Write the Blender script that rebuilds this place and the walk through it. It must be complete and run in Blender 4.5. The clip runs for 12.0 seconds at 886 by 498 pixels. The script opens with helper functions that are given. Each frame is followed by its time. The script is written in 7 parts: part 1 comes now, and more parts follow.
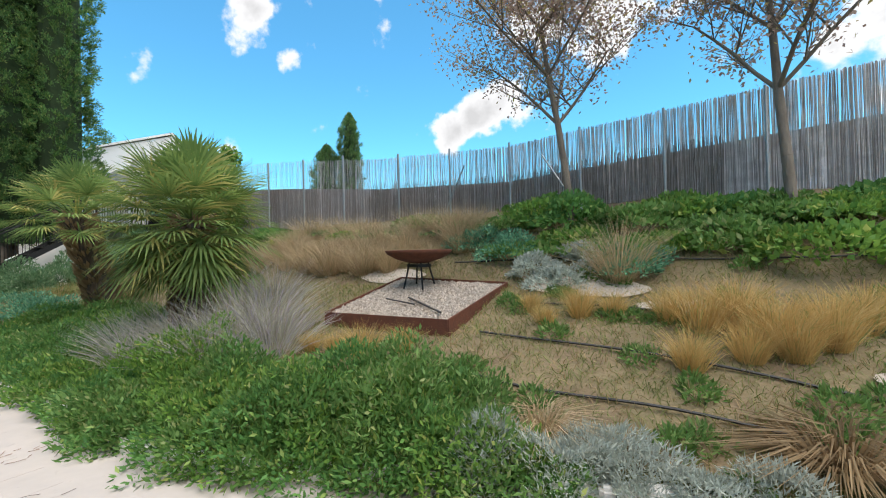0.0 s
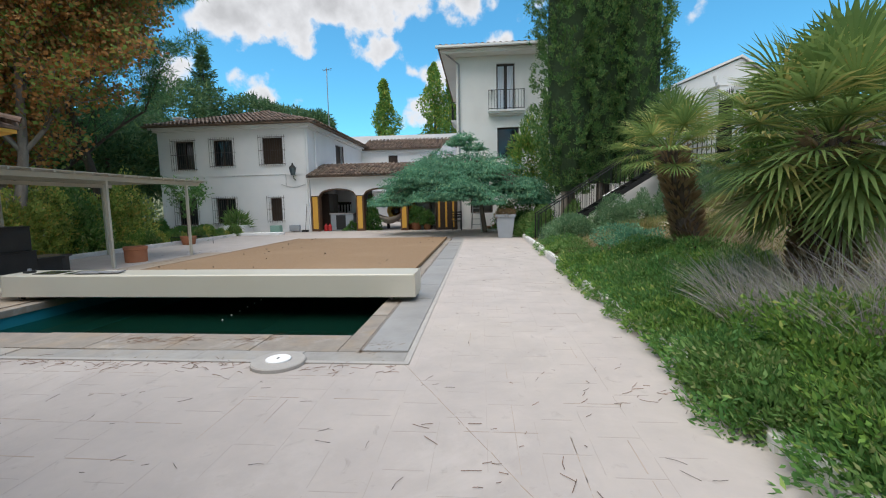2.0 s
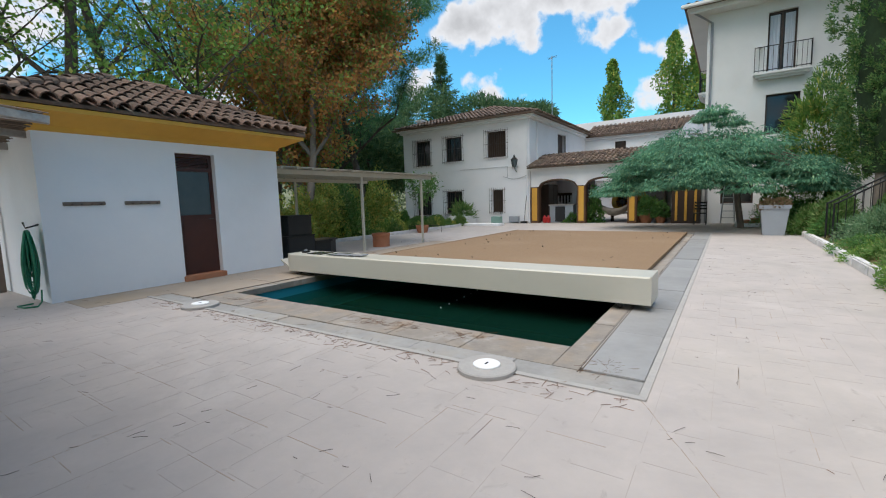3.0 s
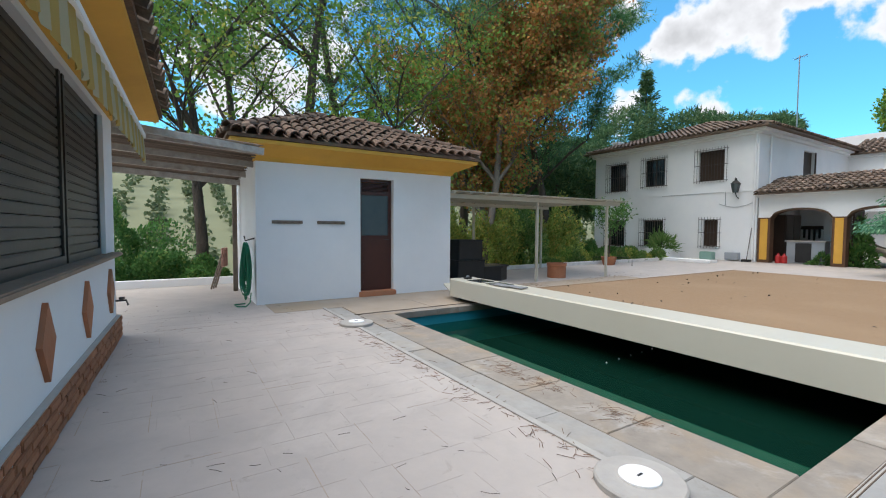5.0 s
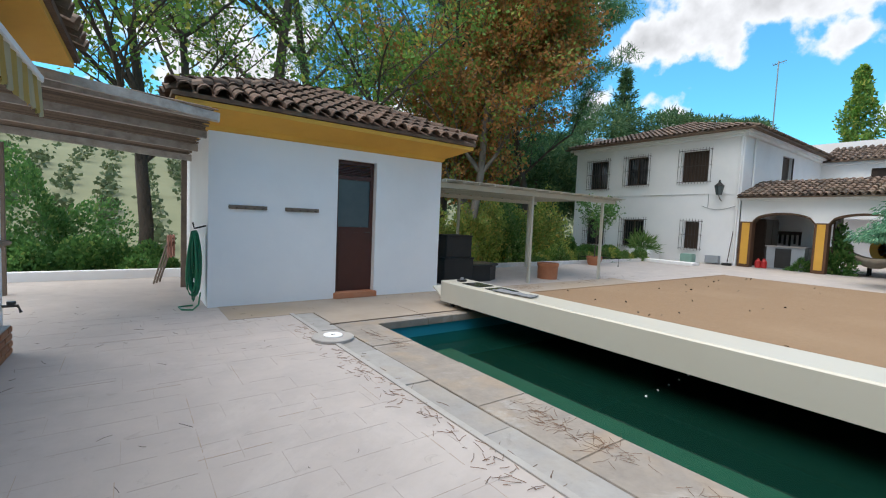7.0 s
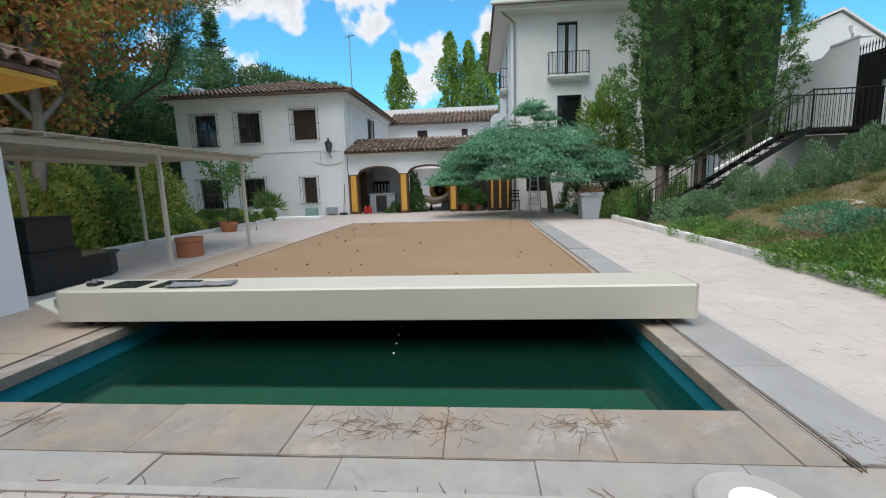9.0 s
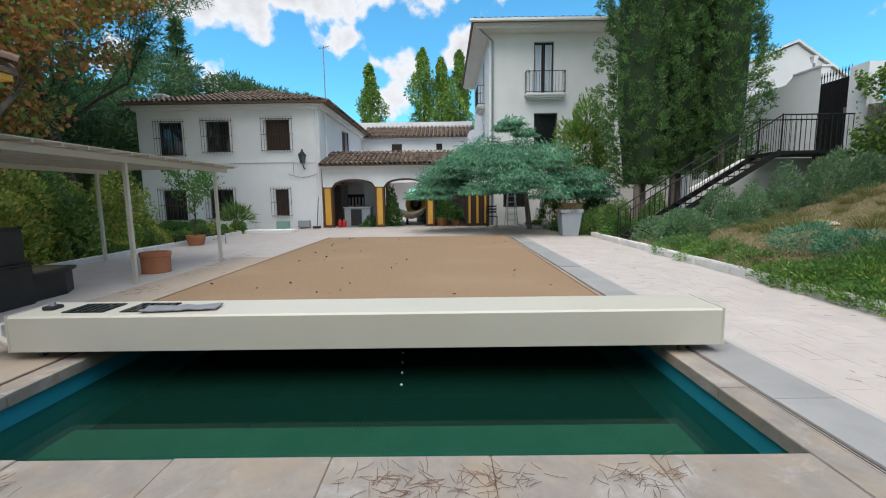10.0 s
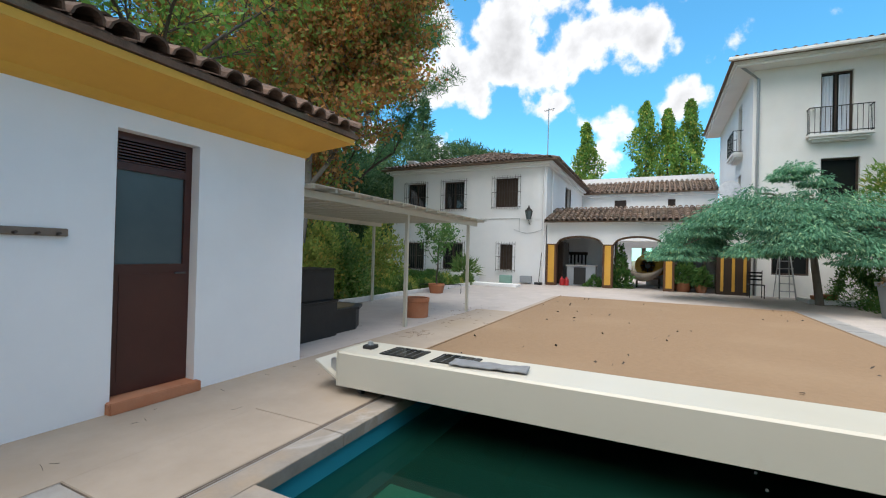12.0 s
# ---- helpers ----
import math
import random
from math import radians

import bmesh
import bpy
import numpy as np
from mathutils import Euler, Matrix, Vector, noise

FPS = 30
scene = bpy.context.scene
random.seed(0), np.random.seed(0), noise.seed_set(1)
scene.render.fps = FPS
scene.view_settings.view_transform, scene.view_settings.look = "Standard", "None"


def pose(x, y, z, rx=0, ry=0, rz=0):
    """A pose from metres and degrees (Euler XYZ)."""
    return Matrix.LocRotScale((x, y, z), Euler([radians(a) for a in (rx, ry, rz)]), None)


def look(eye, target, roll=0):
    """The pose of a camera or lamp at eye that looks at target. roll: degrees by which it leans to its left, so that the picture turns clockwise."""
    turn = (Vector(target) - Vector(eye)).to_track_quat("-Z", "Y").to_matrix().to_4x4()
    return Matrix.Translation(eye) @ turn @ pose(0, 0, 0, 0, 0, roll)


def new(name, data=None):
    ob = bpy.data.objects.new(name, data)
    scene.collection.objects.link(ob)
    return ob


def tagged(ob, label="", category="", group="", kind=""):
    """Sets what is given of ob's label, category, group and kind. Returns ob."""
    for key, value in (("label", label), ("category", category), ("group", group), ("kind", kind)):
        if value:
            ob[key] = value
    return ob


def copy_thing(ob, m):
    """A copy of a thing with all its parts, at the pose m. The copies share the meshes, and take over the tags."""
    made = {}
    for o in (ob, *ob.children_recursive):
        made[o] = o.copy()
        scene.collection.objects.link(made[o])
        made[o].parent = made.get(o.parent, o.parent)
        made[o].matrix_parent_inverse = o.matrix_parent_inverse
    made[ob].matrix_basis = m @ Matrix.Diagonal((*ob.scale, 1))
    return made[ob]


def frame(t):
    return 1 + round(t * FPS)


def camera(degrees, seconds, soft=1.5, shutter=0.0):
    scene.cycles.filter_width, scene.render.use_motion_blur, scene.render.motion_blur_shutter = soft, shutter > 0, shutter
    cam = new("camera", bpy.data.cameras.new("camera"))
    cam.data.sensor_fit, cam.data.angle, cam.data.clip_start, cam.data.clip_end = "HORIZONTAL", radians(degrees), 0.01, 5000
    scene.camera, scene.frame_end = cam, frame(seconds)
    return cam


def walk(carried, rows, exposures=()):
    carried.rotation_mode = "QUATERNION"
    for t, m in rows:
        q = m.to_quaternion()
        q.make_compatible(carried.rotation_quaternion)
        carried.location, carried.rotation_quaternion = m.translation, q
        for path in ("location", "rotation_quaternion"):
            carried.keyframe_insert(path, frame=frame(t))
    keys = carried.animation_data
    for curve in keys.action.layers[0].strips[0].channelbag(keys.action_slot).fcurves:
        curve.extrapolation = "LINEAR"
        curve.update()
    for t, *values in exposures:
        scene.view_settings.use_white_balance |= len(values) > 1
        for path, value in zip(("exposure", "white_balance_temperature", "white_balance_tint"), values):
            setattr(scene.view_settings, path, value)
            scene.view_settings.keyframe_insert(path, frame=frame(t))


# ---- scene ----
cam = camera(91.3, 12.0, soft=1.1)
PATH = [
    (0, (0.163, 0.459, 1.342), (-0.86, 2.177, 1.361), -1.4),
    (0.5, (-0.172, 0.444, 1.336), (-1.628, 1.815, 1.321), -0.9),
    (1, (-0.531, 0.384, 1.377), (-2.255, 1.396, 1.32), -1.3),
    (1.5, (-0.831, 0.44, 1.334), (-2.788, 0.848, 1.27), -1.1),
    (2, (-1.063, 0.419, 1.3), (-3.044, 0.242, 1.091), -1.1),
    (2.5, (-1.36, 0.338, 1.267), (-3.25, -0.272, 1.036), -0.9),
    (3, (-1.641, 0.198, 1.264), (-3.3, -0.897, 1.042), -1.7),
    (3.5, (-1.866, 0.063, 1.284), (-3.191, -1.423, 1.088), -2.4),
    (3.7, (-1.969, 0.093, 1.295), (-3.202, -1.472, 1.117), -1.6),
    (5.3, (-2.495, -0.065, 1.279), (-3.536, -1.772, 1.186), 0.8),
    (5.5, (-2.521, -0.151, 1.281), (-3.55, -1.862, 1.172), 1.4),
    (6, (-2.574, -0.482, 1.288), (-3.599, -2.195, 1.177), 1.8),
    (6.5, (-2.653, -0.803, 1.277), (-3.732, -2.482, 1.152), 2.5),
    (6.7, (-2.686, -0.922, 1.287), (-3.788, -2.586, 1.163), 2.7),
    (8.3, (-2.756, -2.01, 1.341), (-4.539, -2.882, 1.096), 0.6),
    (8.5, (-2.769, -2.126, 1.321), (-4.63, -2.814, 1.065), 0.7),
    (9, (-2.812, -2.339, 1.32), (-4.783, -2.501, 1.017), -1.8),
    (9.5, (-2.942, -2.548, 1.313), (-4.918, -2.562, 1.001), -1.0),
    (10, (-3.105, -2.75, 1.341), (-5.09, -2.763, 1.099), -0.8),
    (10.5, (-3.147, -3.009, 1.367), (-5.145, -2.995, 1.272), -2.0),
    (11, (-3.245, -3.212, 1.39), (-5.243, -3.146, 1.405), -1.9),
    (11.5, (-3.511, -3.547, 1.357), (-5.492, -3.815, 1.441), 0.1),
    (12, (-3.507, -3.879, 1.304), (-5.301, -4.762, 1.319), 1.5),
]
walk(cam, [(t, look(eye, target, roll)) for t, eye, target, roll in PATH], ((0.0, 1.02, 6720, 12), (0.5, 0.84, 6700, 12), (1.0, 0.76, 6680, 12), (1.5, 0.62, 6600, 12), (2.0, 0.64, 6540, 12), (3.5, 0.70, 6500, 12), (6.0, 0.96, 6500, 12), (9.0, 0.76, 6480, 12), (10.5, 0.80, 6480, 12), (12.0, 1.0, 6620, 12)))

# ---- sky, sun and exposure ----
SUN_DIR = Vector((0.30, -0.12, 0.94)).normalized()
world = bpy.data.worlds.new("sky")
scene.world = world
world.use_nodes = True
wn, wl = world.node_tree.nodes, world.node_tree.links
wn.clear()
sky = wn.new("ShaderNodeTexSky")
sky.sky_type, sky.sun_disc = "NISHITA", False
sky.sun_elevation = math.asin(SUN_DIR.z)
sky.sun_rotation = math.atan2(SUN_DIR.x, SUN_DIR.y)
sky.air_density, sky.dust_density, sky.ozone_density = 1.0, 0.2, 1.5
coord = wn.new("ShaderNodeTexCoord")
CLOUDS = [((-.82, -.43, .40), .13), ((-.85, -.36, .37), .12), ((-.88, -.28, .42), .15), ((-.89, -.15, .42), .13), ((-.90, -.05, .47), .14), ((-.90, -.02, .43), .09), ((-.86, -.25, .50), .16),
          ((-.78, -.58, .235), .05), ((-.86, -.455, .232), .055), ((-.97, -.13, .21), .06), ((-.953, -.10, .285), .055), ((-.952, .045, .303), .055),
          ((-.41, .86, .30), .075), ((-.48, .83, .272), .06), ((-.35, .88, .325), .07), ((-.73, .51, .46), .07), ((-.71, .58, .39), .03), ((.24, .92, .33), .1),
          ((-.1, .8, .6), .25), ((-.6, .5, .7), .2), ((-.6, -1, .28), .10), ((-.2, -1, .34), .2), ((.8, -.6, .5), .75), ((1, .5, .5), .75), ((0, 0, 1), .5)]
prev = None
for c, r in CLOUDS:
    d = wn.new("ShaderNodeVectorMath")
    d.operation = "DISTANCE"
    wl.new(coord.outputs["Generated"], d.inputs[0])
    d.inputs[1].default_value = Vector(c).normalized()
    mr = wn.new("ShaderNodeMapRange")
    mr.inputs["From Min"].default_value, mr.inputs["From Max"].default_value = r * 1.35, r * 0.25
    wl.new(d.outputs["Value"], mr.inputs["Value"])
    if prev is None:
        prev = mr.outputs[0]
    else:
        mx = wn.new("ShaderNodeMath")
        mx.operation = "MAXIMUM"
        wl.new(prev, mx.inputs[0])
        wl.new(mr.outputs[0], mx.inputs[1])
        prev = mx.outputs[0]
puff = wn.new("ShaderNodeTexNoise")
puff.inputs["Scale"].default_value, puff.inputs["Detail"].default_value, puff.inputs["Roughness"].default_value = 12.0, 9.0, 0.52
wl.new(coord.outputs["Generated"], puff.inputs["Vector"])
addn = wn.new("ShaderNodeMath")
addn.operation = "MULTIPLY_ADD"
addn.inputs[1].default_value = 3.1
wl.new(puff.outputs["Fac"], addn.inputs[0])
wl.new(prev, addn.inputs[2])
cover_ramp = wn.new("ShaderNodeMapRange")
cover_ramp.interpolation_type = "SMOOTHSTEP"
cover_ramp.inputs["From Min"].default_value, cover_ramp.inputs["From Max"].default_value = 2.02, 2.40
wl.new(addn.outputs[0], cover_ramp.inputs["Value"])
tone = wn.new("ShaderNodeMapRange")
tone.inputs["From Min"].default_value, tone.inputs["From Max"].default_value = 2.3, 3.05
tone.inputs["To Min"].default_value, tone.inputs["To Max"].default_value = 1.0, 0.66
wl.new(addn.outputs[0], tone.inputs["Value"])
cloud_col = wn.new("ShaderNodeVectorMath")
cloud_col.operation = "SCALE"
cloud_col.inputs[0].default_value = (4.3, 4.45, 4.6)
wl.new(tone.outputs[0], cloud_col.inputs["Scale"])
mixc = wn.new("ShaderNodeMix")
mixc.data_type = "RGBA"
wl.new(cover_ramp.outputs[0], mixc.inputs["Factor"])
air = wn.new("ShaderNodeVectorMath")
air.operation = "MULTIPLY"
air.inputs[1].default_value = (0.40, 0.98, 1.08)
wl.new(sky.outputs[0], air.inputs[0])
wl.new(air.outputs[0], mixc.inputs["A"])
wl.new(cloud_col.outputs[0], mixc.inputs["B"])
bg = wn.new("ShaderNodeBackground")
bg.inputs["Strength"].default_value = 0.125
wl.new(mixc.outputs["Result"], bg.inputs["Color"])
wout = wn.new("ShaderNodeOutputWorld")
wl.new(bg.outputs[0], wout.inputs["Surface"])
sun = new("sun", bpy.data.lights.new("sun", "SUN"))
sun.data.energy, sun.data.angle, sun.data.color = 2.5, radians(72), (1.0, 0.93, 0.84)
sun.matrix_world = look((0, 0, 40), Vector((0, 0, 40)) - SUN_DIR)


# ---- helpers of this scene ----
def part(name, bm, material, parent=None, label="", smooth=False):
    """One mesh, its coordinates those of the world, under a thing or a part."""
    if isinstance(bm, bpy.types.Mesh):
        me = bm
    else:
        me = bpy.data.meshes.new(name)
        bm.normal_update()
        bm.to_mesh(me)
        bm.free()
    if material is not None and not me.materials:
        me.materials.append(material)
    if smooth:
        me.shade_smooth()
    ob = new(name, me)
    if parent is not None:
        ob.parent = parent
        if parent.type == "EMPTY":
            ob.matrix_parent_inverse = Matrix.Translation(-parent.location)
    if label:
        ob["label"] = label
    return ob


def thing(name, loc, label, category, group="", kind=""):
    ob = new(name)
    ob.location = loc
    ob.empty_display_size = 0.1
    return tagged(ob, label, category, group, kind)


def box(bm, x0, x1, y0, y1, z0, z1, bevel=0.0):
    r = bmesh.ops.create_cube(bm, size=1.0, matrix=Matrix.LocRotScale(((x0 + x1) / 2, (y0 + y1) / 2, (z0 + z1) / 2), None, (abs(x1 - x0), abs(y1 - y0), abs(z1 - z0))))
    if bevel:
        es = {e for v in r["verts"] for e in v.link_edges}
        bmesh.ops.bevel(bm, geom=list(es), offset=bevel, segments=2, affect="EDGES")
    return bm


def bx(*a, bevel=0.0):
    return box(bmesh.new(), *a, bevel=bevel)


def tube(bm, p0, p1, r0, r1=None, seg=8, caps=True):
    p0, p1 = Vector(p0), Vector(p1)
    r1 = r0 if r1 is None else r1
    d = p1 - p0
    m = Matrix.Translation((p0 + p1) / 2) @ d.to_track_quat("Z", "Y").to_matrix().to_4x4()
    bmesh.ops.create_cone(bm, cap_ends=caps, segments=seg, radius1=r0, radius2=r1, depth=max(d.length, 1e-4), matrix=m)
    return bm


def tb(*a, **k):
    return tube(bmesh.new(), *a, **k)


def path_tube(bm, pts, r, seg=6):
    """One continuous tube through the points."""
    P = [Vector(p) for p in pts]
    rings = []
    for i, p in enumerate(P):
        d = (P[min(i + 1, len(P) - 1)] - P[max(i - 1, 0)])
        d = d.normalized() if d.length > 1e-6 else Vector((0, 0, 1))
        e = d.cross(Vector((0.31, 0.17, 0.94))).normalized()
        g = d.cross(e)
        rings.append([bm.verts.new(p + (e * math.cos(6.28318 * k / seg) + g * math.sin(6.28318 * k / seg)) * r) for k in range(seg)])
    for a, b in zip(rings, rings[1:]):
        for k in range(seg):
            bm.faces.new((a[k], a[(k + 1) % seg], b[(k + 1) % seg], b[k]))
    bm.faces.new(rings[0][::-1])
    bm.faces.new(rings[-1])
    return bm


def lathe(bm, profile, centre=(0, 0, 0), seg=24):
    """A turned body from (radius, height) pairs."""
    c = Vector(centre)
    rings = [[bm.verts.new(c + Vector((r * math.cos(2 * math.pi * i / seg), r * math.sin(2 * math.pi * i / seg), z))) for i in range(seg)] for r, z in profile]
    for a, b in zip(rings, rings[1:]):
        for i in range(seg):
            bm.faces.new((a[i], a[(i + 1) % seg], b[(i + 1) % seg], b[i]))
    if profile[0][0] > 0.001:
        bm.faces.new(list(reversed(rings[0])))
    if profile[-1][0] > 0.001:
        bm.faces.new(rings[-1])
    return bm


def prism(bm, poly, axis, a0, a1):
    """A polygon of (u, v) pushed along an axis: 'x' (u=y, v=z), 'y' (u=x, v=z), 'z' (u=x, v=y)."""
    def at(u, v, a):
        return {"x": (a, u, v), "y": (u, a, v), "z": (u, v, a)}[axis]
    lo = [bm.verts.new(at(u, v, a0)) for u, v in poly]
    hi = [bm.verts.new(at(u, v, a1)) for u, v in poly]
    n = len(poly)
    bm.faces.new(lo), bm.faces.new(list(reversed(hi)))
    for i in range(n):
        bm.faces.new((lo[i], hi[i], hi[(i + 1) % n], lo[(i + 1) % n]))
    bmesh.ops.recalc_face_normals(bm, faces=bm.faces)
    return bm


def raw(name, verts, faces):
    me = bpy.data.meshes.new(name)
    me.from_pydata([tuple(v) for v in verts], [], [tuple(f) for f in faces])
    me.update()
    return me


def wall_with_holes(axis, a0, a1, u0, u1, z0, z1, holes):
    """A wall between a0 and a1 on the axis, running from u0 to u1, with rectangular openings (u0, u1, z0, z1) through it."""
    us = sorted({u0, u1, *[h[0] for h in holes], *[h[1] for h in holes]})
    zs = sorted({z0, z1, *[h[2] for h in holes], *[h[3] for h in holes]})
    bm = bmesh.new()
    for i in range(len(us) - 1):
        for j in range(len(zs) - 1):
            uc, zc = (us[i] + us[i + 1]) / 2, (zs[j] + zs[j + 1]) / 2
            if any(h[0] < uc < h[1] and h[2] < zc < h[3] for h in holes):
                continue
            if axis == "x":
                box(bm, a0, a1, us[i], us[i + 1], zs[j], zs[j + 1])
            else:
                box(bm, us[i], us[i + 1], a0, a1, zs[j], zs[j + 1])
    bmesh.ops.remove_doubles(bm, verts=bm.verts, dist=1e-4)
    seen = {}
    for f in list(bm.faces):
        seen.setdefault(frozenset(f.verts), []).append(f)
    bmesh.ops.delete(bm, geom=[f for fs in seen.values() if len(fs) > 1 for f in fs], context="FACES_ONLY")
    return bm


# ---- materials ----
def mat(name, c1, c2=None, scale=6.0, rough=0.8, bump=0.15, metal=0.0, stain=None, stain_scale=0.7, stain_amount=0.5, dist=0.02, rand=0.0, island=False, spec=0.5, stretch=None):
    m = bpy.data.materials.new(name)
    m.use_nodes = True
    n, l = m.node_tree.nodes, m.node_tree.links
    b = n["Principled BSDF"]
    b.inputs["Roughness"].default_value, b.inputs["Metallic"].default_value = rough, metal
    b.inputs["Specular IOR Level"].default_value = spec
    tc = n.new("ShaderNodeTexCoord")
    vec = tc.outputs["Object"]
    if stretch:
        mp = n.new("ShaderNodeMapping")
        mp.inputs["Scale"].default_value = stretch
        l.new(vec, mp.inputs["Vector"])
        vec = mp.outputs[0]
    nz = n.new("ShaderNodeTexNoise")
    nz.inputs["Scale"].default_value, nz.inputs["Detail"].default_value, nz.inputs["Roughness"].default_value = scale, 6.0, 0.65
    l.new(vec, nz.inputs["Vector"])
    rmp = n.new("ShaderNodeMapRange")
    rmp.inputs["From Min"].default_value, rmp.inputs["From Max"].default_value = 0.3, 0.7
    l.new(nz.outputs["Fac"], rmp.inputs["Value"])
    mx = n.new("ShaderNodeMix")
    mx.data_type = "RGBA"
    mx.inputs["A"].default_value, mx.inputs["B"].default_value = (*c1, 1), (*(c2 or tuple(v * 0.8 for v in c1)), 1)
    l.new(rmp.outputs[0], mx.inputs["Factor"])
    col = mx.outputs["Result"]
    if stain:
        n2 = n.new("ShaderNodeTexNoise")
        n2.inputs["Scale"].default_value, n2.inputs["Detail"].default_value = stain_scale, 5.0
        l.new(tc.outputs["Object"], n2.inputs["Vector"])
        r2 = n.new("ShaderNodeMapRange")
        r2.inputs["From Min"].default_value, r2.inputs["From Max"].default_value = 0.5, 0.75
        r2.inputs["To Max"].default_value = stain_amount
        l.new(n2.outputs["Fac"], r2.inputs["Value"])
        m2 = n.new("ShaderNodeMix")
        m2.data_type = "RGBA"
        m2.inputs["B"].default_value = (*stain, 1)
        l.new(r2.outputs[0], m2.inputs["Factor"])
        l.new(col, m2.inputs["A"])
        col = m2.outputs["Result"]
    if rand:
        if island:
            src = n.new("ShaderNodeNewGeometry").outputs["Random Per Island"]
        else:
            src = n.new("ShaderNodeObjectInfo").outputs["Random"]
        r3 = n.new("ShaderNodeMapRange")
        r3.inputs["To Min"].default_value, r3.inputs["To Max"].default_value = 1 - rand, 1 + rand
        l.new(src, r3.inputs["Value"])
        hs = n.new("ShaderNodeHueSaturation")
        l.new(r3.outputs[0], hs.inputs["Value"])
        l.new(col, hs.inputs["Color"])
        col = hs.outputs[0]
    l.new(col, b.inputs["Base Color"])
    if bump:
        n3 = n.new("ShaderNodeTexNoise")
        n3.inputs["Scale"].default_value, n3.inputs["Detail"].default_value = scale * 5, 4.0
        l.new(vec, n3.inputs["Vector"])
        bp = n.new("ShaderNodeBump")
        bp.inputs["Strength"].default_value, bp.inputs["Distance"].default_value = bump, dist
        l.new(n3.outputs["Fac"], bp.inputs["Height"])
        l.new(bp.outputs[0], b.inputs["Normal"])
    return m


def mottle(m, colour, scale, lo, hi, amount):
    """A further layer of blotches over a material's base colour."""
    n, l = m.node_tree.nodes, m.node_tree.links
    b = n["Principled BSDF"]
    src = b.inputs["Base Color"].links[0].from_socket
    tc = n.new("ShaderNodeTexCoord")
    nz = n.new("ShaderNodeTexNoise")
    nz.inputs["Scale"].default_value, nz.inputs["Detail"].default_value, nz.inputs["Roughness"].default_value, nz.inputs["Distortion"].default_value = scale, 8.0, 0.7, 0.6
    l.new(tc.outputs["Object"], nz.inputs["Vector"])
    r = n.new("ShaderNodeMapRange")
    r.inputs["From Min"].default_value, r.inputs["From Max"].default_value, r.inputs["To Max"].default_value = lo, hi, amount
    l.new(nz.outputs["Fac"], r.inputs["Value"])
    x = n.new("ShaderNodeMix")
    x.data_type = "RGBA"
    x.inputs["B"].default_value = (*colour, 1)
    l.new(r.outputs[0], x.inputs["Factor"])
    l.new(src, x.inputs["A"])
    l.new(x.outputs["Result"], b.inputs["Base Color"])


def leaf_mat(name, c1, c2, c3=None, third=0.85, trans=0.42, rough=0.6):
    """Leaves that differ one from the other, a share of them in a third colour, with some light through them."""
    m = bpy.data.materials.new(name)
    m.use_nodes = True
    n, l = m.node_tree.nodes, m.node_tree.links
    b, out = n["Principled BSDF"], n["Material Output"]
    b.inputs["Roughness"].default_value, b.inputs["Specular IOR Level"].default_value = rough, 0.3
    geo = n.new("ShaderNodeNewGeometry")
    rp = n.new("ShaderNodeValToRGB")
    el = rp.color_ramp.elements
    el[0].color, el[1].color = (*c1, 1), (*c2, 1)
    if c3:
        el[1].position = third
        e = el.new(min(third + 0.03, 1.0))
        e.color = (*c3, 1)
    l.new(geo.outputs["Random Per Island"], rp.inputs[0])
    tc = n.new("ShaderNodeTexCoord")
    nz = n.new("ShaderNodeTexNoise")
    nz.inputs["Scale"].default_value, nz.inputs["Detail"].default_value = 0.9, 3.0
    l.new(tc.outputs["Object"], nz.inputs["Vector"])
    mr = n.new("ShaderNodeMapRange")
    mr.inputs["From Min"].default_value, mr.inputs["From Max"].default_value = 0.3, 0.7
    mr.inputs["To Min"].default_value, mr.inputs["To Max"].default_value = 0.7, 1.25
    l.new(nz.outputs["Fac"], mr.inputs["Value"])
    hs = n.new("ShaderNodeHueSaturation")
    l.new(mr.outputs[0], hs.inputs["Value"])
    l.new(rp.outputs[0], hs.inputs["Color"])
    l.new(hs.outputs[0], b.inputs["Base Color"])
    tr = n.new("ShaderNodeBsdfTranslucent")
    l.new(hs.outputs[0], tr.inputs["Color"])
    ms = n.new("ShaderNodeMixShader")
    ms.inputs[0].default_value = trans
    l.new(b.outputs[0], ms.inputs[1])
    l.new(tr.outputs[0], ms.inputs[2])
    l.new(ms.outputs[0], out.inputs["Surface"])
    return m


WHITE = mat("limewash", (0.84, 0.84, 0.84), (0.79, 0.80, 0.81), 1.3, 0.85, 0.25, stain=(0.62, 0.60, 0.57), stain_scale=0.5, stain_amount=0.35, dist=0.01)
TOWER_WHITE = mat("smooth render", (0.83, 0.825, 0.80), (0.78, 0.775, 0.75), 0.8, 0.85, 0.15, stain=(0.66, 0.64, 0.60), stain_amount=0.3, dist=0.008)
YELLOW = mat("ochre paint", (0.72, 0.39, 0.055), (0.62, 0.33, 0.05), 1.5, 0.75, 0.15, stain=(0.5, 0.3, 0.1), stain_amount=0.3)
PAVE = mat("pale pink paving", (0.47, 0.42, 0.385), (0.40, 0.36, 0.335), 2.2, 0.85, 0.2, stain=(0.42, 0.38, 0.33), stain_scale=0.45, stain_amount=0.45, dist=0.006)
JOINT = mat("paving joint", (0.45, 0.37, 0.30), (0.33, 0.27, 0.22), 3, 0.95, 0.2)
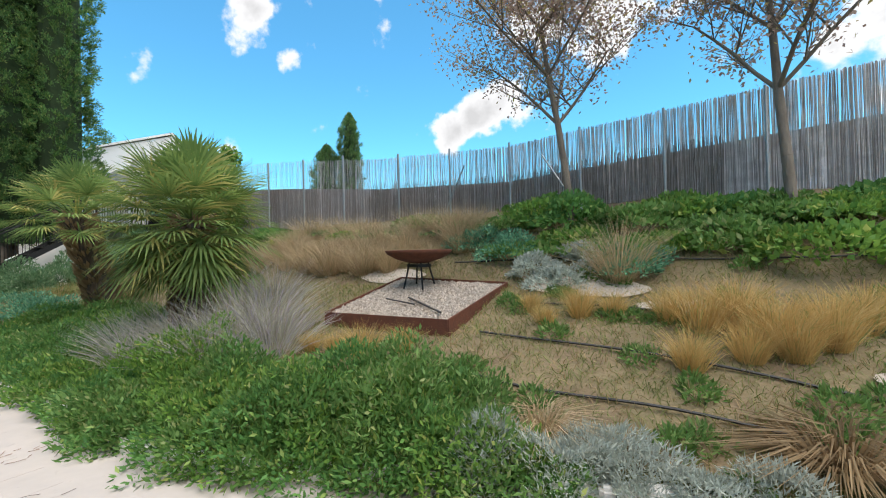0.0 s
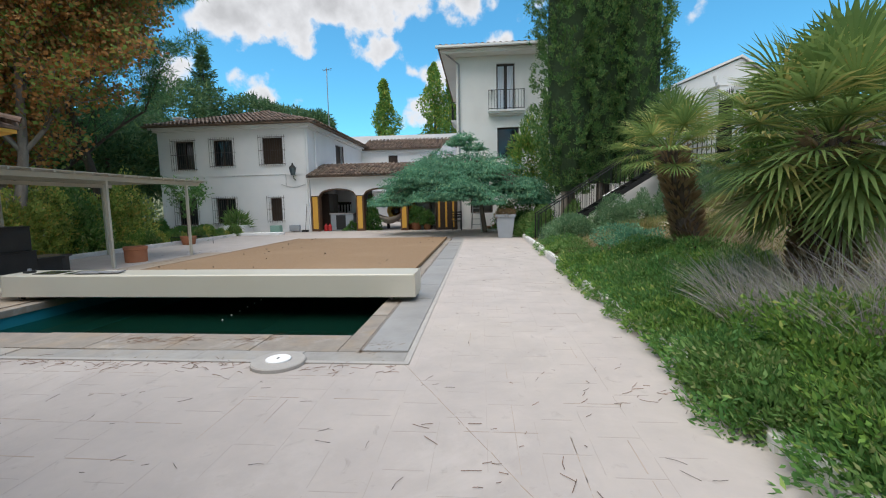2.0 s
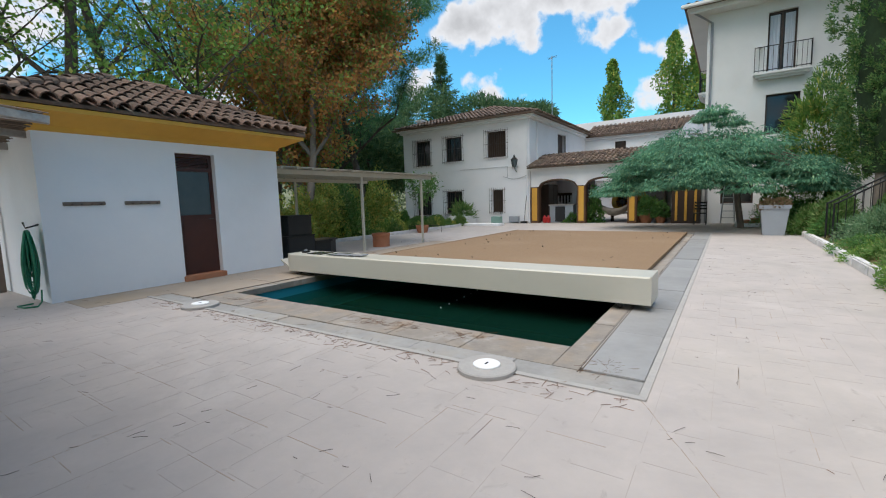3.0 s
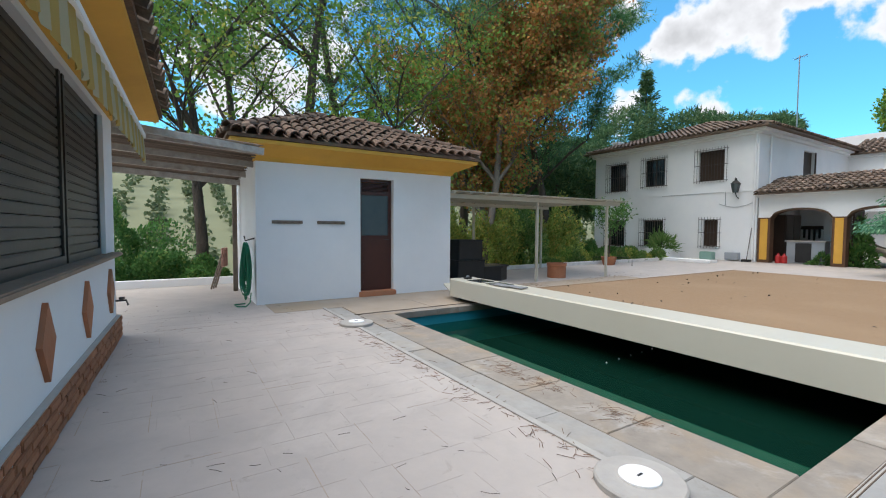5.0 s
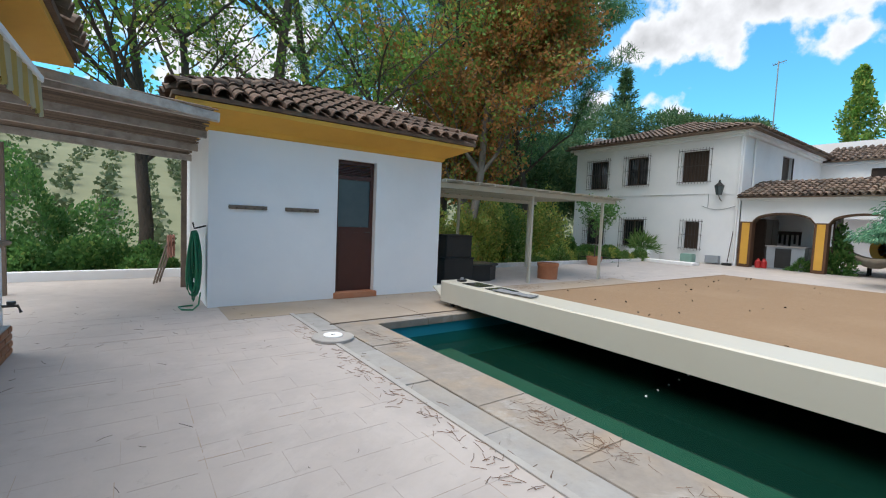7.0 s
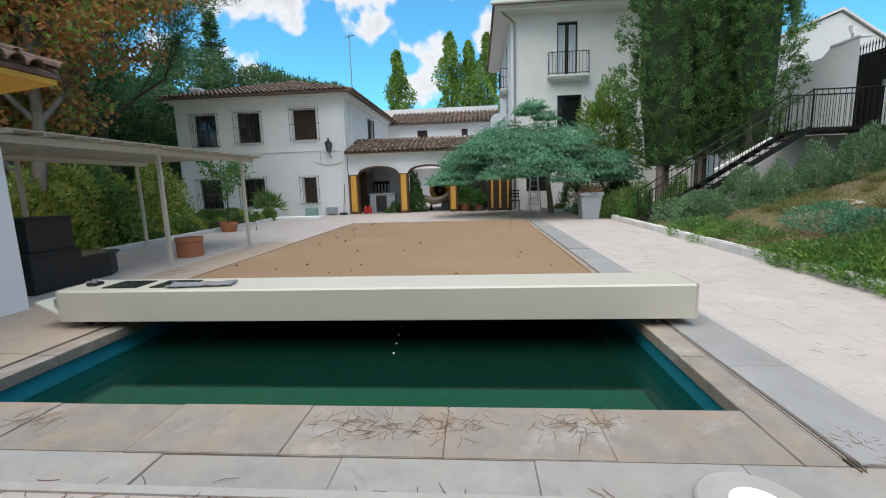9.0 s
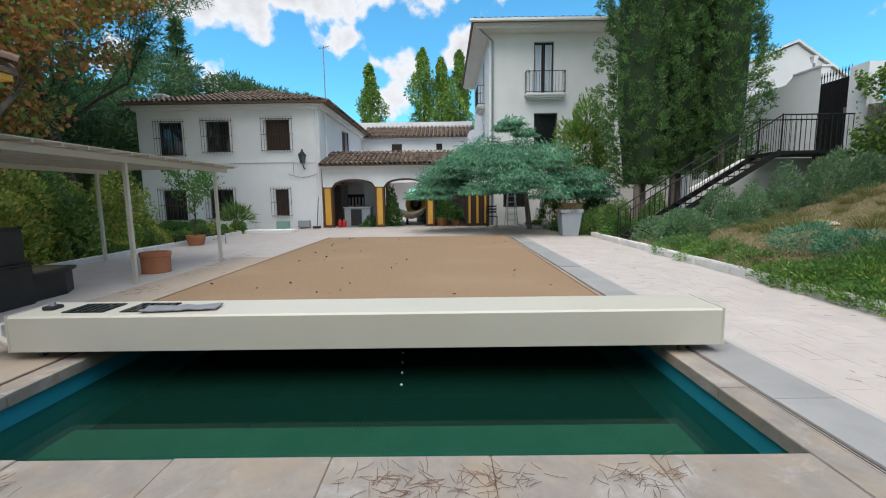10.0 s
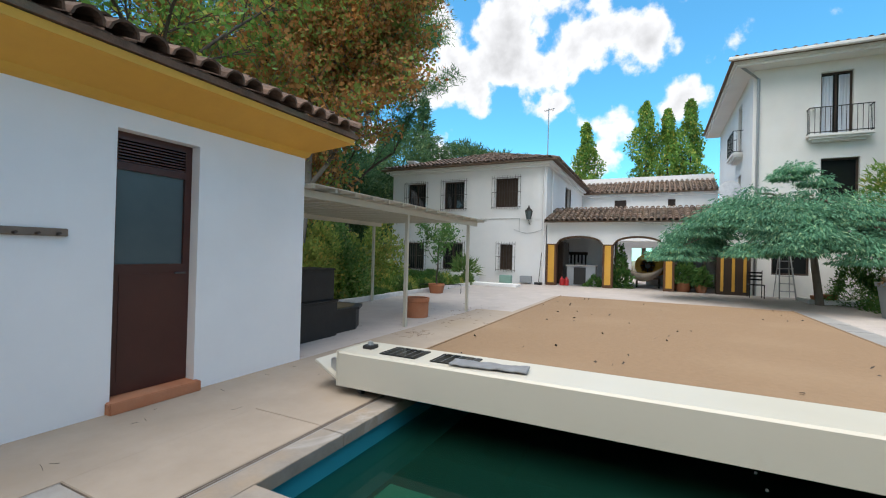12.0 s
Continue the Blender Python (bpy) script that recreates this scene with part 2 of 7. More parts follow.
STONE = mat("weathered coping stone", (0.32, 0.28, 0.235), (0.225, 0.20, 0.175), 5.0, 0.85, 0.35, stain=(0.36, 0.265, 0.17), stain_scale=2.6, stain_amount=0.75, rand=0.08, dist=0.01)
SLATE = mat("grey coping slab", (0.31, 0.305, 0.295), (0.25, 0.245, 0.235), 2.0, 0.6, 0.2, stain=(0.25, 0.25, 0.25), stain_scale=1.1, stain_amount=0.5, rand=0.08)
PALESLAB = mat("pale grey coping slab", (0.345, 0.335, 0.315), (0.265, 0.255, 0.24), 4.5, 0.8, 0.3, stain=(0.36, 0.29, 0.21), stain_scale=1.8, stain_amount=0.6, rand=0.06, dist=0.01)
APRON = mat("stained pool apron", (0.38, 0.315, 0.25), (0.31, 0.255, 0.20), 1.6, 0.85, 0.3, stain=(0.36, 0.28, 0.19), stain_scale=0.8, stain_amount=0.7, dist=0.01)
CONCRETE = mat("grey concrete", (0.42, 0.40, 0.37), (0.35, 0.33, 0.31), 5, 0.9, 0.3)
KERB = mat("chalky white kerb", (0.72, 0.71, 0.69), (0.55, 0.53, 0.50), 5, 0.9, 0.5, dist=0.02, rand=0.08)
LINER = mat("turquoise pool wall", (0.02, 0.30, 0.38), (0.015, 0.25, 0.32), 1.2, 0.5, 0.05)
CREAM = mat("cream lacquer", (0.52, 0.50, 0.425), (0.49, 0.47, 0.40), 0.8, 0.35, 0.03, stain=(0.45, 0.42, 0.34), stain_scale=0.9, stain_amount=0.4)
MATTAN = mat("tan cover mat", (0.27, 0.175, 0.10), (0.23, 0.15, 0.085), 14, 0.95, 0.35, stain=(0.31, 0.215, 0.13), stain_scale=0.5, stain_amount=0.6)
DARKMETAL = mat("dark steel", (0.10, 0.09, 0.085), (0.07, 0.065, 0.06), 8, 0.45, 0.1, metal=0.6)
BLACKIRON = mat("black iron", (0.012, 0.012, 0.013), (0.02, 0.02, 0.02), 8, 0.5, 0.05, metal=0.3)
STEEL = mat("galvanised steel", (0.45, 0.46, 0.47), (0.35, 0.36, 0.37), 8, 0.4, 0.05, metal=0.8)
BROWNDOOR = mat("brown lacquered metal", (0.075, 0.022, 0.016), (0.055, 0.017, 0.013), 2, 0.4, 0.05)
TERRA = mat("terracotta", (0.44, 0.17, 0.08), (0.36, 0.14, 0.07), 6, 0.85, 0.2, stain=(0.5, 0.33, 0.22), stain_scale=2, stain_amount=0.4, rand=0.12)
BRICK = mat("orange brick", (0.40, 0.17, 0.08), (0.30, 0.12, 0.06), 8, 0.9, 0.4, rand=0.2)
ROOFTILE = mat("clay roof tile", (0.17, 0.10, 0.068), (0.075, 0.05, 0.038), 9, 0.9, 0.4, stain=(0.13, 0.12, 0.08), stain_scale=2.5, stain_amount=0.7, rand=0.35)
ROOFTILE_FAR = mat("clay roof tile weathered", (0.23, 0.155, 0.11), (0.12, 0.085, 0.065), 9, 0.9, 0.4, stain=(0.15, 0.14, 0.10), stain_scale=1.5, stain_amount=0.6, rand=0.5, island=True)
WOODDARK = mat("dark stained wood", (0.055, 0.030, 0.018), (0.035, 0.02, 0.013), 5, 0.6, 0.2, stretch=(1, 1, 0.15))
WOODGREY = mat("weathered wood", (0.22, 0.17, 0.13), (0.14, 0.11, 0.09), 6, 0.85, 0.3)
GLASS = mat("dark window glass", (0.012, 0.015, 0.017), (0.02, 0.022, 0.024), 0.8, 0.06, 0.0)
FROST = mat("frosted door glass", (0.07, 0.10, 0.11), (0.10, 0.13, 0.14), 1.2, 0.25, 0.05)
SHUTTER = mat("bronze roller shutter", (0.075, 0.065, 0.055), (0.055, 0.05, 0.045), 3, 0.4, 0.05, metal=0.4)
BLACKPLASTIC = mat("black plastic", (0.012, 0.012, 0.013), (0.02, 0.02, 0.02), 5, 0.55, 0.15)
GREENHOSE = mat("green hose", (0.01, 0.20, 0.10), (0.01, 0.15, 0.07), 4, 0.4, 0.0)
BARK = mat("bark", (0.11, 0.085, 0.065), (0.05, 0.04, 0.03), 7, 0.95, 0.8, stretch=(1, 1, 0.3), dist=0.05)
PALEBARK = mat("pale bark", (0.24, 0.20, 0.16), (0.13, 0.105, 0.085), 6, 0.95, 0.6, stretch=(1, 1, 0.3), dist=0.03)
CORTEN = mat("rusted steel", (0.16, 0.055, 0.03), (0.09, 0.035, 0.022), 12, 0.85, 0.3, metal=0.2)
SOIL = mat("garden soil with dry grass", (0.185, 0.14, 0.08), (0.13, 0.11, 0.055), 3.0, 1.0, 0.6, stain=(0.25, 0.18, 0.11), stain_scale=0.9, stain_amount=0.8, dist=0.04)
GRAVEL = mat("pale gravel", (0.58, 0.51, 0.43), (0.38, 0.32, 0.27), 30, 0.95, 0.8, dist=0.03, rand=0.25, island=True)
REED = mat("brushwood fence", (0.80, 0.76, 0.76), (0.48, 0.44, 0.43), 5, 0.95, 0.4, rand=0.55, island=True)
# darker copy of the brushwood: paints the shade on the fence's lower half
REEDSHADE = mat("brushwood in painted shade", (0.30, 0.26, 0.24), (0.20, 0.18, 0.16), 5, 0.95, 0.4, rand=0.4, island=True)
CURTAIN = mat("pale curtain", (0.66, 0.71, 0.78), (0.52, 0.57, 0.64), 3, 0.9, 0.1, stretch=(8, 8, 0.3))
DRYSTRAW = mat("dry twigs", (0.20, 0.10, 0.055), (0.12, 0.07, 0.04), 9, 0.95, 0.1, rand=0.4, island=True)
DARKTWIG = mat("dark twigs", (0.07, 0.055, 0.042), (0.045, 0.035, 0.03), 9, 0.95, 0.1, rand=0.4, island=True)
AWNING = mat("yellow and cream awning cloth", (0.70, 0.49, 0.15), (0.66, 0.46, 0.14), 2, 0.9, 0.1)
AWNCREAM = mat("cream awning cloth", (0.70, 0.62, 0.42), (0.66, 0.58, 0.38), 2, 0.9, 0.1)
GREYPLANTER = mat("grey planter", (0.34, 0.37, 0.40), (0.30, 0.33, 0.36), 2, 0.6, 0.1)
OLIVEHILL = mat("dry far hillside", (0.20, 0.205, 0.115), (0.15, 0.16, 0.085), 0.05, 1.0, 0.0)

mottle(PAVE, (0.33, 0.30, 0.275), 0.55, 0.52, 0.70, 0.45)
mottle(PAVE, (0.52, 0.475, 0.44), 0.8, 0.56, 0.66, 0.45)
mottle(PAVE, (0.27, 0.24, 0.21), 7.0, 0.60, 0.72, 0.5)
mottle(STONE, (0.20, 0.17, 0.14), 9.0, 0.58, 0.72, 0.6)
mottle(STONE, (0.46, 0.45, 0.43), 1.3, 0.54, 0.66, 0.6)
mottle(PALESLAB, (0.20, 0.18, 0.155), 8.0, 0.58, 0.72, 0.55)
mottle(CREAM, (0.42, 0.38, 0.31), 3.0, 0.60, 0.80, 0.4)
mottle(SOIL, (0.13, 0.085, 0.055), 2.0, 0.48, 0.66, 0.7)

water_mat = bpy.data.materials.new("murky green water")
water_mat.use_nodes = True
n_, l_ = water_mat.node_tree.nodes, water_mat.node_tree.links
pb = n_["Principled BSDF"]
pb.inputs["Base Color"].default_value, pb.inputs["Roughness"].default_value, pb.inputs["IOR"].default_value = (0.006, 0.042, 0.028, 1), 0.015, 1.33
wv = n_.new("ShaderNodeTexNoise")
wv.inputs["Scale"].default_value = 2.5
wb = n_.new("ShaderNodeBump")
wb.inputs["Strength"].default_value, wb.inputs["Distance"].default_value = 0.04, 0.02
l_.new(wv.outputs["Fac"], wb.inputs["Height"])
l_.new(wb.outputs[0], pb.inputs["Normal"])
tp = n_.new("ShaderNodeBsdfTransparent")
tp.inputs["Color"].default_value = (0.35, 0.8, 0.72, 1)
mxs = n_.new("ShaderNodeMixShader")
mxs.inputs[0].default_value = 0.55
l_.new(pb.outputs[0], mxs.inputs[1])
l_.new(tp.outputs[0], mxs.inputs[2])
l_.new(mxs.outputs[0], n_["Material Output"].inputs["Surface"])

RUSTRAIL = mat("dull brown rail", (0.16, 0.12, 0.09), (0.10, 0.075, 0.055), 9, 0.8, 0.2)
L_FARPINE = leaf_mat("dark far pine needles", (0.045, 0.11, 0.05), (0.11, 0.205, 0.085), (0.18, 0.25, 0.09), 0.9)
# dark green paints in the light lost in deep water
DEEPDARK = mat("pool shell darkened for depth", (0.012, 0.05, 0.035), (0.008, 0.03, 0.02), 2.0, 0.9, 0.1)
BENCH = mat("pale green pool bench", (0.10, 0.22, 0.14), (0.07, 0.17, 0.11), 3.0, 0.9, 0.1)
L_CYPRESS = leaf_mat("cypress foliage", (0.044, 0.126, 0.044), (0.179, 0.332, 0.099), (0.305, 0.377, 0.126), 0.88, 0.3)
L_CEDAR = leaf_mat("blue cedar foliage", (0.06, 0.19, 0.115), (0.16, 0.37, 0.22), (0.27, 0.44, 0.24), 0.88, 0.3)
L_PINE = leaf_mat("pine needles", (0.056, 0.161, 0.070), (0.154, 0.315, 0.119), (0.280, 0.392, 0.126), 0.9)
L_AUTUMN = leaf_mat("autumn plane leaves", (0.338, 0.150, 0.050), (0.575, 0.288, 0.094), (0.250, 0.338, 0.075), 0.66, 0.45)
L_BROAD = leaf_mat("green broad leaves", (0.104, 0.230, 0.046), (0.230, 0.391, 0.080), (0.460, 0.460, 0.092), 0.85)
L_BUSH = leaf_mat("bush leaves", (0.068, 0.176, 0.049), (0.148, 0.311, 0.081), (0.270, 0.378, 0.108), 0.9)
L_COVER = leaf_mat("bright ground cover", (0.084, 0.182, 0.044), (0.187, 0.325, 0.093), (0.295, 0.354, 0.138), 0.85, 0.45)
L_PALM = leaf_mat("palm fronds", (0.135, 0.225, 0.065), (0.29, 0.385, 0.12), (0.50, 0.46, 0.16), 0.82)
L_PALMDRY = leaf_mat("dry palm stubs", (0.208, 0.144, 0.080), (0.352, 0.256, 0.144))
L_GOLD = leaf_mat("golden grass", (0.525, 0.338, 0.112), (0.725, 0.525, 0.225), (0.275, 0.312, 0.100), 0.9, 0.35)
L_FAWN = leaf_mat("fawn dry grass", (0.423, 0.308, 0.179), (0.650, 0.504, 0.325), (0.293, 0.293, 0.146), 0.85, 0.3)
L_LAV = leaf_mat("grey lavender stalks", (0.338, 0.338, 0.248), (0.517, 0.495, 0.417), (0.450, 0.394, 0.473), 0.75, 0.35)
L_SILVER = leaf_mat("silver santolina", (0.325, 0.375, 0.325), (0.525, 0.575, 0.512), None)
L_LAWN = leaf_mat("short rough grass", (0.13, 0.165, 0.05), (0.22, 0.245, 0.08), (0.37, 0.27, 0.14), 0.74, 0.35)
L_TWIGTREE = leaf_mat("sparse purple-brown leaves", (0.346, 0.230, 0.202), (0.576, 0.432, 0.346), (0.461, 0.374, 0.144), 0.8)
L_OLIVE = leaf_mat("olive foliage", (0.08, 0.11, 0.05), (0.14, 0.17, 0.08))
L_ROSE = leaf_mat("grey-green rosemary needles", (0.09, 0.19, 0.09), (0.21, 0.35, 0.18), (0.32, 0.42, 0.25), 0.88)
L_IVY = leaf_mat("ivy leaves", (0.084, 0.202, 0.043), (0.213, 0.356, 0.071), (0.380, 0.428, 0.119), 0.9)
# brighter leaf colour paints in the sun that the trees keep off this hedge
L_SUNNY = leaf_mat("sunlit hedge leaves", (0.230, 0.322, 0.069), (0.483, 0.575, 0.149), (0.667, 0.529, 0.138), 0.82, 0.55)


# ---- ground ----
def lerp_table(v, table):
    for (a, za), (b, zb) in zip(table, table[1:]):
        if v <= b:
            k = min(max((v - a) / (b - a), 0), 1)
            return za + (zb - za) * k
    return table[-1][1]


BANK = [(1.9, 0.02), (2.3, 0.14), (3.9, 0.58), (5.5, 0.88), (7.2, 1.75), (8.5, 2.15), (14, 2.5), (40, 3.5), (700, 20)]
VALLEY = [(-700, 75), (-420, 66), (-260, 46), (-120, 8), (-60, -7), (-25, -4), (-14, -0.8), (-11.2, -0.06), (-10.9, -0.06)]


def kerb_y(x):
    """The kerb's line: straight, then curving away where the terrace widens."""
    return 1.97 if x < -3.2 else 1.97 + 0.30 * (min(x, 3) + 3.2) * min(1, (x + 3.2) / 1.5)


def ground_h(x, y):
    if y > 1.9:
        sh = kerb_y(x) - 1.97
        y -= sh * max(0.0, 1 - max(0.0, y - 1.97 - sh) / 2.6)
    if y > 1.9:
        k = 1.0 if x > -11 else max(0.0, 1 - (-11 - x) / 14) * 0.9 + 0.1 * (x > -25)
        z = lerp_table(y, BANK) * k
        return z + 0.05 * noise.noise((x * 0.9, y * 0.9, 0)) * min(1, (y - 1.9) * 2)
    if y < -10.9:
        return lerp_table(y, VALLEY) + (0.5 * noise.noise((x * 0.05, y * 0.05, 3)) * min(1, (-10.9 - y) / 10))
    return -0.06


def grid_lines(lo, hi, keep, fine):
    out = set(keep)
    v = lo
    while v < hi:
        out.add(round(v, 3))
        d = abs(v - (fine[0] + fine[1]) / 2) - (fine[1] - fine[0]) / 2
        v += 0.3 if d < 0 else max(0.5, d * 0.18)
    out.add(hi)
    return sorted(out)


TX0, TX1, TY0, TY1 = -23.4, 5.0, -10.9, 1.9
gx = grid_lines(-700, 700, (TX0, TX1), (-17, 5))
gy = grid_lines(-700, 700, (TY0, TY1, -11.2, -14, -25, -60, -120, -190, -260, -420, 14, 40), (1.9, 9))
gv = [(x, y, ground_h(x, y)) for y in gy for x in gx]
gf = []
nx = len(gx)
for j in range(len(gy) - 1):
    for i in range(nx - 1):
        cx, cy = (gx[i] + gx[i + 1]) / 2, (gy[j] + gy[j + 1]) / 2
        if TX0 < cx < TX1 and TY0 < cy < TY1:
            continue
        gf.append((j * nx + i, j * nx + i + 1, (j + 1) * nx + i + 1, (j + 1) * nx + i))
ground = part("ground", raw("ground", gv, gf), SOIL, smooth=True)
ground.data.materials.append(OLIVEHILL)
for p in ground.data.polygons:
    if p.center.y < -30 or abs(p.center.x) > 80 or p.center.y > 60:
        p.material_index = 1
tagged(ground, "sloping garden soil with thin dry grass, rising behind", "ground", kind="structure")

# ---- pool terrace ----
PX0, PX1, PY0, PY1 = -16.9, -5.18, -5.86, -0.85   # the basin
KX, KY = -4.47, -0.23                              # outer edge of the coping
KYL = -6.75
bm = bmesh.new()
box(bm, KX, TX1 + 1, TY0, TY1 + 0.06, -0.3, 0)
box(bm, TX0 - 12, KX, KY, TY1 + 0.06, -0.3, 0)
box(bm, TX0 - 12, KX, TY0, KYL, -0.3, 0)
box(bm, TX0 - 12, -17.4, KYL, KY, -0.3, 0)
prism(bm, [(-3.2, TY1 + 0.06), (TX1 + 1, TY1 + 0.06), (TX1 + 1, 4.1), (3, 3.83), (1, 3.22), (-0.2, 2.86), (-1.7, 2.41), (-2.3, 2.14)], "z", -0.3, 0)
pavement = tagged(part("pavement", bm, PAVE), "pale pink stamped concrete terrace with faint joints and litter", "pavement", kind="structure")

# faint joints, some of them filled with dirt, as thin raised lines
rng = random.Random(4)
jb = bmesh.new()


def joint(x, y, dx, dy):
    n_seg = rng.randint(1, 3)
    a = 0.0
    for _ in range(n_seg):
        ln = rng.uniform(0.10, 0.5) / n_seg
        w = rng.uniform(0.001, 0.0028)
        s = a + rng.uniform(0, 0.05)
        if dx:
            box(jb, x + s, x + s + ln, y - w, y + w, 0.0, 0.0012)
        else:
            box(jb, x - w, x + w, y + s, y + s + ln, 0.0, 0.0012)
        a = s + ln


def on_paving(x, y):
    return -22 < x < 2.5 and -10.3 < y < 1.7 and not (-17.5 < x < KX + 0.1 and KYL - 0.1 < y < KY + 0.1) and not (x > -1.9 and -6.4 < y < -1.1) and not (-7.4 < x < -3.5 and y < -7.5)


for i in range(520):
    x, y = rng.uniform(-14, 2.0), rng.uniform(-8, 1.7)
    x, y = round(x / 0.38) * 0.38, round(y / 0.3) * 0.3
    if on_paving(x, y):
        if y > KY:
            if rng.random() < 0.75:
                joint(x, y, 1, 0)
            else:
                joint(x, y, 0, 1)
        elif rng.random() < 0.6:
            joint(x, y, 0, 1)
        else:
            joint(x, y, 1, 0)
FAINT = mat("faint stamped joint", (0.37, 0.325, 0.29), (0.42, 0.375, 0.34), 1.5, 0.95, 0.1)
gvv, gff = [], []


def faint_line(x0, x1, y0, y1):
    k_ = len(gvv)
    gvv.extend([(x0, y0, 0.0), (x1, y0, 0.0), (x1, y1, 0.0), (x0, y1, 0.0), (x0, y0, 0.0009), (x1, y0, 0.0009), (x1, y1, 0.0009), (x0, y1, 0.0009)])
    gff.extend([tuple(q + k_ for q in f_) for f_ in ((4, 5, 6, 7), (0, 1, 5, 4), (1, 2, 6, 5), (2, 3, 7, 6), (3, 0, 4, 7))])


for row in range(34):
    y = -7.4 + row * 0.28
    for col in range(52):
        x = -16 + col * 0.36 + (0.18 if row % 2 else 0)
        if on_paving(x, y) and on_paving(x + 0.36, y + 0.28):
            w = rng.uniform(0.0010, 0.0022)
            if rng.random() < 0.8:
                faint_line(x + rng.uniform(0, .06), x + 0.36 - rng.uniform(0, .08), y - w, y + w)
            if rng.random() < 0.7:
                faint_line(x - w, x + w, y + rng.uniform(0, .05), y + 0.28 - rng.uniform(0, .06))
part("stamped_joint", raw("stamped_joint", gvv, gff), FAINT, pavement, "faint stamped joints")["kind"] = "stuff"
part("paving_joint", jb, JOINT, pavement, "dirt-filled joints")["kind"] = "stuff"
crack = bmesh.new()
for i in range(26):
    p = Vector((KX, KY)) .lerp(Vector((-1.2, 1.55)), i / 26)
    q = Vector((KX, KY)).lerp(Vector((-1.2, 1.55)), (i + 0.85) / 26)
    tube(crack, (p.x, p.y + rng.uniform(-.008, .008), 0), (q.x, q.y, 0), 0.003, 0.002, 4)
part("expansion_joint", crack, JOINT, pavement)

# basin and water
pool = thing("swimming_pool", (-11, -3.3, 0), "turquoise swimming pool with dark green murky water", "pool", kind="structure")
# below -0.62 the depth's darkness is put into the wall colour
for name_, material_, z0_, z1_ in (("basin_wall", LINER, -0.62, -0.06), ("lower_wall", DEEPDARK, -2.2, -0.62)):
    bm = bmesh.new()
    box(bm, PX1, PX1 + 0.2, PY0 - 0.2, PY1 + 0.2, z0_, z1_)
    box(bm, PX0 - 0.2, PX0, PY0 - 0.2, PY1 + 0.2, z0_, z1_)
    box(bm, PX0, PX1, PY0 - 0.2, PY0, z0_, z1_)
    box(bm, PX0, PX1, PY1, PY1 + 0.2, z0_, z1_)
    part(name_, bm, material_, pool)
part("basin_floor", bx(PX0 - 0.2, PX1 + 0.2, PY0 - 0.2, PY1 + 0.2, -2.4, -2.2), DEEPDARK, pool)
part("bench", bx(PX1 - 0.98, PX1 - 0.002, PY0 + 0.30, PY1 - 0.2, -1.0, -0.36, bevel=0.01), BENCH, pool, "pale sunken bench under the water")
bm = bmesh.new()
bmesh.ops.create_grid(bm, x_segments=8, y_segments=8, size=0.5, matrix=Matrix.LocRotScale(((PX0 + PX1) / 2, (PY0 + PY1) / 2, -0.24), None, (PX1 - PX0, PY1 - PY0, 1)))
water = part("water", bm, water_mat, pool, "dark green still water")
bm = bmesh.new()
for i in range(9):
    bmesh.ops.create_icosphere(bm, subdivisions=1, radius=0.012, matrix=Matrix.Translation((-8.6 + 0.25 * i, -3.3 + 0.02 * i, -0.235)))
part("float_line", bm, WHITE, pool, "line of small white floats")

SHED_Y = -7.6
# coping stones, one by one
coping = thing("coping", (KX, -3.3, 0), "weathered stone coping slabs round the pool, strewn with pine needles", "coping", kind="structure")


def slab_run(name, material, x0, x1, y0, y1, along, length, z0, z1):
    lo, hi = (x0, x1) if along == "x" else (y0, y1)
    n_ = max(1, round((hi - lo) / length))
    step = (hi - lo) / n_
    for i in range(n_):
        a, b = lo + i * step + 0.0015, lo + (i + 1) * step - 0.0015
        dz = rng.uniform(-0.004, 0.004)
        if along == "x":
            part(name, bx(a, b, y0 + 0.003, y1 - 0.003, z0, z1 + dz, bevel=0.004), material, coping)
        else:
            part(name, bx(x0 + 0.003, x1 - 0.003, a, b, z0, z1 + dz, bevel=0.004), material, coping)


slab_run("coping_stone", STONE, PX1 - 0.03, PX1 + 0.46, PY0 + 0.03, PY1 - 0.03, "y", 0.9, -0.09, 0.002)
slab_run("edge_slab", PALESLAB, PX1 + 0.46, KX, KYL, KY, "y", 0.9, -0.09, 0.0)
slab_run("coping_stone", STONE, PX0 - 0.3, PX1 + 0.46, PY1 - 0.03, PY1 + 0.168, "x", 1.2, -0.09, 0.004)
slab_run("edge_slab", SLATE, -17.4, PX1 + 0.46, PY1 + 0.2, KY, "x", 1.09, -0.09, 0.012)
slab_run("coping_stone", STONE, PX0 - 0.3, PX1 + 0.46, PY0 - 0.17, PY0 + 0.03, "x", 1.2, -0.09, 0.004)
slab_run("edge_slab", APRON, -17.4, PX1 + 0.46, KYL, PY0 - 0.2, "x", 1.3, -0.09, 0.012)
slab_run("edge_slab", SLATE, -17.4, PX0 - 0.3, PY0 - 0.2, PY1 + 0.2, "y", 1.5, -0.09, 0.012)
bm = bmesh.new()
box(bm, KX, KX + 0.05, KYL - 0.05, KY + 0.05, -0.05, 0.012)
box(bm, -17.4, KX, KY, KY + 0.05, -0.05, 0.008)
part("mortar_edge", bm, CONCRETE, coping)

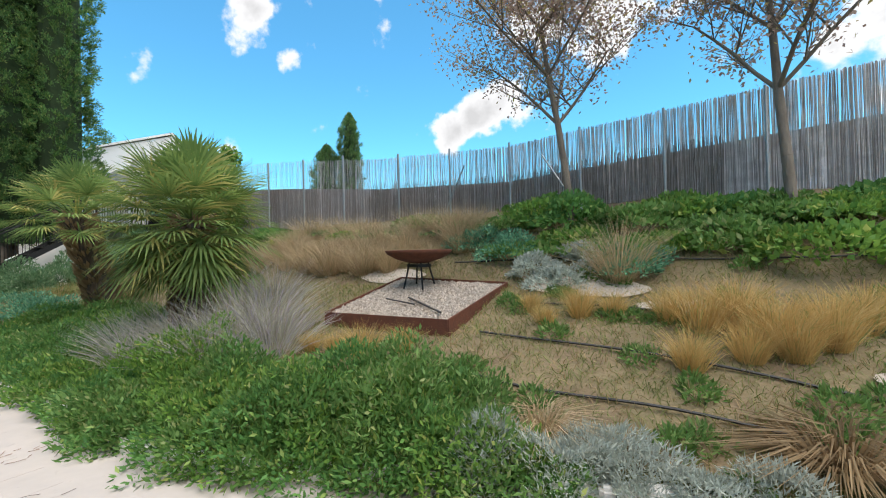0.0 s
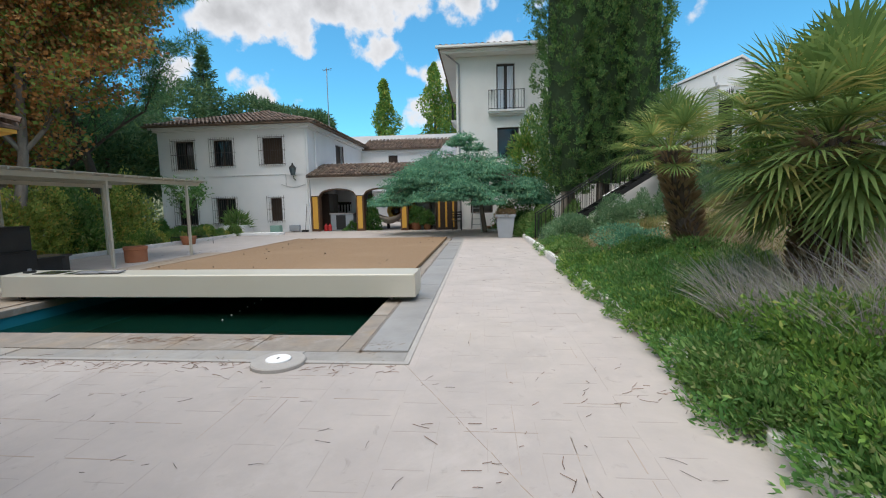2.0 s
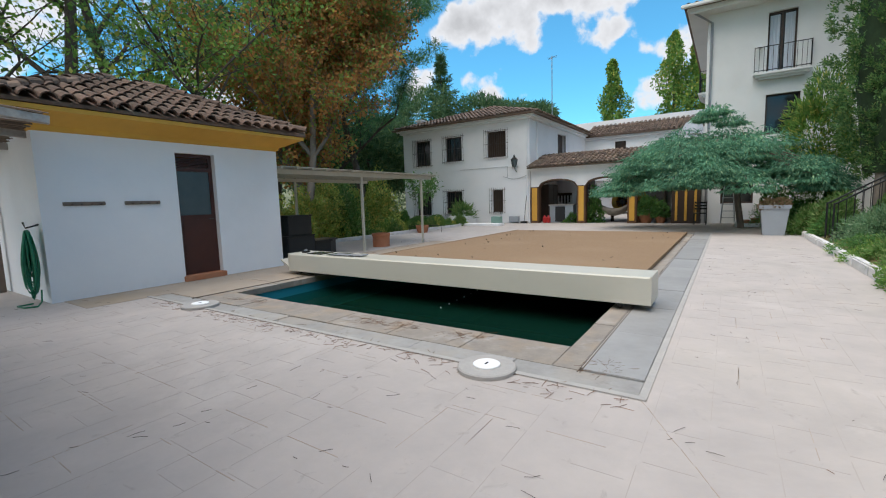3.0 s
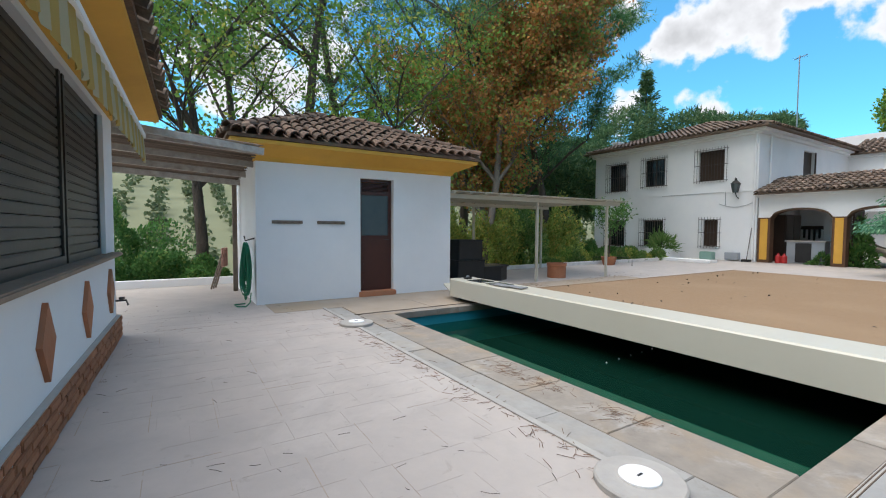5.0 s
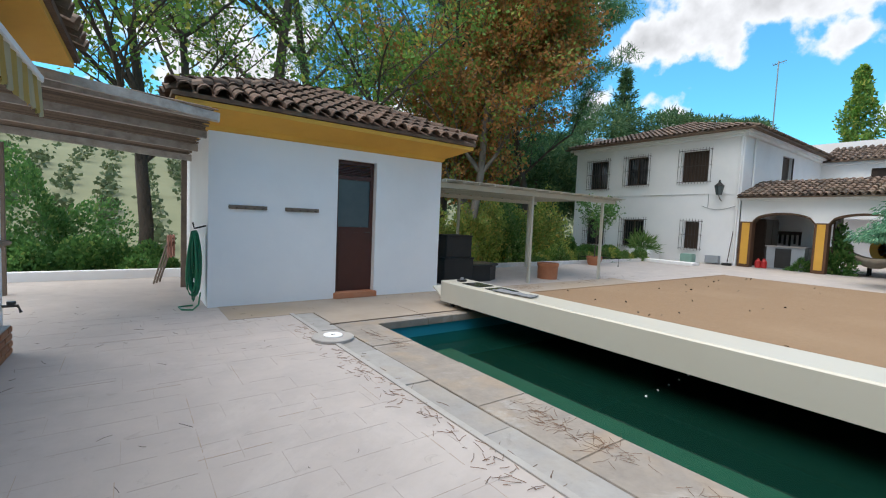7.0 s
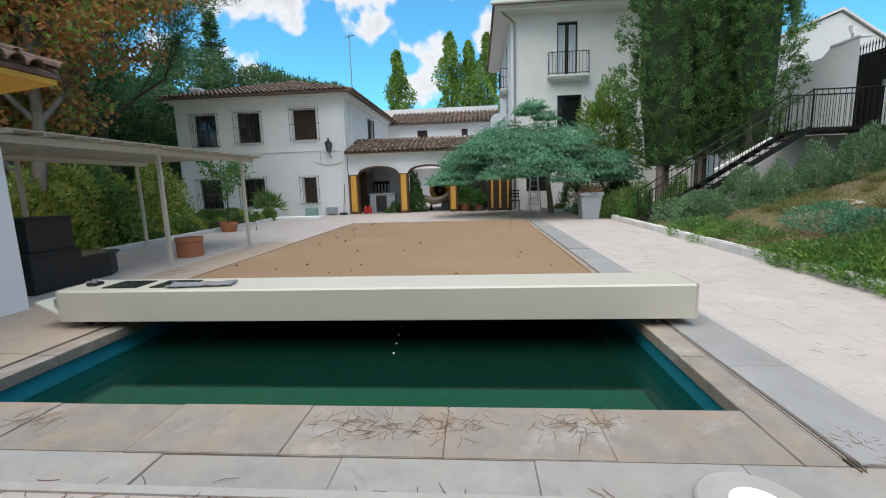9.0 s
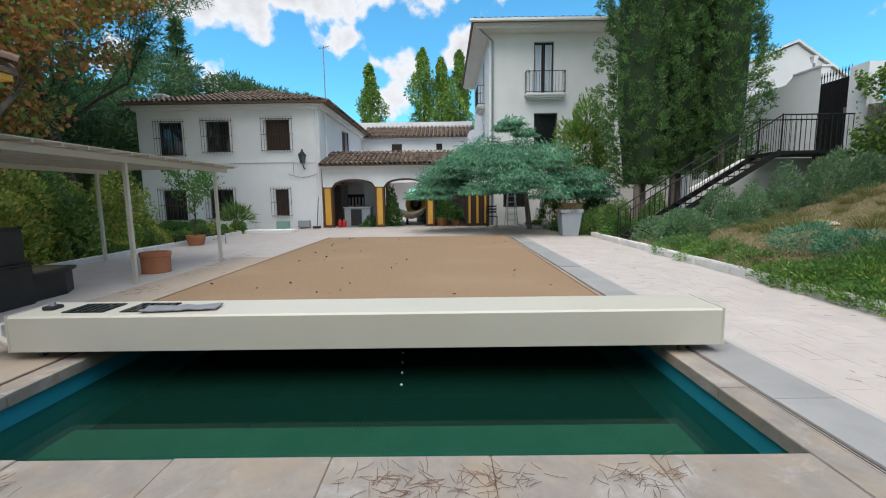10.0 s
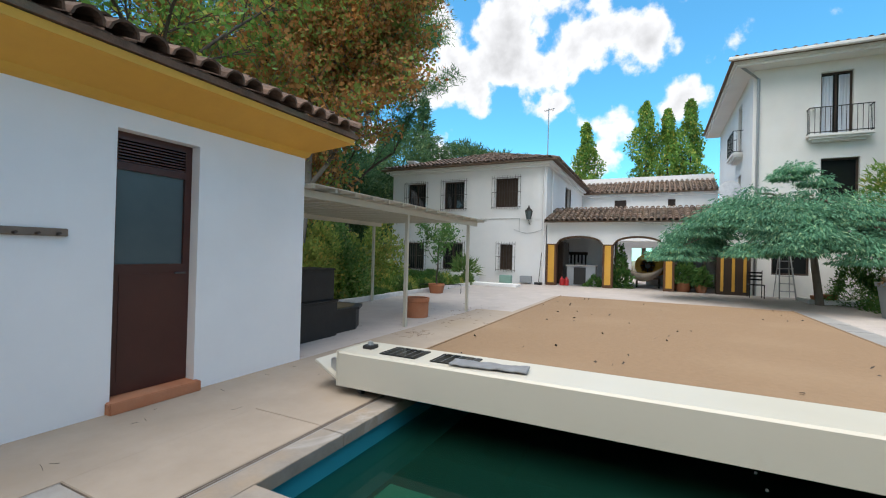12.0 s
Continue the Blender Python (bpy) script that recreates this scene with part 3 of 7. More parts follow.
part("rail_bed", bx(-17.3, PX1 + 0.4, PY1 + 0.1655, PY1 + 0.2025, -0.09, 0.002), CONCRETE, coping)
part("rail_bed", bx(-17.3, PX1 + 0.4, PY0 - 0.2025, PY0 - 0.1655, -0.09, 0.002), CONCRETE, coping)
part("apron", bx(-13.0, -3.7, SHED_Y, KYL - 0.004, -0.05, 0.004), APRON, coping, "stained concrete apron by the shed")
for y in (PY1 + 0.185, PY0 - 0.185):
    rail = thing("cover_rail", (-9, y, 0), "dark steel guide rail let into the coping", "rail", "cover rails")
    bm = bmesh.new()
    box(bm, -17, PX1 + 0.5, y - 0.012, y - 0.007, -0.01, 0.008)
    box(bm, -17, PX1 + 0.5, y + 0.007, y + 0.012, -0.01, 0.008)
    part("track", bm, RUSTRAIL, rail)

LID1, LID2 = (-4.41, -1.27), (-4.48, -5.45)
for x, y, r in ((LID1[0], LID1[1], 0.22), (LID2[0], LID2[1], 0.22)):
    lid = thing("skimmer_pad", (x, y, 0), "round concrete pad with a white plastic skimmer lid", "pool skimmer", "skimmer pads")
    part("pad", lathe(bmesh.new(), [(r, -0.02), (r, 0.028), (r - 0.01, 0.036), (0.001, 0.037)], (x, y, 0), 40), CONCRETE, lid, smooth=False)
    cover_disc = part("lid", lathe(bmesh.new(), [(0.102, 0.037), (0.102, 0.046), (0.095, 0.051), (0.088, 0.048), (0.001, 0.049)], (x, y, 0), 32), WHITE, lid, "white plastic lid")
    part("grip", bx(x - 0.02, x + 0.02, y - 0.006, y + 0.006, 0.048, 0.052), BLACKPLASTIC, cover_disc)

# ---- sliding pool cover ----
CX, CY0, CY1 = -6.60, -6.42, -0.47
pc = thing("pool_cover", (CX, -3.4, 0), "long cream pool cover box with a tan mat behind it", "pool cover")
bm = bmesh.new()
prism(bm, [(CX, 0.085), (CX, 0.375), (CX - 0.015, 0.392), (CX - 0.50, 0.392), (CX - 0.50, 0.078), (CX - 0.02, 0.078)], "y", CY0, CY1)
part("front_box", bm, CREAM, pc, "cream lacquered metal box")
for y0, y1 in ((CY1, CY1 + 0.02), (CY0 - 0.02, CY0)):
    part("end_cap", bx(CX - 0.51, CX + 0.006, y0, y1, 0.083, 0.398, bevel=0.004), CREAM, pc)
for y in (CY0 + 0.22, CY1 - 0.3):
    w = part("wheel", tb((CX - 0.06, y - 0.02, 0.068), (CX - 0.06, y + 0.02, 0.068), 0.036, seg=16), BLACKPLASTIC, pc, "black wheel")
    part("bracket", bx(CX - 0.09, CX - 0.03, y - 0.03, y - 0.022, 0.06, 0.1), DARKMETAL, w)
flap = part("end_flap", prism(bmesh.new(), [(CY0 - 0.022, 0.105), (CY0 - 0.022, 0.125), (CY0 - 0.30, 0.275), (CY0 - 0.31, 0.255)], "x", CX - 0.46, CX - 0.04), CREAM, pc, "cream end flap, hanging open")
part("motor", tb((CX - 0.40, CY0 - 0.12, 0.235), (CX - 0.12, CY0 - 0.12, 0.235), 0.045, seg=14), BLACKPLASTIC, flap, "black tubular motor")
part("motor_bracket", bx(CX - 0.14, CX - 0.10, CY0 - 0.17, CY0 - 0.03, 0.17, 0.29, bevel=0.006), STEEL, flap)
bm = bx(-16.83, CX - 0.44, CY0 - 0.01, -0.865, 0.045, 0.082, bevel=0.004)
part("mat", bm, MATTAN, pc, "tan cover mat, scattered with dead leaves")
part("mat_edging", bx(-16.9, CX - 0.50, -0.865, -0.835, 0.03, 0.088), MATTAN, pc)
part("mat_edging", bx(-16.9, CX - 0.50, CY0 - 0.04, CY0 - 0.012, 0.03, 0.088), MATTAN, pc)
for y in (-6.05, -5.55):
    sp = part("solar_panel", bx(CX - 0.40, CX - 0.10, y, y + 0.36, 0.392, 0.402, bevel=0.002), GLASS, pc, "small dark solar panel")
    bm = bmesh.new()
    for k in range(5):
        box(bm, CX - 0.39, CX - 0.11, y + 0.03 + k * 0.07, y + 0.034 + k * 0.07, 0.402, 0.4032)
    part("cell_line", bm, STEEL, sp)
motor = thing("key_switch", (CX - 0.25, -6.25, 0.392), "small dark key switch on the cream cover box", "switch")
part("body", bx(CX - 0.31, CX - 0.19, -6.30, -6.20, 0.392, 0.425, bevel=0.006), BLACKPLASTIC, motor)
part("knob", tb((CX - 0.25, -6.25, 0.425), (CX - 0.25, -6.25, 0.455), 0.028, 0.022, 12), STEEL, motor)
cloth = bmesh.new()
bmesh.ops.create_grid(cloth, x_segments=14, y_segments=22, size=0.5, matrix=Matrix.LocRotScale((CX - 0.17, -5.05, 0.412), Euler((0, 0, 0.12)), (0.17, 0.62, 1)))
for v in cloth.verts:
    v.co.z += 0.012 * noise.noise(v.co * 14) + 0.006
bmesh.ops.solidify(cloth, geom=cloth.faces, thickness=0.012)
tagged(part("folded_cloth", cloth, mat("grey cloth", (0.22, 0.23, 0.24), (0.16, 0.17, 0.18), 10, 0.95, 0.3), smooth=True), "folded grey cloth lying on the cover box", "cloth")

# ---- roof tiles ----
def tile_mesh(r0=0.095, r1=0.078, length=0.42, seg=6):
    v, f = [], []
    for k, (r, y) in enumerate(((r0, 0.0), (r1, length))):
        for t in (0.0, 0.016):
            for i in range(seg + 1):
                a = math.pi * i / seg
                v.append(((r - t) * math.cos(a), y, (r - t) * math.sin(a) + (0.028 if k == 0 else 0.0)))
    n_ = seg + 1
    for i in range(seg):
        f.append((i, i + 1, 2 * n_ + i + 1, 2 * n_ + i))
        f.append((n_ + i + 1, n_ + i, i, i + 1)[::-1])
        f.append((n_ + i, 3 * n_ + i, 3 * n_ + i + 1, n_ + i + 1))
    return v, f


TILE_V, TILE_F = tile_mesh()
tile_me = raw("roof_tile", TILE_V, TILE_F)
tile_me.materials.append(ROOFTILE)


def inside(poly, u, v):
    c = False
    for (x0, y0), (x1, y1) in zip(poly, poly[1:] + poly[:1]):
        if (y0 > v) != (y1 > v) and u < (x1 - x0) * (v - y0) / (y1 - y0) + x0:
            c = not c
    return c


def tile_roof(parent, o, u, v, poly, singly, seed=1, pitch=0.21, course=0.32):
    """Barrel tiles on a slope: u along the eave, v up the slope, poly in metres on that plane."""
    o, u, v = Vector(o), Vector(u).normalized(), Vector(v).normalized()
    w = u.cross(v)
    if w.z < 0:
        w = -w
    r = random.Random(seed)
    base = Matrix((u, v, w)).transposed().to_4x4()
    us, vs = [p[0] for p in poly], [p[1] for p in poly]
    allv, allf = [], []
    j = 0
    vv = min(vs) + 0.01
    while vv < max(vs):
        uu = min(us) + pitch / 2
        while uu < max(us):
            if inside(poly, uu, vv + 0.12):
                m = Matrix.Translation(o + u * (uu + r.uniform(-.008, .008)) + v * (vv - 0.06 + r.uniform(-.014, .014)) + w * r.uniform(0.0, 0.012)) @ base @ Matrix.Rotation(r.uniform(-.05, .05), 4, "Z")
                if singly:
                    t = new("roof_tile", tile_me)
                    t.parent = parent
                    t.matrix_basis = m
                else:
                    k = len(allv)
                    allv += [m @ Vector(p) for p in TILE_V]
                    allf += [tuple(i + k for i in q) for q in TILE_F]
            uu += pitch
        vv += course
    if not singly:
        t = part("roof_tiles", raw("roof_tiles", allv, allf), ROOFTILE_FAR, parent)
        t["kind"] = "stuff"


def hip_roof(parent, x0, x1, y0, y1, ze, rise, thick=0.08, under=None, name="roof"):
    """A hipped roof's slab; returns its slopes for the tiles."""
    w = min(x1 - x0, y1 - y0) / 2
    if (x1 - x0) >= (y1 - y0):
        ra, rb = (x0 + w, (y0 + y1) / 2), (x1 - w, (y0 + y1) / 2)
    else:
        ra, rb = ((x0 + x1) / 2, y0 + w), ((x0 + x1) / 2, y1 - w)
    bm = bmesh.new()
    lo = [bm.verts.new((x, y, ze - thick)) for x, y in ((x0, y0), (x1, y0), (x1, y1), (x0, y1))]
    c = [bm.verts.new((x, y, ze)) for x, y in ((x0, y0), (x1, y0), (x1, y1), (x0, y1))]
    a, b = bm.verts.new((*ra, ze + rise)), bm.verts.new((*rb, ze + rise))
    if (x1 - x0) >= (y1 - y0):
        for f in ((c[0], c[1], b, a), (c[2], c[3], a, b), (c[3], c[0], a), (c[1], c[2], b)):
            bm.faces.new(f)
    else:
        for f in ((c[1], c[2], b, a), (c[3], c[0], a, b), (c[0], c[1], a), (c[2], c[3], b)):
            bm.faces.new(f)
    for i in range(4):
        bm.faces.new((lo[i], lo[(i + 1) % 4], c[(i + 1) % 4], c[i]))
    bm.faces.new(lo[::-1])
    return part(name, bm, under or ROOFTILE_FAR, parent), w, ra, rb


def slopes(x0, x1, y0, y1, ze, rise, which):
    """(origin, u, v, polygon) of the named sides of a hipped roof."""
    w = min(x1 - x0, y1 - y0) / 2
    sl = math.hypot(w, rise)
    lx, ly = x1 - x0, y1 - y0
    out = []
    for s in which:
        ln = ly if s in ("+x", "-x") else lx
        poly = [(0, 0), (ln, 0), (ln - w, sl), (w, sl)] if ln > 2 * w + 0.01 else [(0, 0), (ln, 0), (ln / 2, sl)]
        if s == "+x":
            out.append(((x1, y0, ze), (0, 1, 0), (-w, 0, rise), poly))
        if s == "-x":
            out.append(((x0, y0, ze), (0, 1, 0), (w, 0, rise), poly))
        if s == "+y":
            out.append(((x0, y1, ze), (1, 0, 0), (0, -w, rise), poly))
        if s == "-y":
            out.append(((x0, y0, ze), (1, 0, 0), (0, w, rise), poly))
    return out


# ---- pool shed ----
SX0, SX1, SY, SYB = -7.34, -3.575, -7.6, -10.8
DX0, DX1 = -6.04, -5.37
shed = thing("pool_shed", (-5.45, -9.2, 0), "white pool shed with ochre eaves and a tiled hip roof", "shed")
part("wall", wall_with_holes("y", SY - 0.22, SY, SX0, SX1, 0, 2.42, [(DX0, DX1, 0.0, 2.2)]), WHITE, shed)
part("wall", bx(SX0, SX0 + 0.2, SYB, SY - 0.22, 0, 2.42), WHITE, shed)
part("wall", bx(SX1 - 0.2, SX1, SYB, SY - 0.22, 0, 2.42), WHITE, shed)
part("wall", bx(SX0 + 0.2, SX1 - 0.2, SYB, SYB + 0.2, 0, 2.42), WHITE, shed)


def cornice(parent, x0, x1, y0, y1, z0, steps, material):
    """A splayed eave: a sloped soffit round the walls with a flat fascia."""
    prof = [(0.0, -0.02), (0.03, 0.0)] + steps
    bm = bmesh.new()
    rings = [[bm.verts.new((x, y, z0 + dz)) for x, y in ((x0 - o, y0 - o), (x1 + o, y0 - o), (x1 + o, y1 + o), (x0 - o, y1 + o))] for o, dz in prof]
    for a, b in zip(rings, rings[1:]):
        for k in range(4):
            bm.faces.new((a[k], a[(k + 1) % 4], b[(k + 1) % 4], b[k]))
    bm.faces.new(rings[-1])
    bmesh.ops.recalc_face_normals(bm, faces=bm.faces)
    part("eave", bm, material, parent, "ochre painted eave")


cornice(shed, SX0, SX1, SYB, SY, 2.38, [(0.05, 0.05), (0.10, 0.07), (0.36, 0.19), (0.40, 0.20), (0.40, 0.26)], YELLOW)
RX0, RX1, RY0, RY1 = SX0 - 0.44, SX1 + 0.44, SYB - 0.44, SY + 0.42
roof, _, _, _ = hip_roof(shed, RX0, RX1, RY0, RY1, 2.70, 0.88, 0.05, ROOFTILE)
door = part("door", wall_with_holes("y", SY - 0.16, SY - 0.11, DX0, DX1, 0.10, 2.2, [(DX0 + 0.06, DX1 - 0.06, 1.14, 1.9), (DX0 + 0.06, DX1 - 0.06, 1.96, 2.14)]), BROWNDOOR, shed, "brown metal door with a frosted pane")
part("pane", bx(DX0 + 0.06, DX1 - 0.06, SY - 0.145, SY - 0.135, 1.14, 1.9), FROST, door, "frosted glass pane")
for k in range(7):
    z = 1.965 + k * 0.025
    bm = bx(DX0 + 0.06, DX1 - 0.06, SY - 0.145, SY - 0.115, z, z + 0.012)
    part("louvre", bm, BROWNDOOR, door)
part("door_panel", bx(DX0 + 0.09, DX1 - 0.09, SY - 0.112, SY - 0.105, 0.2, 1.06, bevel=0.003), BROWNDOOR, door)
part("door_handle", path_tube(bmesh.new(), [(DX0 + 0.07, SY - 0.11, 1.06), (DX0 + 0.07, SY - 0.06, 1.06), (DX0 + 0.16, SY - 0.06, 1.06)], 0.009), DARKMETAL, door, "dark lever handle")
part("door_step", bx(DX0 - 0.03, DX1 + 0.03, SY - 0.2, SY + 0.07, 0.0, 0.095, bevel=0.008), TERRA, shed, "red tile step")
for x0 in (-4.32, -5.07):
    rack = thing("coat_rack", (x0 + 0.23, SY, 1.36), "weathered wooden coat rack on the white wall", "coat rack", "coat racks")
    part("board", bx(x0, x0 + 0.50, SY, SY + 0.022, 1.345, 1.40, bevel=0.004), WOODGREY, rack)
    for k in range(4):
        part("peg", tb((x0 + 0.06 + k * 0.115, SY + 0.02, 1.36), (x0 + 0.06 + k * 0.115, SY + 0.06, 1.365), 0.011, 0.009, 8), WOODDARK, rack)

# garden hose, hung at the shed's corner
hose = thing("garden_hose", (SX1 + 0.05, SY - 0.1, 0), "green garden hose hung in loops on a black hook", "hose")
bm = bmesh.new()
for k in range(16):
    off = rng.uniform(-0.07, 0.09)
    ht = rng.uniform(0.55, 1.0)
    pts = []
    for i in range(19):
        a = 2 * math.pi * i / 18
        pts.append((SX1 + 0.14 + 0.4 * off + (0.015 + 0.05 * (k % 8) / 8) * math.sin(a) * (1.3 - math.cos(a) * 0.5), SY - 0.12 + off + 0.04 * math.sin(a + k), 1.03 - ht / 2 + ht / 2 * math.cos(a)))
    part("hose_loop", path_tube(bmesh.new(), pts, 0.011, 6), GREENHOSE, hose)
path_tube(bm, [(SX1 + 0.07, SY - 0.1, 0.2), (SX1 + 0.1, SY - 0.02, 0.05), (SX1 + 0.18, SY + 0.12, 0.014), (SX1 + 0.3, SY + 0.05, 0.014), (SX1 + 0.32, SY - 0.15, 0.014), (SX1 + 0.15, SY - 0.2, 0.014)], 0.011, 6)
part("hose_end", bm, GREENHOSE, hose)
part("hook", path_tube(bmesh.new(), [(SX1, SY - 0.15, 1.1), (SX1 + 0.14, SY - 0.15, 1.06), (SX1 + 0.16, SY - 0.15, 1.14)], 0.012), BLACKIRON, hose)

# folded garden chairs behind the corner
for k in range(3):
    ch = thing("folding_chair", (-3.75 + 0.12 * k, -10.2, 0), "folded faded pink garden chair leaning against the wall", "chair", "folded chairs")
    y = -10.35 + 0.12 * k
    x = -3.42 + 0.05 * k
    for s in (0, 0.35):
        part("leg", tb((x + 0.25, y + s * 0.3, 0.0), (x + 0.02, y + s * 0.3, 0.8), 0.012, seg=6), WOODGREY, ch)
    part("back_rest", bx(x + 0.02, x + 0.05, y - 0.03, y + 0.16, 0.45, 0.85, bevel=0.01), mat("faded pink plastic", (0.5, 0.26, 0.2), (0.42, 0.22, 0.17), 4, 0.7, 0.05) if k == 0 else bpy.data.materials["faded pink plastic"], ch)

# ---- bar with roller shutters ----
BX, BY0, BY1 = -1.775, -6.30, -1.15
bar = thing("garden_bar", (0, -3.7, 0), "white garden bar with roller shutters and ochre eaves", "bar")
part("wall", wall_with_holes("x", BX, BX + 0.22, BY0, BY1, 0, 2.6, [(-5.75, -1.6, 0.96, 2.42)]), WHITE, bar)
part("wall", bx(BX + 0.22, 2.2, BY0, BY0 + 0.2, 0, 2.6), WHITE, bar)
part("wall", bx(BX + 0.22, 2.2, BY1 - 0.2, BY1, 0, 2.6), WHITE, bar)
part("wall", bx(2.0, 2.2, BY0 + 0.2, BY1 - 0.2, 0, 2.6), WHITE, bar)
part("sill", bx(BX - 0.10, BX + 0.2, BY0 + 0.18, BY1 - 0.1, 0.955, 0.995, bevel=0.01), mat("worn sandstone sill", (0.34, 0.24, 0.17), (0.27, 0.19, 0.14), 7, 0.8, 0.2), bar, "worn stone counter sill")
for y0, y1 in ((-5.75, -4.35), (-4.29, -2.95), (-2.89, -1.6)):
    sh = part("roller_shutter", wall_with_holes("x", BX + 0.04, BX + 0.10, y0, y1, 0.995, 2.42, [(y0 + 0.05, y1 - 0.05, 1.06, 2.42)]), SHUTTER, bar, "closed bronze roller shutter")
    z = 1.06
    while z < 2.42:
        part("slat", bx(BX + 0.055, BX + 0.085, y0 + 0.05, y1 - 0.05, z, z + 0.066, bevel=0.008), SHUTTER, sh)
        z += 0.072
for y in (-5.86, -4.66, -3.46, -2.26):
    bm = prism(bmesh.new(), [(y - 0.15, 0.585), (y, 0.345), (y + 0.15, 0.585), (y, 0.825)], "x", BX - 0.03, BX)
    part("diamond_tile", bm, TERRA, bar, "terracotta diamond tile")
brick_me = None
for c in range(4):
    y = BY0 - 0.02 - (0.1 if c % 2 else 0)
    z0 = 0.004 + c * 0.062
    while y < BY1:
        a, b = max(y, BY0 - 0.02), min(y + 0.235, BY1)
        if b - a > 0.05:
            part("brick", bx(BX - 0.055 - rng.uniform(0, 0.008), BX, a + 0.005, b - 0.005, z0, z0 + 0.052, bevel=0.006), BRICK, bar)
        y += 0.24
part("brick_mortar", bx(BX - 0.045, BX, BY0 - 0.015, BY1, 0, 0.25), CONCRETE, bar)
cornice(bar, BX, 2.2, BY0, BY1, 2.5, [(0.05, 0.03), (0.10, 0.04), (0.40, 0.10), (0.44, 0.11), (0.44, 0.165)], YELLOW)
broof, _, _, _ = hip_roof(bar, BX - 0.48, 2.7, BY0 - 0.48, BY1 + 0.48, 2.72, 0.95, 0.05, ROOFTILE)
aw = part("awning", tb((BX - 0.22, -5.72, 2.31), (BX - 0.22, -1.3, 2.31), 0.05, seg=10), WHITE, bar, "retracted yellow and cream awning")
part("awning_bar", bx(BX - 0.37, BX - 0.31, -5.72, -1.3, 2.22, 2.27, bevel=0.005), WHITE, aw)
yy, k = -5.72, 0
while yy < -1.35:
    bm = bmesh.new()
    cols = 6
    prevv = None
    for i in range(cols + 1):
        a = yy + 0.15 * i / cols
        drop = 0.25 + 0.03 * math.sin(math.pi * i / cols)
        cur = (bm.verts.new((BX - 0.35 - 0.006 * math.sin(i), a, 2.23)), bm.verts.new((BX - 0.36 - 0.01 * math.sin(i * 1.3 + k), a, 2.23 - drop)))
        if prevv:
            bm.faces.new((prevv[0], cur[0], cur[1], prevv[1]))
        prevv = cur
    bmesh.ops.solidify(bm, geom=bm.faces, thickness=0.003)
    part("valance_strip", bm, AWNING if k % 2 else AWNCREAM, aw)
    yy += 0.15
    k += 1
drain = thing("wall_pipe", (BX - 0.03, -2.2, 0.3), "short grey plastic pipe with an elbow on the bar wall", "pipe")
part("upper_pipe", tb((BX - 0.03, -1.95, 0.72), (BX - 0.03, -1.95, 0.52), 0.025, seg=10), GREYPLANTER, drain)
part("elbow", path_tube(bmesh.new(), [(BX - 0.03, -1.95, 0.52), (BX - 0.03, -1.90, 0.45), (BX - 0.03, -1.88, 0.38)], 0.018, 8), STONE, drain)
part("lower_pipe", tb((BX - 0.03, -1.88, 0.38), (BX - 0.03, -1.88, 0.24), 0.025, seg=10), GREYPLANTER, drain)
tap = thing("garden_tap", (BX, -6.2, 0.4), "small dark brass garden tap on the bar wall", "tap")
part("spout", path_tube(bmesh.new(), [(BX + 0.01, -6.22, 0.42), (BX - 0.1, -6.22, 0.42), (BX - 0.12, -6.22, 0.36)], 0.012), DARKMETAL, tap)
part("wheel_handle", tb((BX - 0.06, -6.22, 0.435), (BX - 0.06, -6.22, 0.46), 0.03, seg=10), DARKMETAL, tap)

# the bar stands slightly askew to the pool
bar.rotation_euler.z = radians(-1.7)
drain.location.x += 0.05
tap.location.x -= 0.075

# reed-roofed link between bar and shed
link = thing("reed_pergola", (-2.6, -8.4, 0), "lean-to with a reed mat roof between bar and shed", "pergola")
for y, z in ((-6.9, 2.46), (-7.8, 2.38), (-8.7, 2.30), (-9.5, 2.22)):
    bm = bmesh.new()
    v0, v1 = Vector((-1.2, y, z + 0.08)), Vector((SX1 - 0.02, y, z - 0.06))
    m = Matrix.Translation((v0 + v1) / 2) @ (v1 - v0).to_track_quat("X", "Z").to_matrix().to_4x4()
    bmesh.ops.create_cube(bm, size=1, matrix=m @ Matrix.Diagonal(((v1 - v0).length, 0.07, 0.1, 1)))
    part("beam", bm, mat("peeling white beam", (0.5, 0.48, 0.45), (0.3, 0.27, 0.24), 8, 0.9, 0.3) if y == -6.9 else bpy.data.materials["peeling white beam"], link)
bm = bmesh.new()
rr = random.Random(8)
for i in range(230):
    y = -6.7 - 2.95 * i / 230
    z = 2.52 - (-6.7 - y) * 0.083
    tube(bm, (-1.15 + rr.uniform(-.03, .03), y, z + 0.08), (SX1 + 0.05 + rr.uniform(-.05, .05), y + rr.uniform(-.01, .01), z - 0.06 + rr.uniform(-.01, .01)), 0.009, 0.007, 4, False)
fas = bmesh.new()
v0, v1 = Vector((-1.2, -6.63, 2.60)), Vector((SX1 + 0.02, -6.75, 2.38))
bmesh.ops.create_cube(fas, size=1, matrix=Matrix.Translation((v0 + v1) / 2) @ (v1 - v0).to_track_quat("X", "Z").to_matrix().to_4x4() @ Matrix.Diagonal(((v1 - v0).length, 0.05, 0.09, 1)))
part("fascia_board", fas, bpy.data.materials["peeling white beam"], link, "peeling white fascia board")
rm = part("reed_mat", bm, mat("dry reed", (0.20, 0.15, 0.11), (0.13, 0.10, 0.08), 9, 0.95, 0.2, rand=0.4, island=True), link)
rm["kind"] = "stuff"
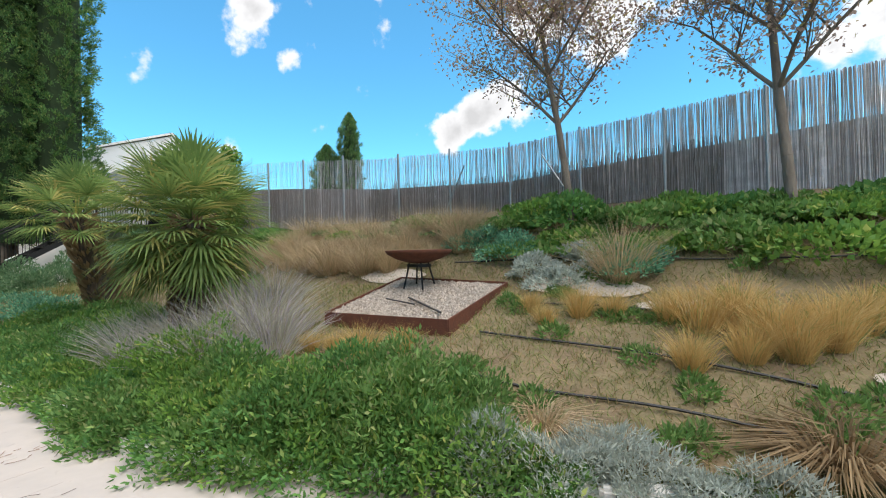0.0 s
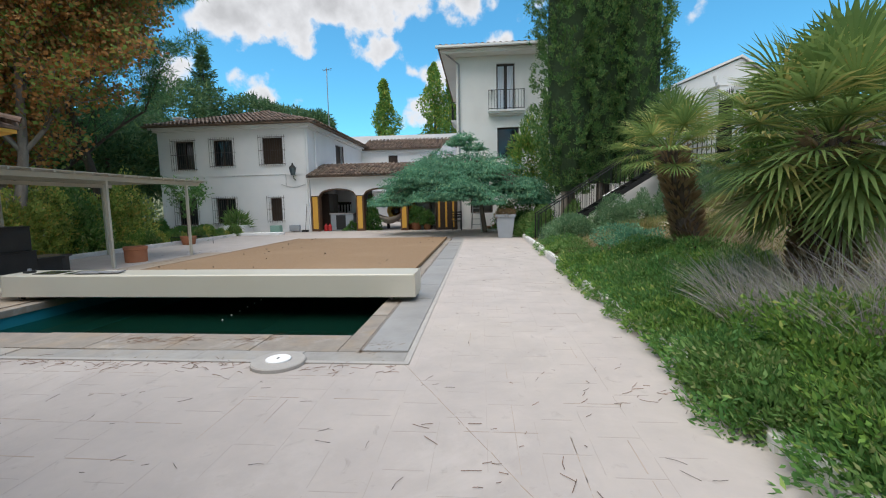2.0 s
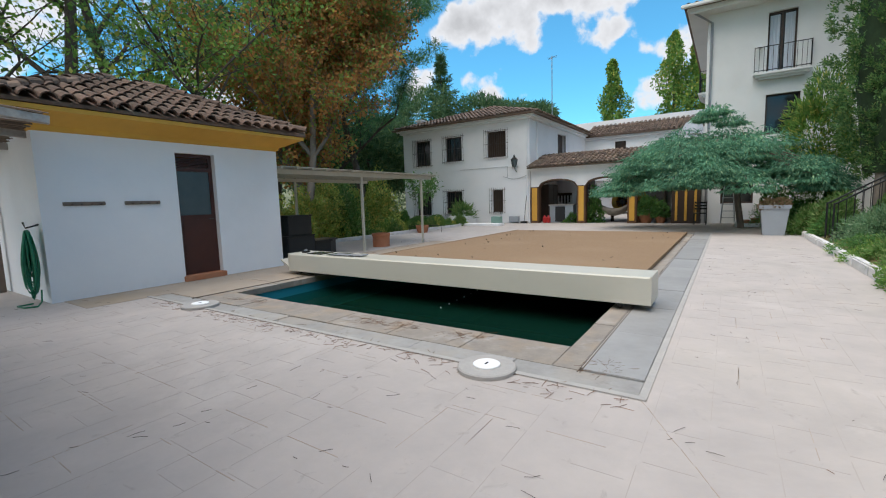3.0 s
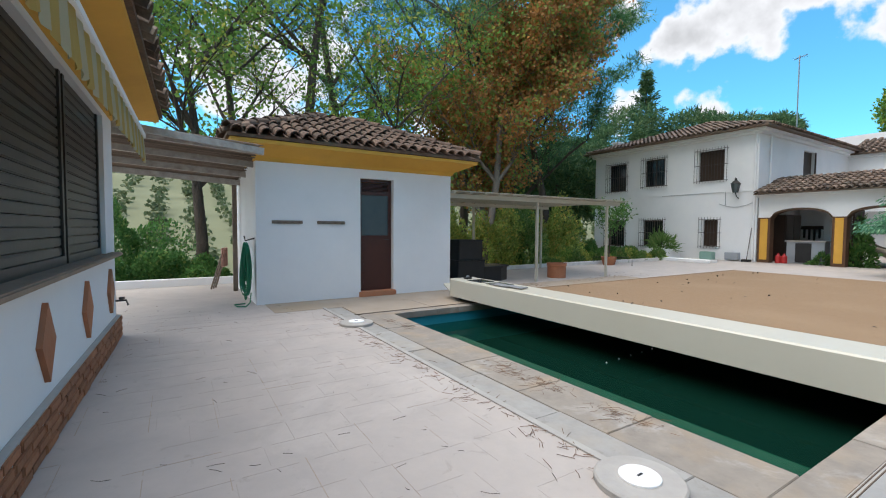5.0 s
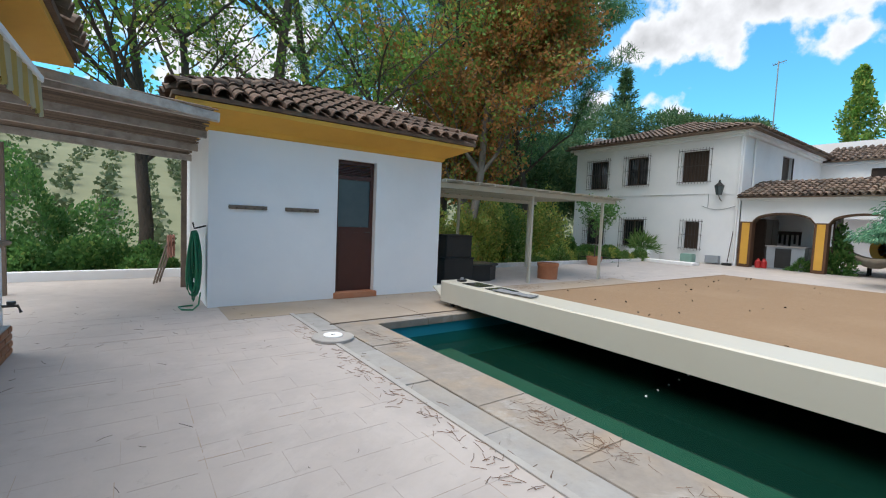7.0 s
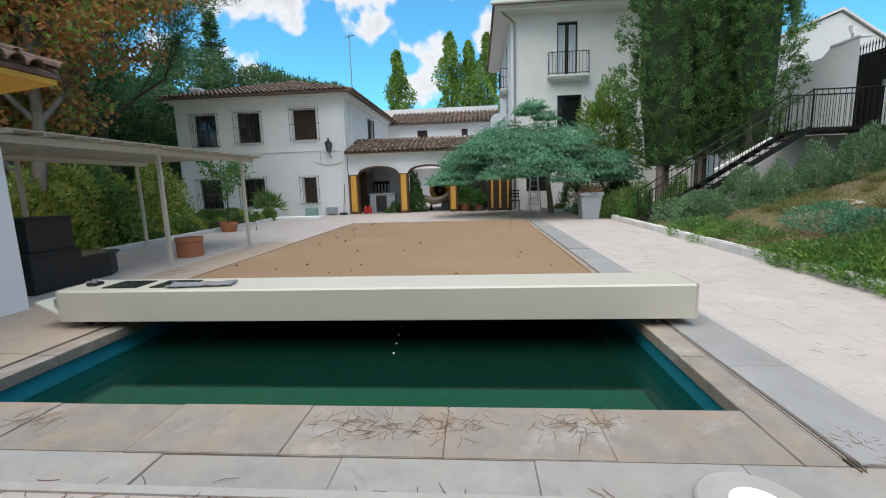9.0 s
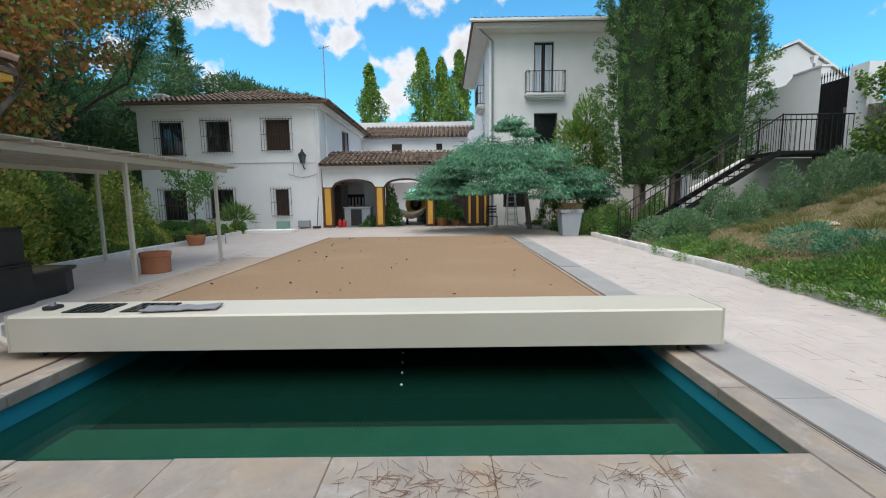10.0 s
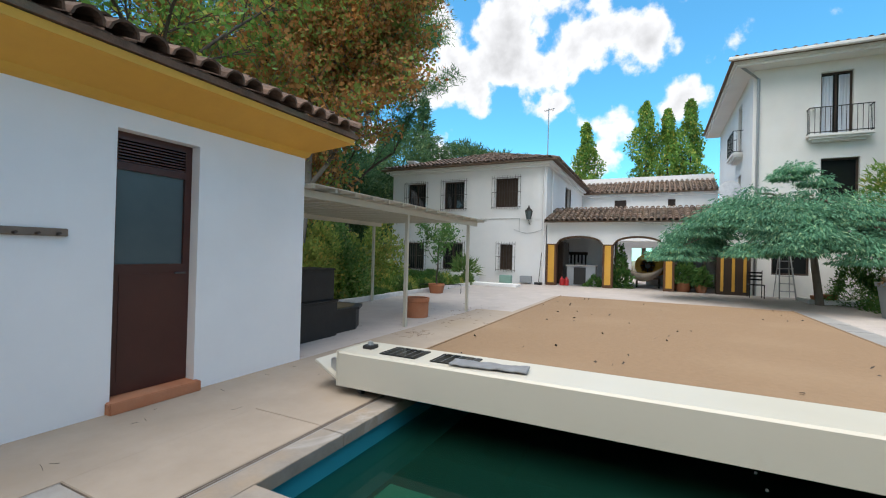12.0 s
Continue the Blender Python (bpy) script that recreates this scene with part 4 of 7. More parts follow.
for x, y in ((-1.3, -9.55), (SX1 + 0.1, -9.55)):
    part("post", bx(x - 0.04, x + 0.04, y - 0.04, y + 0.04, 0, 2.12), WOODGREY, link)
bm = bx(-3.6, 4.5, -11.0, -10.85, -0.3, 0.16, bevel=0.01)
tagged(part("low_wall", bm, WHITE), "low white wall at the end of the terrace", "wall", kind="structure")

# ---- steel pergola beside the shed ----
perg = thing("pergola", (-10.5, -9, 0), "cream steel pergola with a slatted canopy on thin posts", "pergola")
for x, y in ((-9.95, -7.75), (-12.42, -7.65), (-12.68, -10.38), (-9.95, -10.38)):
    part("post", bx(x - 0.028, x + 0.028, y - 0.028, y + 0.028, 0, 1.93), CREAM, perg)
for y in (-7.7, -10.4):
    part("beam", bx(-13.0, SX0 + 0.02, y - 0.03, y + 0.03, 1.93, 2.02), CREAM, perg)
for k in range(15):
    x = SX0 - 0.05 - k * 0.40
    part("rafter", bx(x - 0.02, x + 0.02, -10.6, -7.5, 2.02, 2.06), CREAM, perg)
for k in range(38):
    y = -10.55 + k * 0.082
    part("slat", bx(-13.15, SX0 - 0.02, y - 0.033, y + 0.033, 2.06, 2.072), CREAM, perg)

for x0, x1, y0, y1, z0, z1 in ((-8.72, -7.95, -8.85, -8.2, 0, 0.55), (-8.68, -8.0, -8.82, -8.24, 0.55, 1.02)):
    cr = thing("storage_crate", ((x0 + x1) / 2, (y0 + y1) / 2, z0), "stacked black plastic storage crate beside the shed", "crate", "black crates")
    part("body", bx(x0, x1, y0, y1, z0, z1 - 0.03, bevel=0.012), BLACKPLASTIC, cr)
    part("lid", bx(x0 - 0.012, x1 + 0.012, y0 - 0.012, y1 + 0.012, z1 - 0.03, z1, bevel=0.008), BLACKPLASTIC, cr)
trough = thing("planter_trough", (-8.8, -8.5, 0), "low black planter trough with dry soil in it", "planter")
part("body", prism(bmesh.new(), [(-9.65, -8.95), (-9.65, -8.5), (-9.3, -8.3), (-8.8, -8.3), (-8.8, -8.95)], "z", 0, 0.33), BLACKPLASTIC, trough)
part("rim", prism(bmesh.new(), [(-9.7, -9.0), (-9.7, -8.47), (-9.32, -8.25), (-8.77, -8.25), (-8.77, -9.0)], "z", 0.33, 0.37), BLACKPLASTIC, trough)
part("soil", prism(bmesh.new(), [(-9.58, -8.88), (-9.58, -8.53), (-9.26, -8.36), (-8.87, -8.36), (-8.87, -8.88)], "z", 0.365, 0.378), SOIL, trough)


def flower_pot(x, y, r, h, label):
    p = thing("flower_pot", (x, y, 0), label, "flower pot")
    part("body", lathe(bmesh.new(), [(r * 0.74, 0), (r * 0.97, h * 0.8), (r, h * 0.8), (r, h), (r * 0.9, h), (r * 0.86, h * 0.9)], (x, y, 0), 28), TERRA, p)
    part("soil", lathe(bmesh.new(), [(r * 0.86, h * 0.88), (0.001, h * 0.9)], (x, y, 0), 20), SOIL, p)
    return p


bigpot = thing("terracotta_cylinder_pot", (-11.1, -8.18, 0), "straight-sided orange terracotta pot with a thick rim", "flower pot")
part("body", lathe(bmesh.new(), [(0.24, 0), (0.245, 0.3), (0.26, 0.31), (0.26, 0.385), (0.225, 0.385), (0.22, 0.3), (0.001, 0.28)], (-11.1, -8.18, 0), 36), TERRA, bigpot)

# ---- main house ----
HX, HY0, HY1, HE = -22.58, -16.24, -8.25, 5.30
house = thing("main_house", (-26, -12, 0), "white two-storey house with barred windows and a tiled hip roof", "house")
WINS = [(-15.35, -14.30, 3.30, 4.72), (-13.27, -12.20, 3.42, 4.74), (-10.63, -9.55, 3.46, 4.78), (-15.40, -14.33, 0.42, 1.76), (-13.30, -12.22, 0.50, 1.76), (-10.36, -9.74, 0.58, 1.74)]
part("wall", wall_with_holes("x", HX - 0.3, HX, HY0, HY1, -0.1, HE, WINS), WHITE, house)
SIDEWIN = (-28.2, -26.9, 3.6, 4.95)
part("wall", wall_with_holes("y", HY1 - 0.3, HY1, -34.0, HX - 0.3, -0.1, HE, [SIDEWIN, (-29.8, -28.6, 0.0, 2.1)]), WHITE, house)
part("wall", bx(-34, HX - 0.3, HY0, HY0 + 0.3, -0.1, HE), WHITE, house)
part("wall", bx(-34.3, -34, HY0, HY1, -0.1, HE), WHITE, house)
part("floor_slab", bx(-34, HX - 0.3, HY0 + 0.3, HY1 - 0.3, 2.6, 2.8), WHITE, house)
part("string_course", bx(HX, HX + 0.025, HY0, HY1, 2.9, 2.96), WHITE, house)
part("eave", bx(-34.5, HX + 0.28, HY0 - 0.28, HY1 + 0.28, HE, HE + 0.10), WHITE, house)
part("eave_moulding", bx(-34.4, HX + 0.14, HY0 - 0.14, HY1 + 0.14, HE - 0.1, HE), WHITE, house)
HR = (-34.9, HX + 0.48, HY0 - 0.5, HY1 + 0.48, HE + 0.16, 1.45)
hroof, _, _, _ = hip_roof(house, *HR, 0.06)
for s in slopes(*HR, ("+x", "+y")):
    tile_roof(hroof, *s, False, 5, 0.215, 0.34)


def barred_window(parent, face, y0, y1, z0, z1, sign=1, closed=False):
    """A window in a wall that faces +x, with an iron grille standing before it."""
    w = part("window", wall_with_holes("x", face - 0.2, face - 0.14, y0, y1, z0, z1, [(y0 + 0.06, y1 - 0.06, z0 + 0.06, z1 - 0.06)]), WOODDARK, parent, "dark wooden window behind an iron grille")
    if closed:
        for k in range(6):
            a = y0 + 0.06 + (y1 - y0 - 0.12) * k / 6
            part("shutter_board", bx(face - 0.19, face - 0.155, a + 0.004, a + (y1 - y0 - 0.12) / 6 - 0.004, z0 + 0.06, z1 - 0.06), WOODDARK, w)
    else:
        ym, zm = (y0 + y1) / 2, z0 + (z1 - z0) * 0.4
        for a, b in ((y0 + 0.06, ym - 0.025), (ym + 0.025, y1 - 0.06)):
            part("pane", bx(face - 0.18, face - 0.17, a, b, z0 + 0.06, z1 - 0.06), GLASS, w)
        part("mullion", bx(face - 0.19, face - 0.13, ym - 0.025, ym + 0.025, z0 + 0.06, z1 - 0.06), WOODDARK, w)
    bm = bmesh.new()
    gx, g0, g1, h0, h1 = face + 0.10, y0 - 0.14, y1 + 0.14, z0 - 0.09, z1 + 0.12
    n_ = max(5, round((g1 - g0) / 0.125))
    for k in range(n_ + 1):
        y = g0 + (g1 - g0) * k / n_
        box(bm, gx - 0.006, gx + 0.006, y - 0.006, y + 0.006, h0, h1)
    for z in (h0 + 0.08, (h0 + h1) / 2, h1 - 0.1):
        box(bm, gx - 0.006, gx + 0.006, g0, g1, z - 0.01, z + 0.01)
        for y in (g0, g1):
            box(bm, face, gx, y - 0.008, y + 0.008, z - 0.008, z + 0.008)
    part("grille", bm, DARKMETAL, w, "dark iron grille")
    part("sill", bx(face - 0.14, face + 0.05, y0 - 0.05, y1 + 0.05, z0 - 0.05, z0 - 0.003), WHITE, w)
    return w


for k, (y0, y1, z0, z1) in enumerate(WINS):
    barred_window(house, HX, y0, y1, z0, z1, closed=k in (2, 5))
sw = part("window", bx(SIDEWIN[0], SIDEWIN[1], HY1 - 0.2, HY1 - 0.14, SIDEWIN[2], SIDEWIN[3]), WOODDARK, house, "dark shuttered side window")
part("shutter_board", bx(SIDEWIN[0] - 0.02, SIDEWIN[0] + 0.04, HY1 + 0.0, HY1 + 0.05, SIDEWIN[2], SIDEWIN[3]), WOODDARK, sw)
bm = bmesh.new()
path_tube(bm, [(HX + 0.06, HY1 - 0.1, 0.1), (HX + 0.06, HY1 - 0.1, HE - 0.1), (HX + 0.3, HY1 + 0.1, HE + 0.05)], 0.045, 8)
part("downpipe", bm, WHITE, house)
part("side_downpipe", path_tube(bmesh.new(), [(HX - 0.9, HY1 + 0.06, 2.9), (HX - 0.9, HY1 + 0.06, HE)], 0.04, 8), WHITE, house)
bm = bmesh.new()
pts = [(HX + 0.02, HY1 - 0.15 - 0.1 * k, 2.42 - 0.16 * math.sin(math.pi * k / 13)) for k in range(14)]
path_tube(bm, pts, 0.012, 5)
path_tube(bm, [(HX + 0.02, HY1 - 1.2, 2.92), (HX + 0.02, -12.3, 2.9)], 0.010, 5)
path_tube(bm, [(HX + 0.02, HY1 - 1.2, 2.92), (HX + 0.02, HY1 - 1.2, 2.35)], 0.010, 5)
part("cable", bm, STEEL, house)
lamp = thing("wall_lantern", (HX + 0.3, -8.95, 3.1), "black iron wall lantern with glass panes", "lantern")
part("arm", path_tube(bmesh.new(), [(HX, -8.95, 2.62), (HX + 0.2, -8.95, 2.7), (HX + 0.3, -8.95, 2.85)], 0.018, 6), BLACKIRON, lamp)
part("glass_body", lathe(bmesh.new(), [(0.09, 2.85), (0.16, 3.22)], (HX + 0.3, -8.95, 0), 6), FROST, lamp)
part("cap", lathe(bmesh.new(), [(0.19, 3.22), (0.05, 3.36), (0.03, 3.45), (0.001, 3.48)], (HX + 0.3, -8.95, 0), 6), BLACKIRON, lamp)
bm = bmesh.new()
for k in range(6):
    a = 2 * math.pi * k / 6
    tube(bm, (HX + 0.3 + 0.09 * math.cos(a), -8.95 + 0.09 * math.sin(a), 2.85), (HX + 0.3 + 0.165 * math.cos(a), -8.95 + 0.165 * math.sin(a), 3.22), 0.012, seg=4)
part("cage", bm, BLACKIRON, lamp)
chim = thing("chimney", (-24, -16.0, 5.6), "white chimney stub with a cap on the roof", "chimney")
part("stack", bx(-24.2, -23.8, -16.1, -15.75, 5.5, 6.15), WHITE, chim)
part("cap", bx(-24.27, -23.73, -16.17, -15.68, 6.15, 6.22), WHITE, chim)
ant = thing("television_antenna", (-32.4, -10.5, 5.6), "thin television antenna mast on the roof", "antenna")
part("mast", tb((-32.4, -10.5, 5.6), (-32.4, -10.5, 11.1), 0.035, seg=6), STEEL, ant)
bm = bmesh.new()
tube(bm, (-32.5, -10.8, 10.95), (-32.3, -10.1, 11.02), 0.02, seg=5)
for k in range(6):
    y = -10.75 + 0.11 * k
    tube(bm, (-32.6, y, 10.97), (-32.2, y, 10.97), 0.01, seg=4)
part("aerial", bm, STEEL, ant)

# ---- arcade ----
arc = thing("arcade", (HX, -4.8, 0), "white arcade with ochre pillars and a tiled lean-to roof", "arcade")
AZ = 2.62
PILLARS = [(-8.20, -7.78), (-5.87, -5.47), (-3.61, -3.23), (-1.84, -0.78)]
spring = 1.80
for i, ((a0, a1), (b0, b1)) in enumerate(zip(PILLARS, PILLARS[1:])):
    n_ = 16
    h = lambda u: spring + 0.34 * math.sqrt(max(0, 1 - ((2 * (u - a1) / (b0 - a1)) - 1) ** 2))
    curve = [(a1 + (b0 - a1) * k / n_, h(a1 + (b0 - a1) * k / n_)) for k in range(n_ + 1)]
    bm = prism(bmesh.new(), curve + [(b0, AZ), (a1, AZ)], "x", HX - 0.35, HX)
    part("arch_wall", bm, WHITE, arc)
    bm = prism(bmesh.new(), [(u, z - 0.05) for u, z in curve] + [(u, z + 0.02) for u, z in reversed(curve)], "x", HX - 0.36, HX + 0.012)
    part("arch_trim", bm, mat("dark umber trim", (0.10, 0.055, 0.03), (0.08, 0.045, 0.025), 4, 0.8, 0.1) if i == 0 else bpy.data.materials["dark umber trim"], arc)
for k, (a, b) in enumerate(PILLARS):
    pl = part("pillar", bx(HX - 0.35, HX, a, b, 0, spring), WOODDARK if k == 3 else mat("umber pillar edge", (0.13, 0.06, 0.03), (0.1, 0.05, 0.025), 4, 0.8, 0.1), arc, "ochre painted pillar")
    n_ = 3 if k == 3 else 1
    wdt = (b - a) / n_
    for q in range(n_):
        part("ochre_panel", bx(HX, HX + 0.02, a + q * wdt + (0.13 if k == 3 else 0.08), a + (q + 1) * wdt - (0.13 if k == 3 else 0.08), 0.12, spring - 0.05), YELLOW, pl)
    part("pillar_head", bx(HX - 0.35, HX, a, b, spring, AZ), WHITE, arc)
part("cornice", bx(HX - 0.4, HX + 0.10, -8.25, -0.75, AZ, AZ + 0.07), WHITE, arc)
part("cornice", bx(HX - 0.4, HX + 0.2, -8.25, -0.75, AZ + 0.07, AZ + 0.13), WHITE, arc)
sl_len = math.hypot(2.3, 0.72)
ar = part("roof", prism(bmesh.new(), [(HX + 0.38, AZ + 0.13), (HX - 1.95, AZ + 0.86), (HX - 1.95, AZ + 0.80), (HX + 0.38, AZ + 0.08)], "y", -8.25, -0.75), ROOFTILE_FAR, arc)
tile_roof(ar, (HX + 0.38, -8.25, AZ + 0.14), (0, 1, 0), (-2.33, 0, 0.73), [(0, 0), (7.5, 0), (7.5, sl_len), (0, sl_len)], False, 9, 0.215, 0.36)
part("ceiling_boards", bx(HX - 4.4, HX - 0.35, -8.2, -0.8, AZ - 0.02, AZ + 0.02), WOODDARK, arc)
# inner court behind the arcade
part("court_wall", wall_with_holes("x", -34.3, -34.0, HY1, -0.75, -0.1, 4.6, [(-5.3, -4.1, 0, 1.9)]), WHITE, arc)
part("court_wall", bx(-26.6, -26.4, -4.3, -0.8, 0, 1.5), WHITE, arc)
part("niche", lathe(bmesh.new(), [(0.001, 0), (0.55, 0), (0.55, 0.06)], (0, 0, 0), 24), YELLOW, arc).matrix_basis = Matrix.Translation((-26.38, -4.75 + 0.9, 1.0)) @ Matrix.Rotation(radians(90), 4, "Y")
LR = (-36.5, -32.0, -8.3, -0.75, 4.75, 1.0)
part("upper_wall", wall_with_holes("x", -33.0, -32.7, HY1, -0.75, 2.4, 5.25, [(-6.3, -5.6, 4.3, 4.85), (-3.3, -2.9, 4.42, 4.85)]), WHITE, arc)
for y0, y1, z0, z1 in ((-6.3, -5.6, 4.3, 4.85), (-3.3, -2.9, 4.42, 4.85)):
    part("window", bx(-32.95, -32.85, y0, y1, z0, z1), WOODDARK, arc)
part("gallery_ceiling", bx(-34.3, -32.7, HY1, -0.75, 2.3, 2.4), WHITE, arc)
lroof = part("link_roof", prism(bmesh.new(), [(-32.3, 5.28), (-34.9, 6.25), (-34.9, 6.15), (-32.3, 5.2)], "y", HY1, -0.75), ROOFTILE_FAR, arc)
tile_roof(lroof, (-32.3, HY1, 5.3), (0, 1, 0), (-2.6, 0, 0.97), [(0, 0), (7.5, 0), (7.5, 2.77), (0, 2.77)], False, 12, 0.28, 0.42)
part("link_cornice", bx(-33.0, -32.45, HY1, -0.75, 5.08, 5.2), WHITE, arc)
part("back_parapet", bx(-35.2, -34.9, HY1 - 3, -0.75, 2.4, 6.62), WHITE, arc)

part("inner_wall", bx(-26.9, -26.7, HY1, -6.6, 0, AZ - 0.02), WHITE, arc)
part("low_wall_cap", bx(-26.68, -26.32, -4.35, -0.8, 1.5, 1.58), TERRA, arc)
# dark cupboard added to darken the arcade's inside
ward = thing("dark_cupboard", (-24.6, -8.0, 0), "dark wooden cupboard added to darken the arcade", "cupboard")
part("body", bx(-25.4, -23.9, -8.2, -7.75, 0, 1.95, bevel=0.01), WOODDARK, ward)
for k in range(2):
    part("door", bx(-25.36 + 0.74 * k, -24.66 + 0.74 * k, -7.75, -7.72, 0.1, 1.88, bevel=0.008), WOODDARK, ward)
for y0, y1 in ((-5.75, -5.4), (-2.2, -1.5)):
    post_ = thing("wooden_door_leaf", (-23.6, y0, 0), "dark brown wooden door leaf folded open", "door", "folded door leaves")
    part("leaf", bx(-24.1, -23.05, y1 - 0.05, y1, 0.02, 2.2, bevel=0.006), WOODDARK, post_)
    part("leaf", bx(-24.0, -23.02, y0, y0 + 0.05, 0.02, 2.2, bevel=0.006), WOODDARK, post_)
# things in the arcade's shade
dresser = thing("barbecue_counter", (-23.2, -7.2, 0), "grey kitchen counter with a dark cloth under the arch", "counter")
part("body", bx(-23.6, -23.1, -7.4, -6.2, 0, 0.85, bevel=0.01), GREYPLANTER, dresser)
part("top", bx(-23.65, -23.05, -7.45, -6.15, 0.85, 0.9, bevel=0.008), CONCRETE, dresser)
part("dark_front", bx(-23.1, -23.07, -7.1, -6.6, 0.05, 0.8), BLACKPLASTIC, dresser)
for y in (-7.55, -7.35):
    gb = thing("red_gas_bottle", (-22.85, y, 0), "small red gas bottle beside the counter", "gas bottle", "gas bottles")
    part("body", lathe(bmesh.new(), [(0.09, 0), (0.1, 0.03), (0.1, 0.26), (0.05, 0.32), (0.03, 0.38)], (-22.8, y, 0), 16), mat("red enamel", (0.5, 0.03, 0.03), (0.42, 0.025, 0.025), 3, 0.4, 0.0) if y == -7.55 else bpy.data.materials["red enamel"], gb)
ham = thing("hammock", (-23.8, -4.55, 0), "pale cloth hammock slung between two pillars", "hammock")
bm = bmesh.new()
for i in range(17):
    u = i / 16
    y = -5.4 + 2.1 * u
    z = 1.75 - 1.45 * (1 - (2 * u - 1) ** 2) ** 0.6
    w = 0.05 + 0.42 * math.sin(math.pi * u)
    for j in range(7):
        s = j / 6 * 2 - 1
        bm.verts.new((-23.4 + s * w * 0.8, y, z + 0.35 * s * s * math.sin(math.pi * u)))
bm.verts.ensure_lookup_table()
for i in range(16):
    for j in range(6):
        bm.faces.new([bm.verts[k] for k in (i * 7 + j, i * 7 + j + 1, i * 7 + j + 8, i * 7 + j + 7)])
bmesh.ops.solidify(bm, geom=bm.faces, thickness=0.01)
part("cloth", bm, mat("unbleached cotton", (0.45, 0.40, 0.34), (0.36, 0.32, 0.27), 8, 0.95, 0.2), ham, smooth=True)
lad = thing("step_ladder", (-22.2, 0.2, 0), "grey aluminium step ladder standing by the wall", "ladder")
for y in (-0.05, 0.42):
    part("rail", tb((-22.0, y, 0), (-22.55, y + (0.1 if y < 0 else -0.1), 1.75), 0.022, seg=6), STEEL, lad)
    part("back_leg", tb((-22.85, y, 0), (-22.6, y + (0.1 if y < 0 else -0.1), 1.7), 0.016, seg=6), STEEL, lad)
for k in range(6):
    z = 0.25 + 0.26 * k
    part("tread", bx(-22.06 - 0.31 * z, -21.98 - 0.31 * z, -0.03, 0.40, z, z + 0.03), STEEL, lad)
chair = thing("garden_chair", (-21.9, -0.9, 0), "dark metal garden chair in the cedar's shade", "chair")
for dx in (0, 0.42):
    for dy in (0, 0.42):
        part("leg", tb((-22.1 + dx, -0.95 + dy, 0), (-22.1 + dx, -0.95 + dy, 0.45 if dx else 0.95), 0.014, seg=6), BLACKIRON, chair)
part("seat", bx(-22.12, -21.66, -0.97, -0.51, 0.44, 0.47, bevel=0.008), BLACKIRON, chair)
for k in range(3):
    part("back_slat", bx(-22.115, -22.09, -0.95, -0.53, 0.6 + 0.12 * k, 0.66 + 0.12 * k), BLACKIRON, chair)
dark_hall = thing("wall_rack", (-25.3, -7.7, 1.2), "dark wall rack hung with small kitchen tools", "rack")
part("board", bx(-26.69, -26.64, -8.15, -7.0, 1.35, 1.5, bevel=0.006), WOODDARK, dark_hall)
for k in range(6):
    part("tool", bx(-26.66, -26.60, -8.05 + 0.18 * k, -7.97 + 0.18 * k, 0.95 - 0.06 * (k % 3), 1.36, bevel=0.01), BLACKIRON, dark_hall)
col = thing("white_column", (-24.9, -6.35, 0), "plain white masonry column inside the arcade", "column")
part("shaft", bx(-25.1, -24.7, -6.75, -5.95, 0, AZ - 0.021, bevel=0.01), WHITE, col)
wheel = thing("cart_wheel_seat", (-24.6, -4.2, 0), "ochre wooden wheel-backed seat in the arcade", "bench")
part("back", lathe(bmesh.new(), [(0.30, -0.03), (0.52, -0.03), (0.52, 0.03), (0.30, 0.03), (0.30, -0.03)], (0, 0, 0), 28), YELLOW, wheel).matrix_basis = Matrix.Translation((-24.6, -4.2, 0.95)) @ Matrix.Rotation(radians(90), 4, "Y")
part("hub", lathe(bmesh.new(), [(0.12, -0.05), (0.12, 0.05)], (0, 0, 0), 18), WOODDARK, wheel).matrix_basis = Matrix.Translation((-24.6, -4.2, 0.95)) @ Matrix.Rotation(radians(90), 4, "Y")
for k in range(4):
    part("spoke", tb((-24.6, -4.2 - 0.34 * math.cos(k * 0.785), 0.95 - 0.34 * math.sin(k * 0.785)), (-24.6, -4.2 + 0.34 * math.cos(k * 0.785), 0.95 + 0.34 * math.sin(k * 0.785)), 0.022, seg=6), WOODDARK, wheel)
part("seat", bx(-24.55, -24.1, -4.7, -3.7, 0.38, 0.43, bevel=0.01), WOODDARK, wheel)
for y in (-4.65, -3.78):
    part("leg", bx(-24.52, -24.45, y, y + 0.07, 0, 0.38), WOODDARK, wheel)
    part("leg", bx(-24.2, -24.13, y, y + 0.07, 0, 0.38), WOODDARK, wheel)
broom = thing("broom", (HX + 0.2, -8.5, 0), "broom leaning on the white wall", "broom")
part("stick", tb((HX + 0.28, -8.45, 0.1), (HX + 0.06, -8.4, 1.4), 0.014, seg=6), WOODDARK, broom)
part("brush", bx(HX + 0.2, HX + 0.38, -8.62, -8.3, 0, 0.1, bevel=0.01), BLACKPLASTIC, broom)

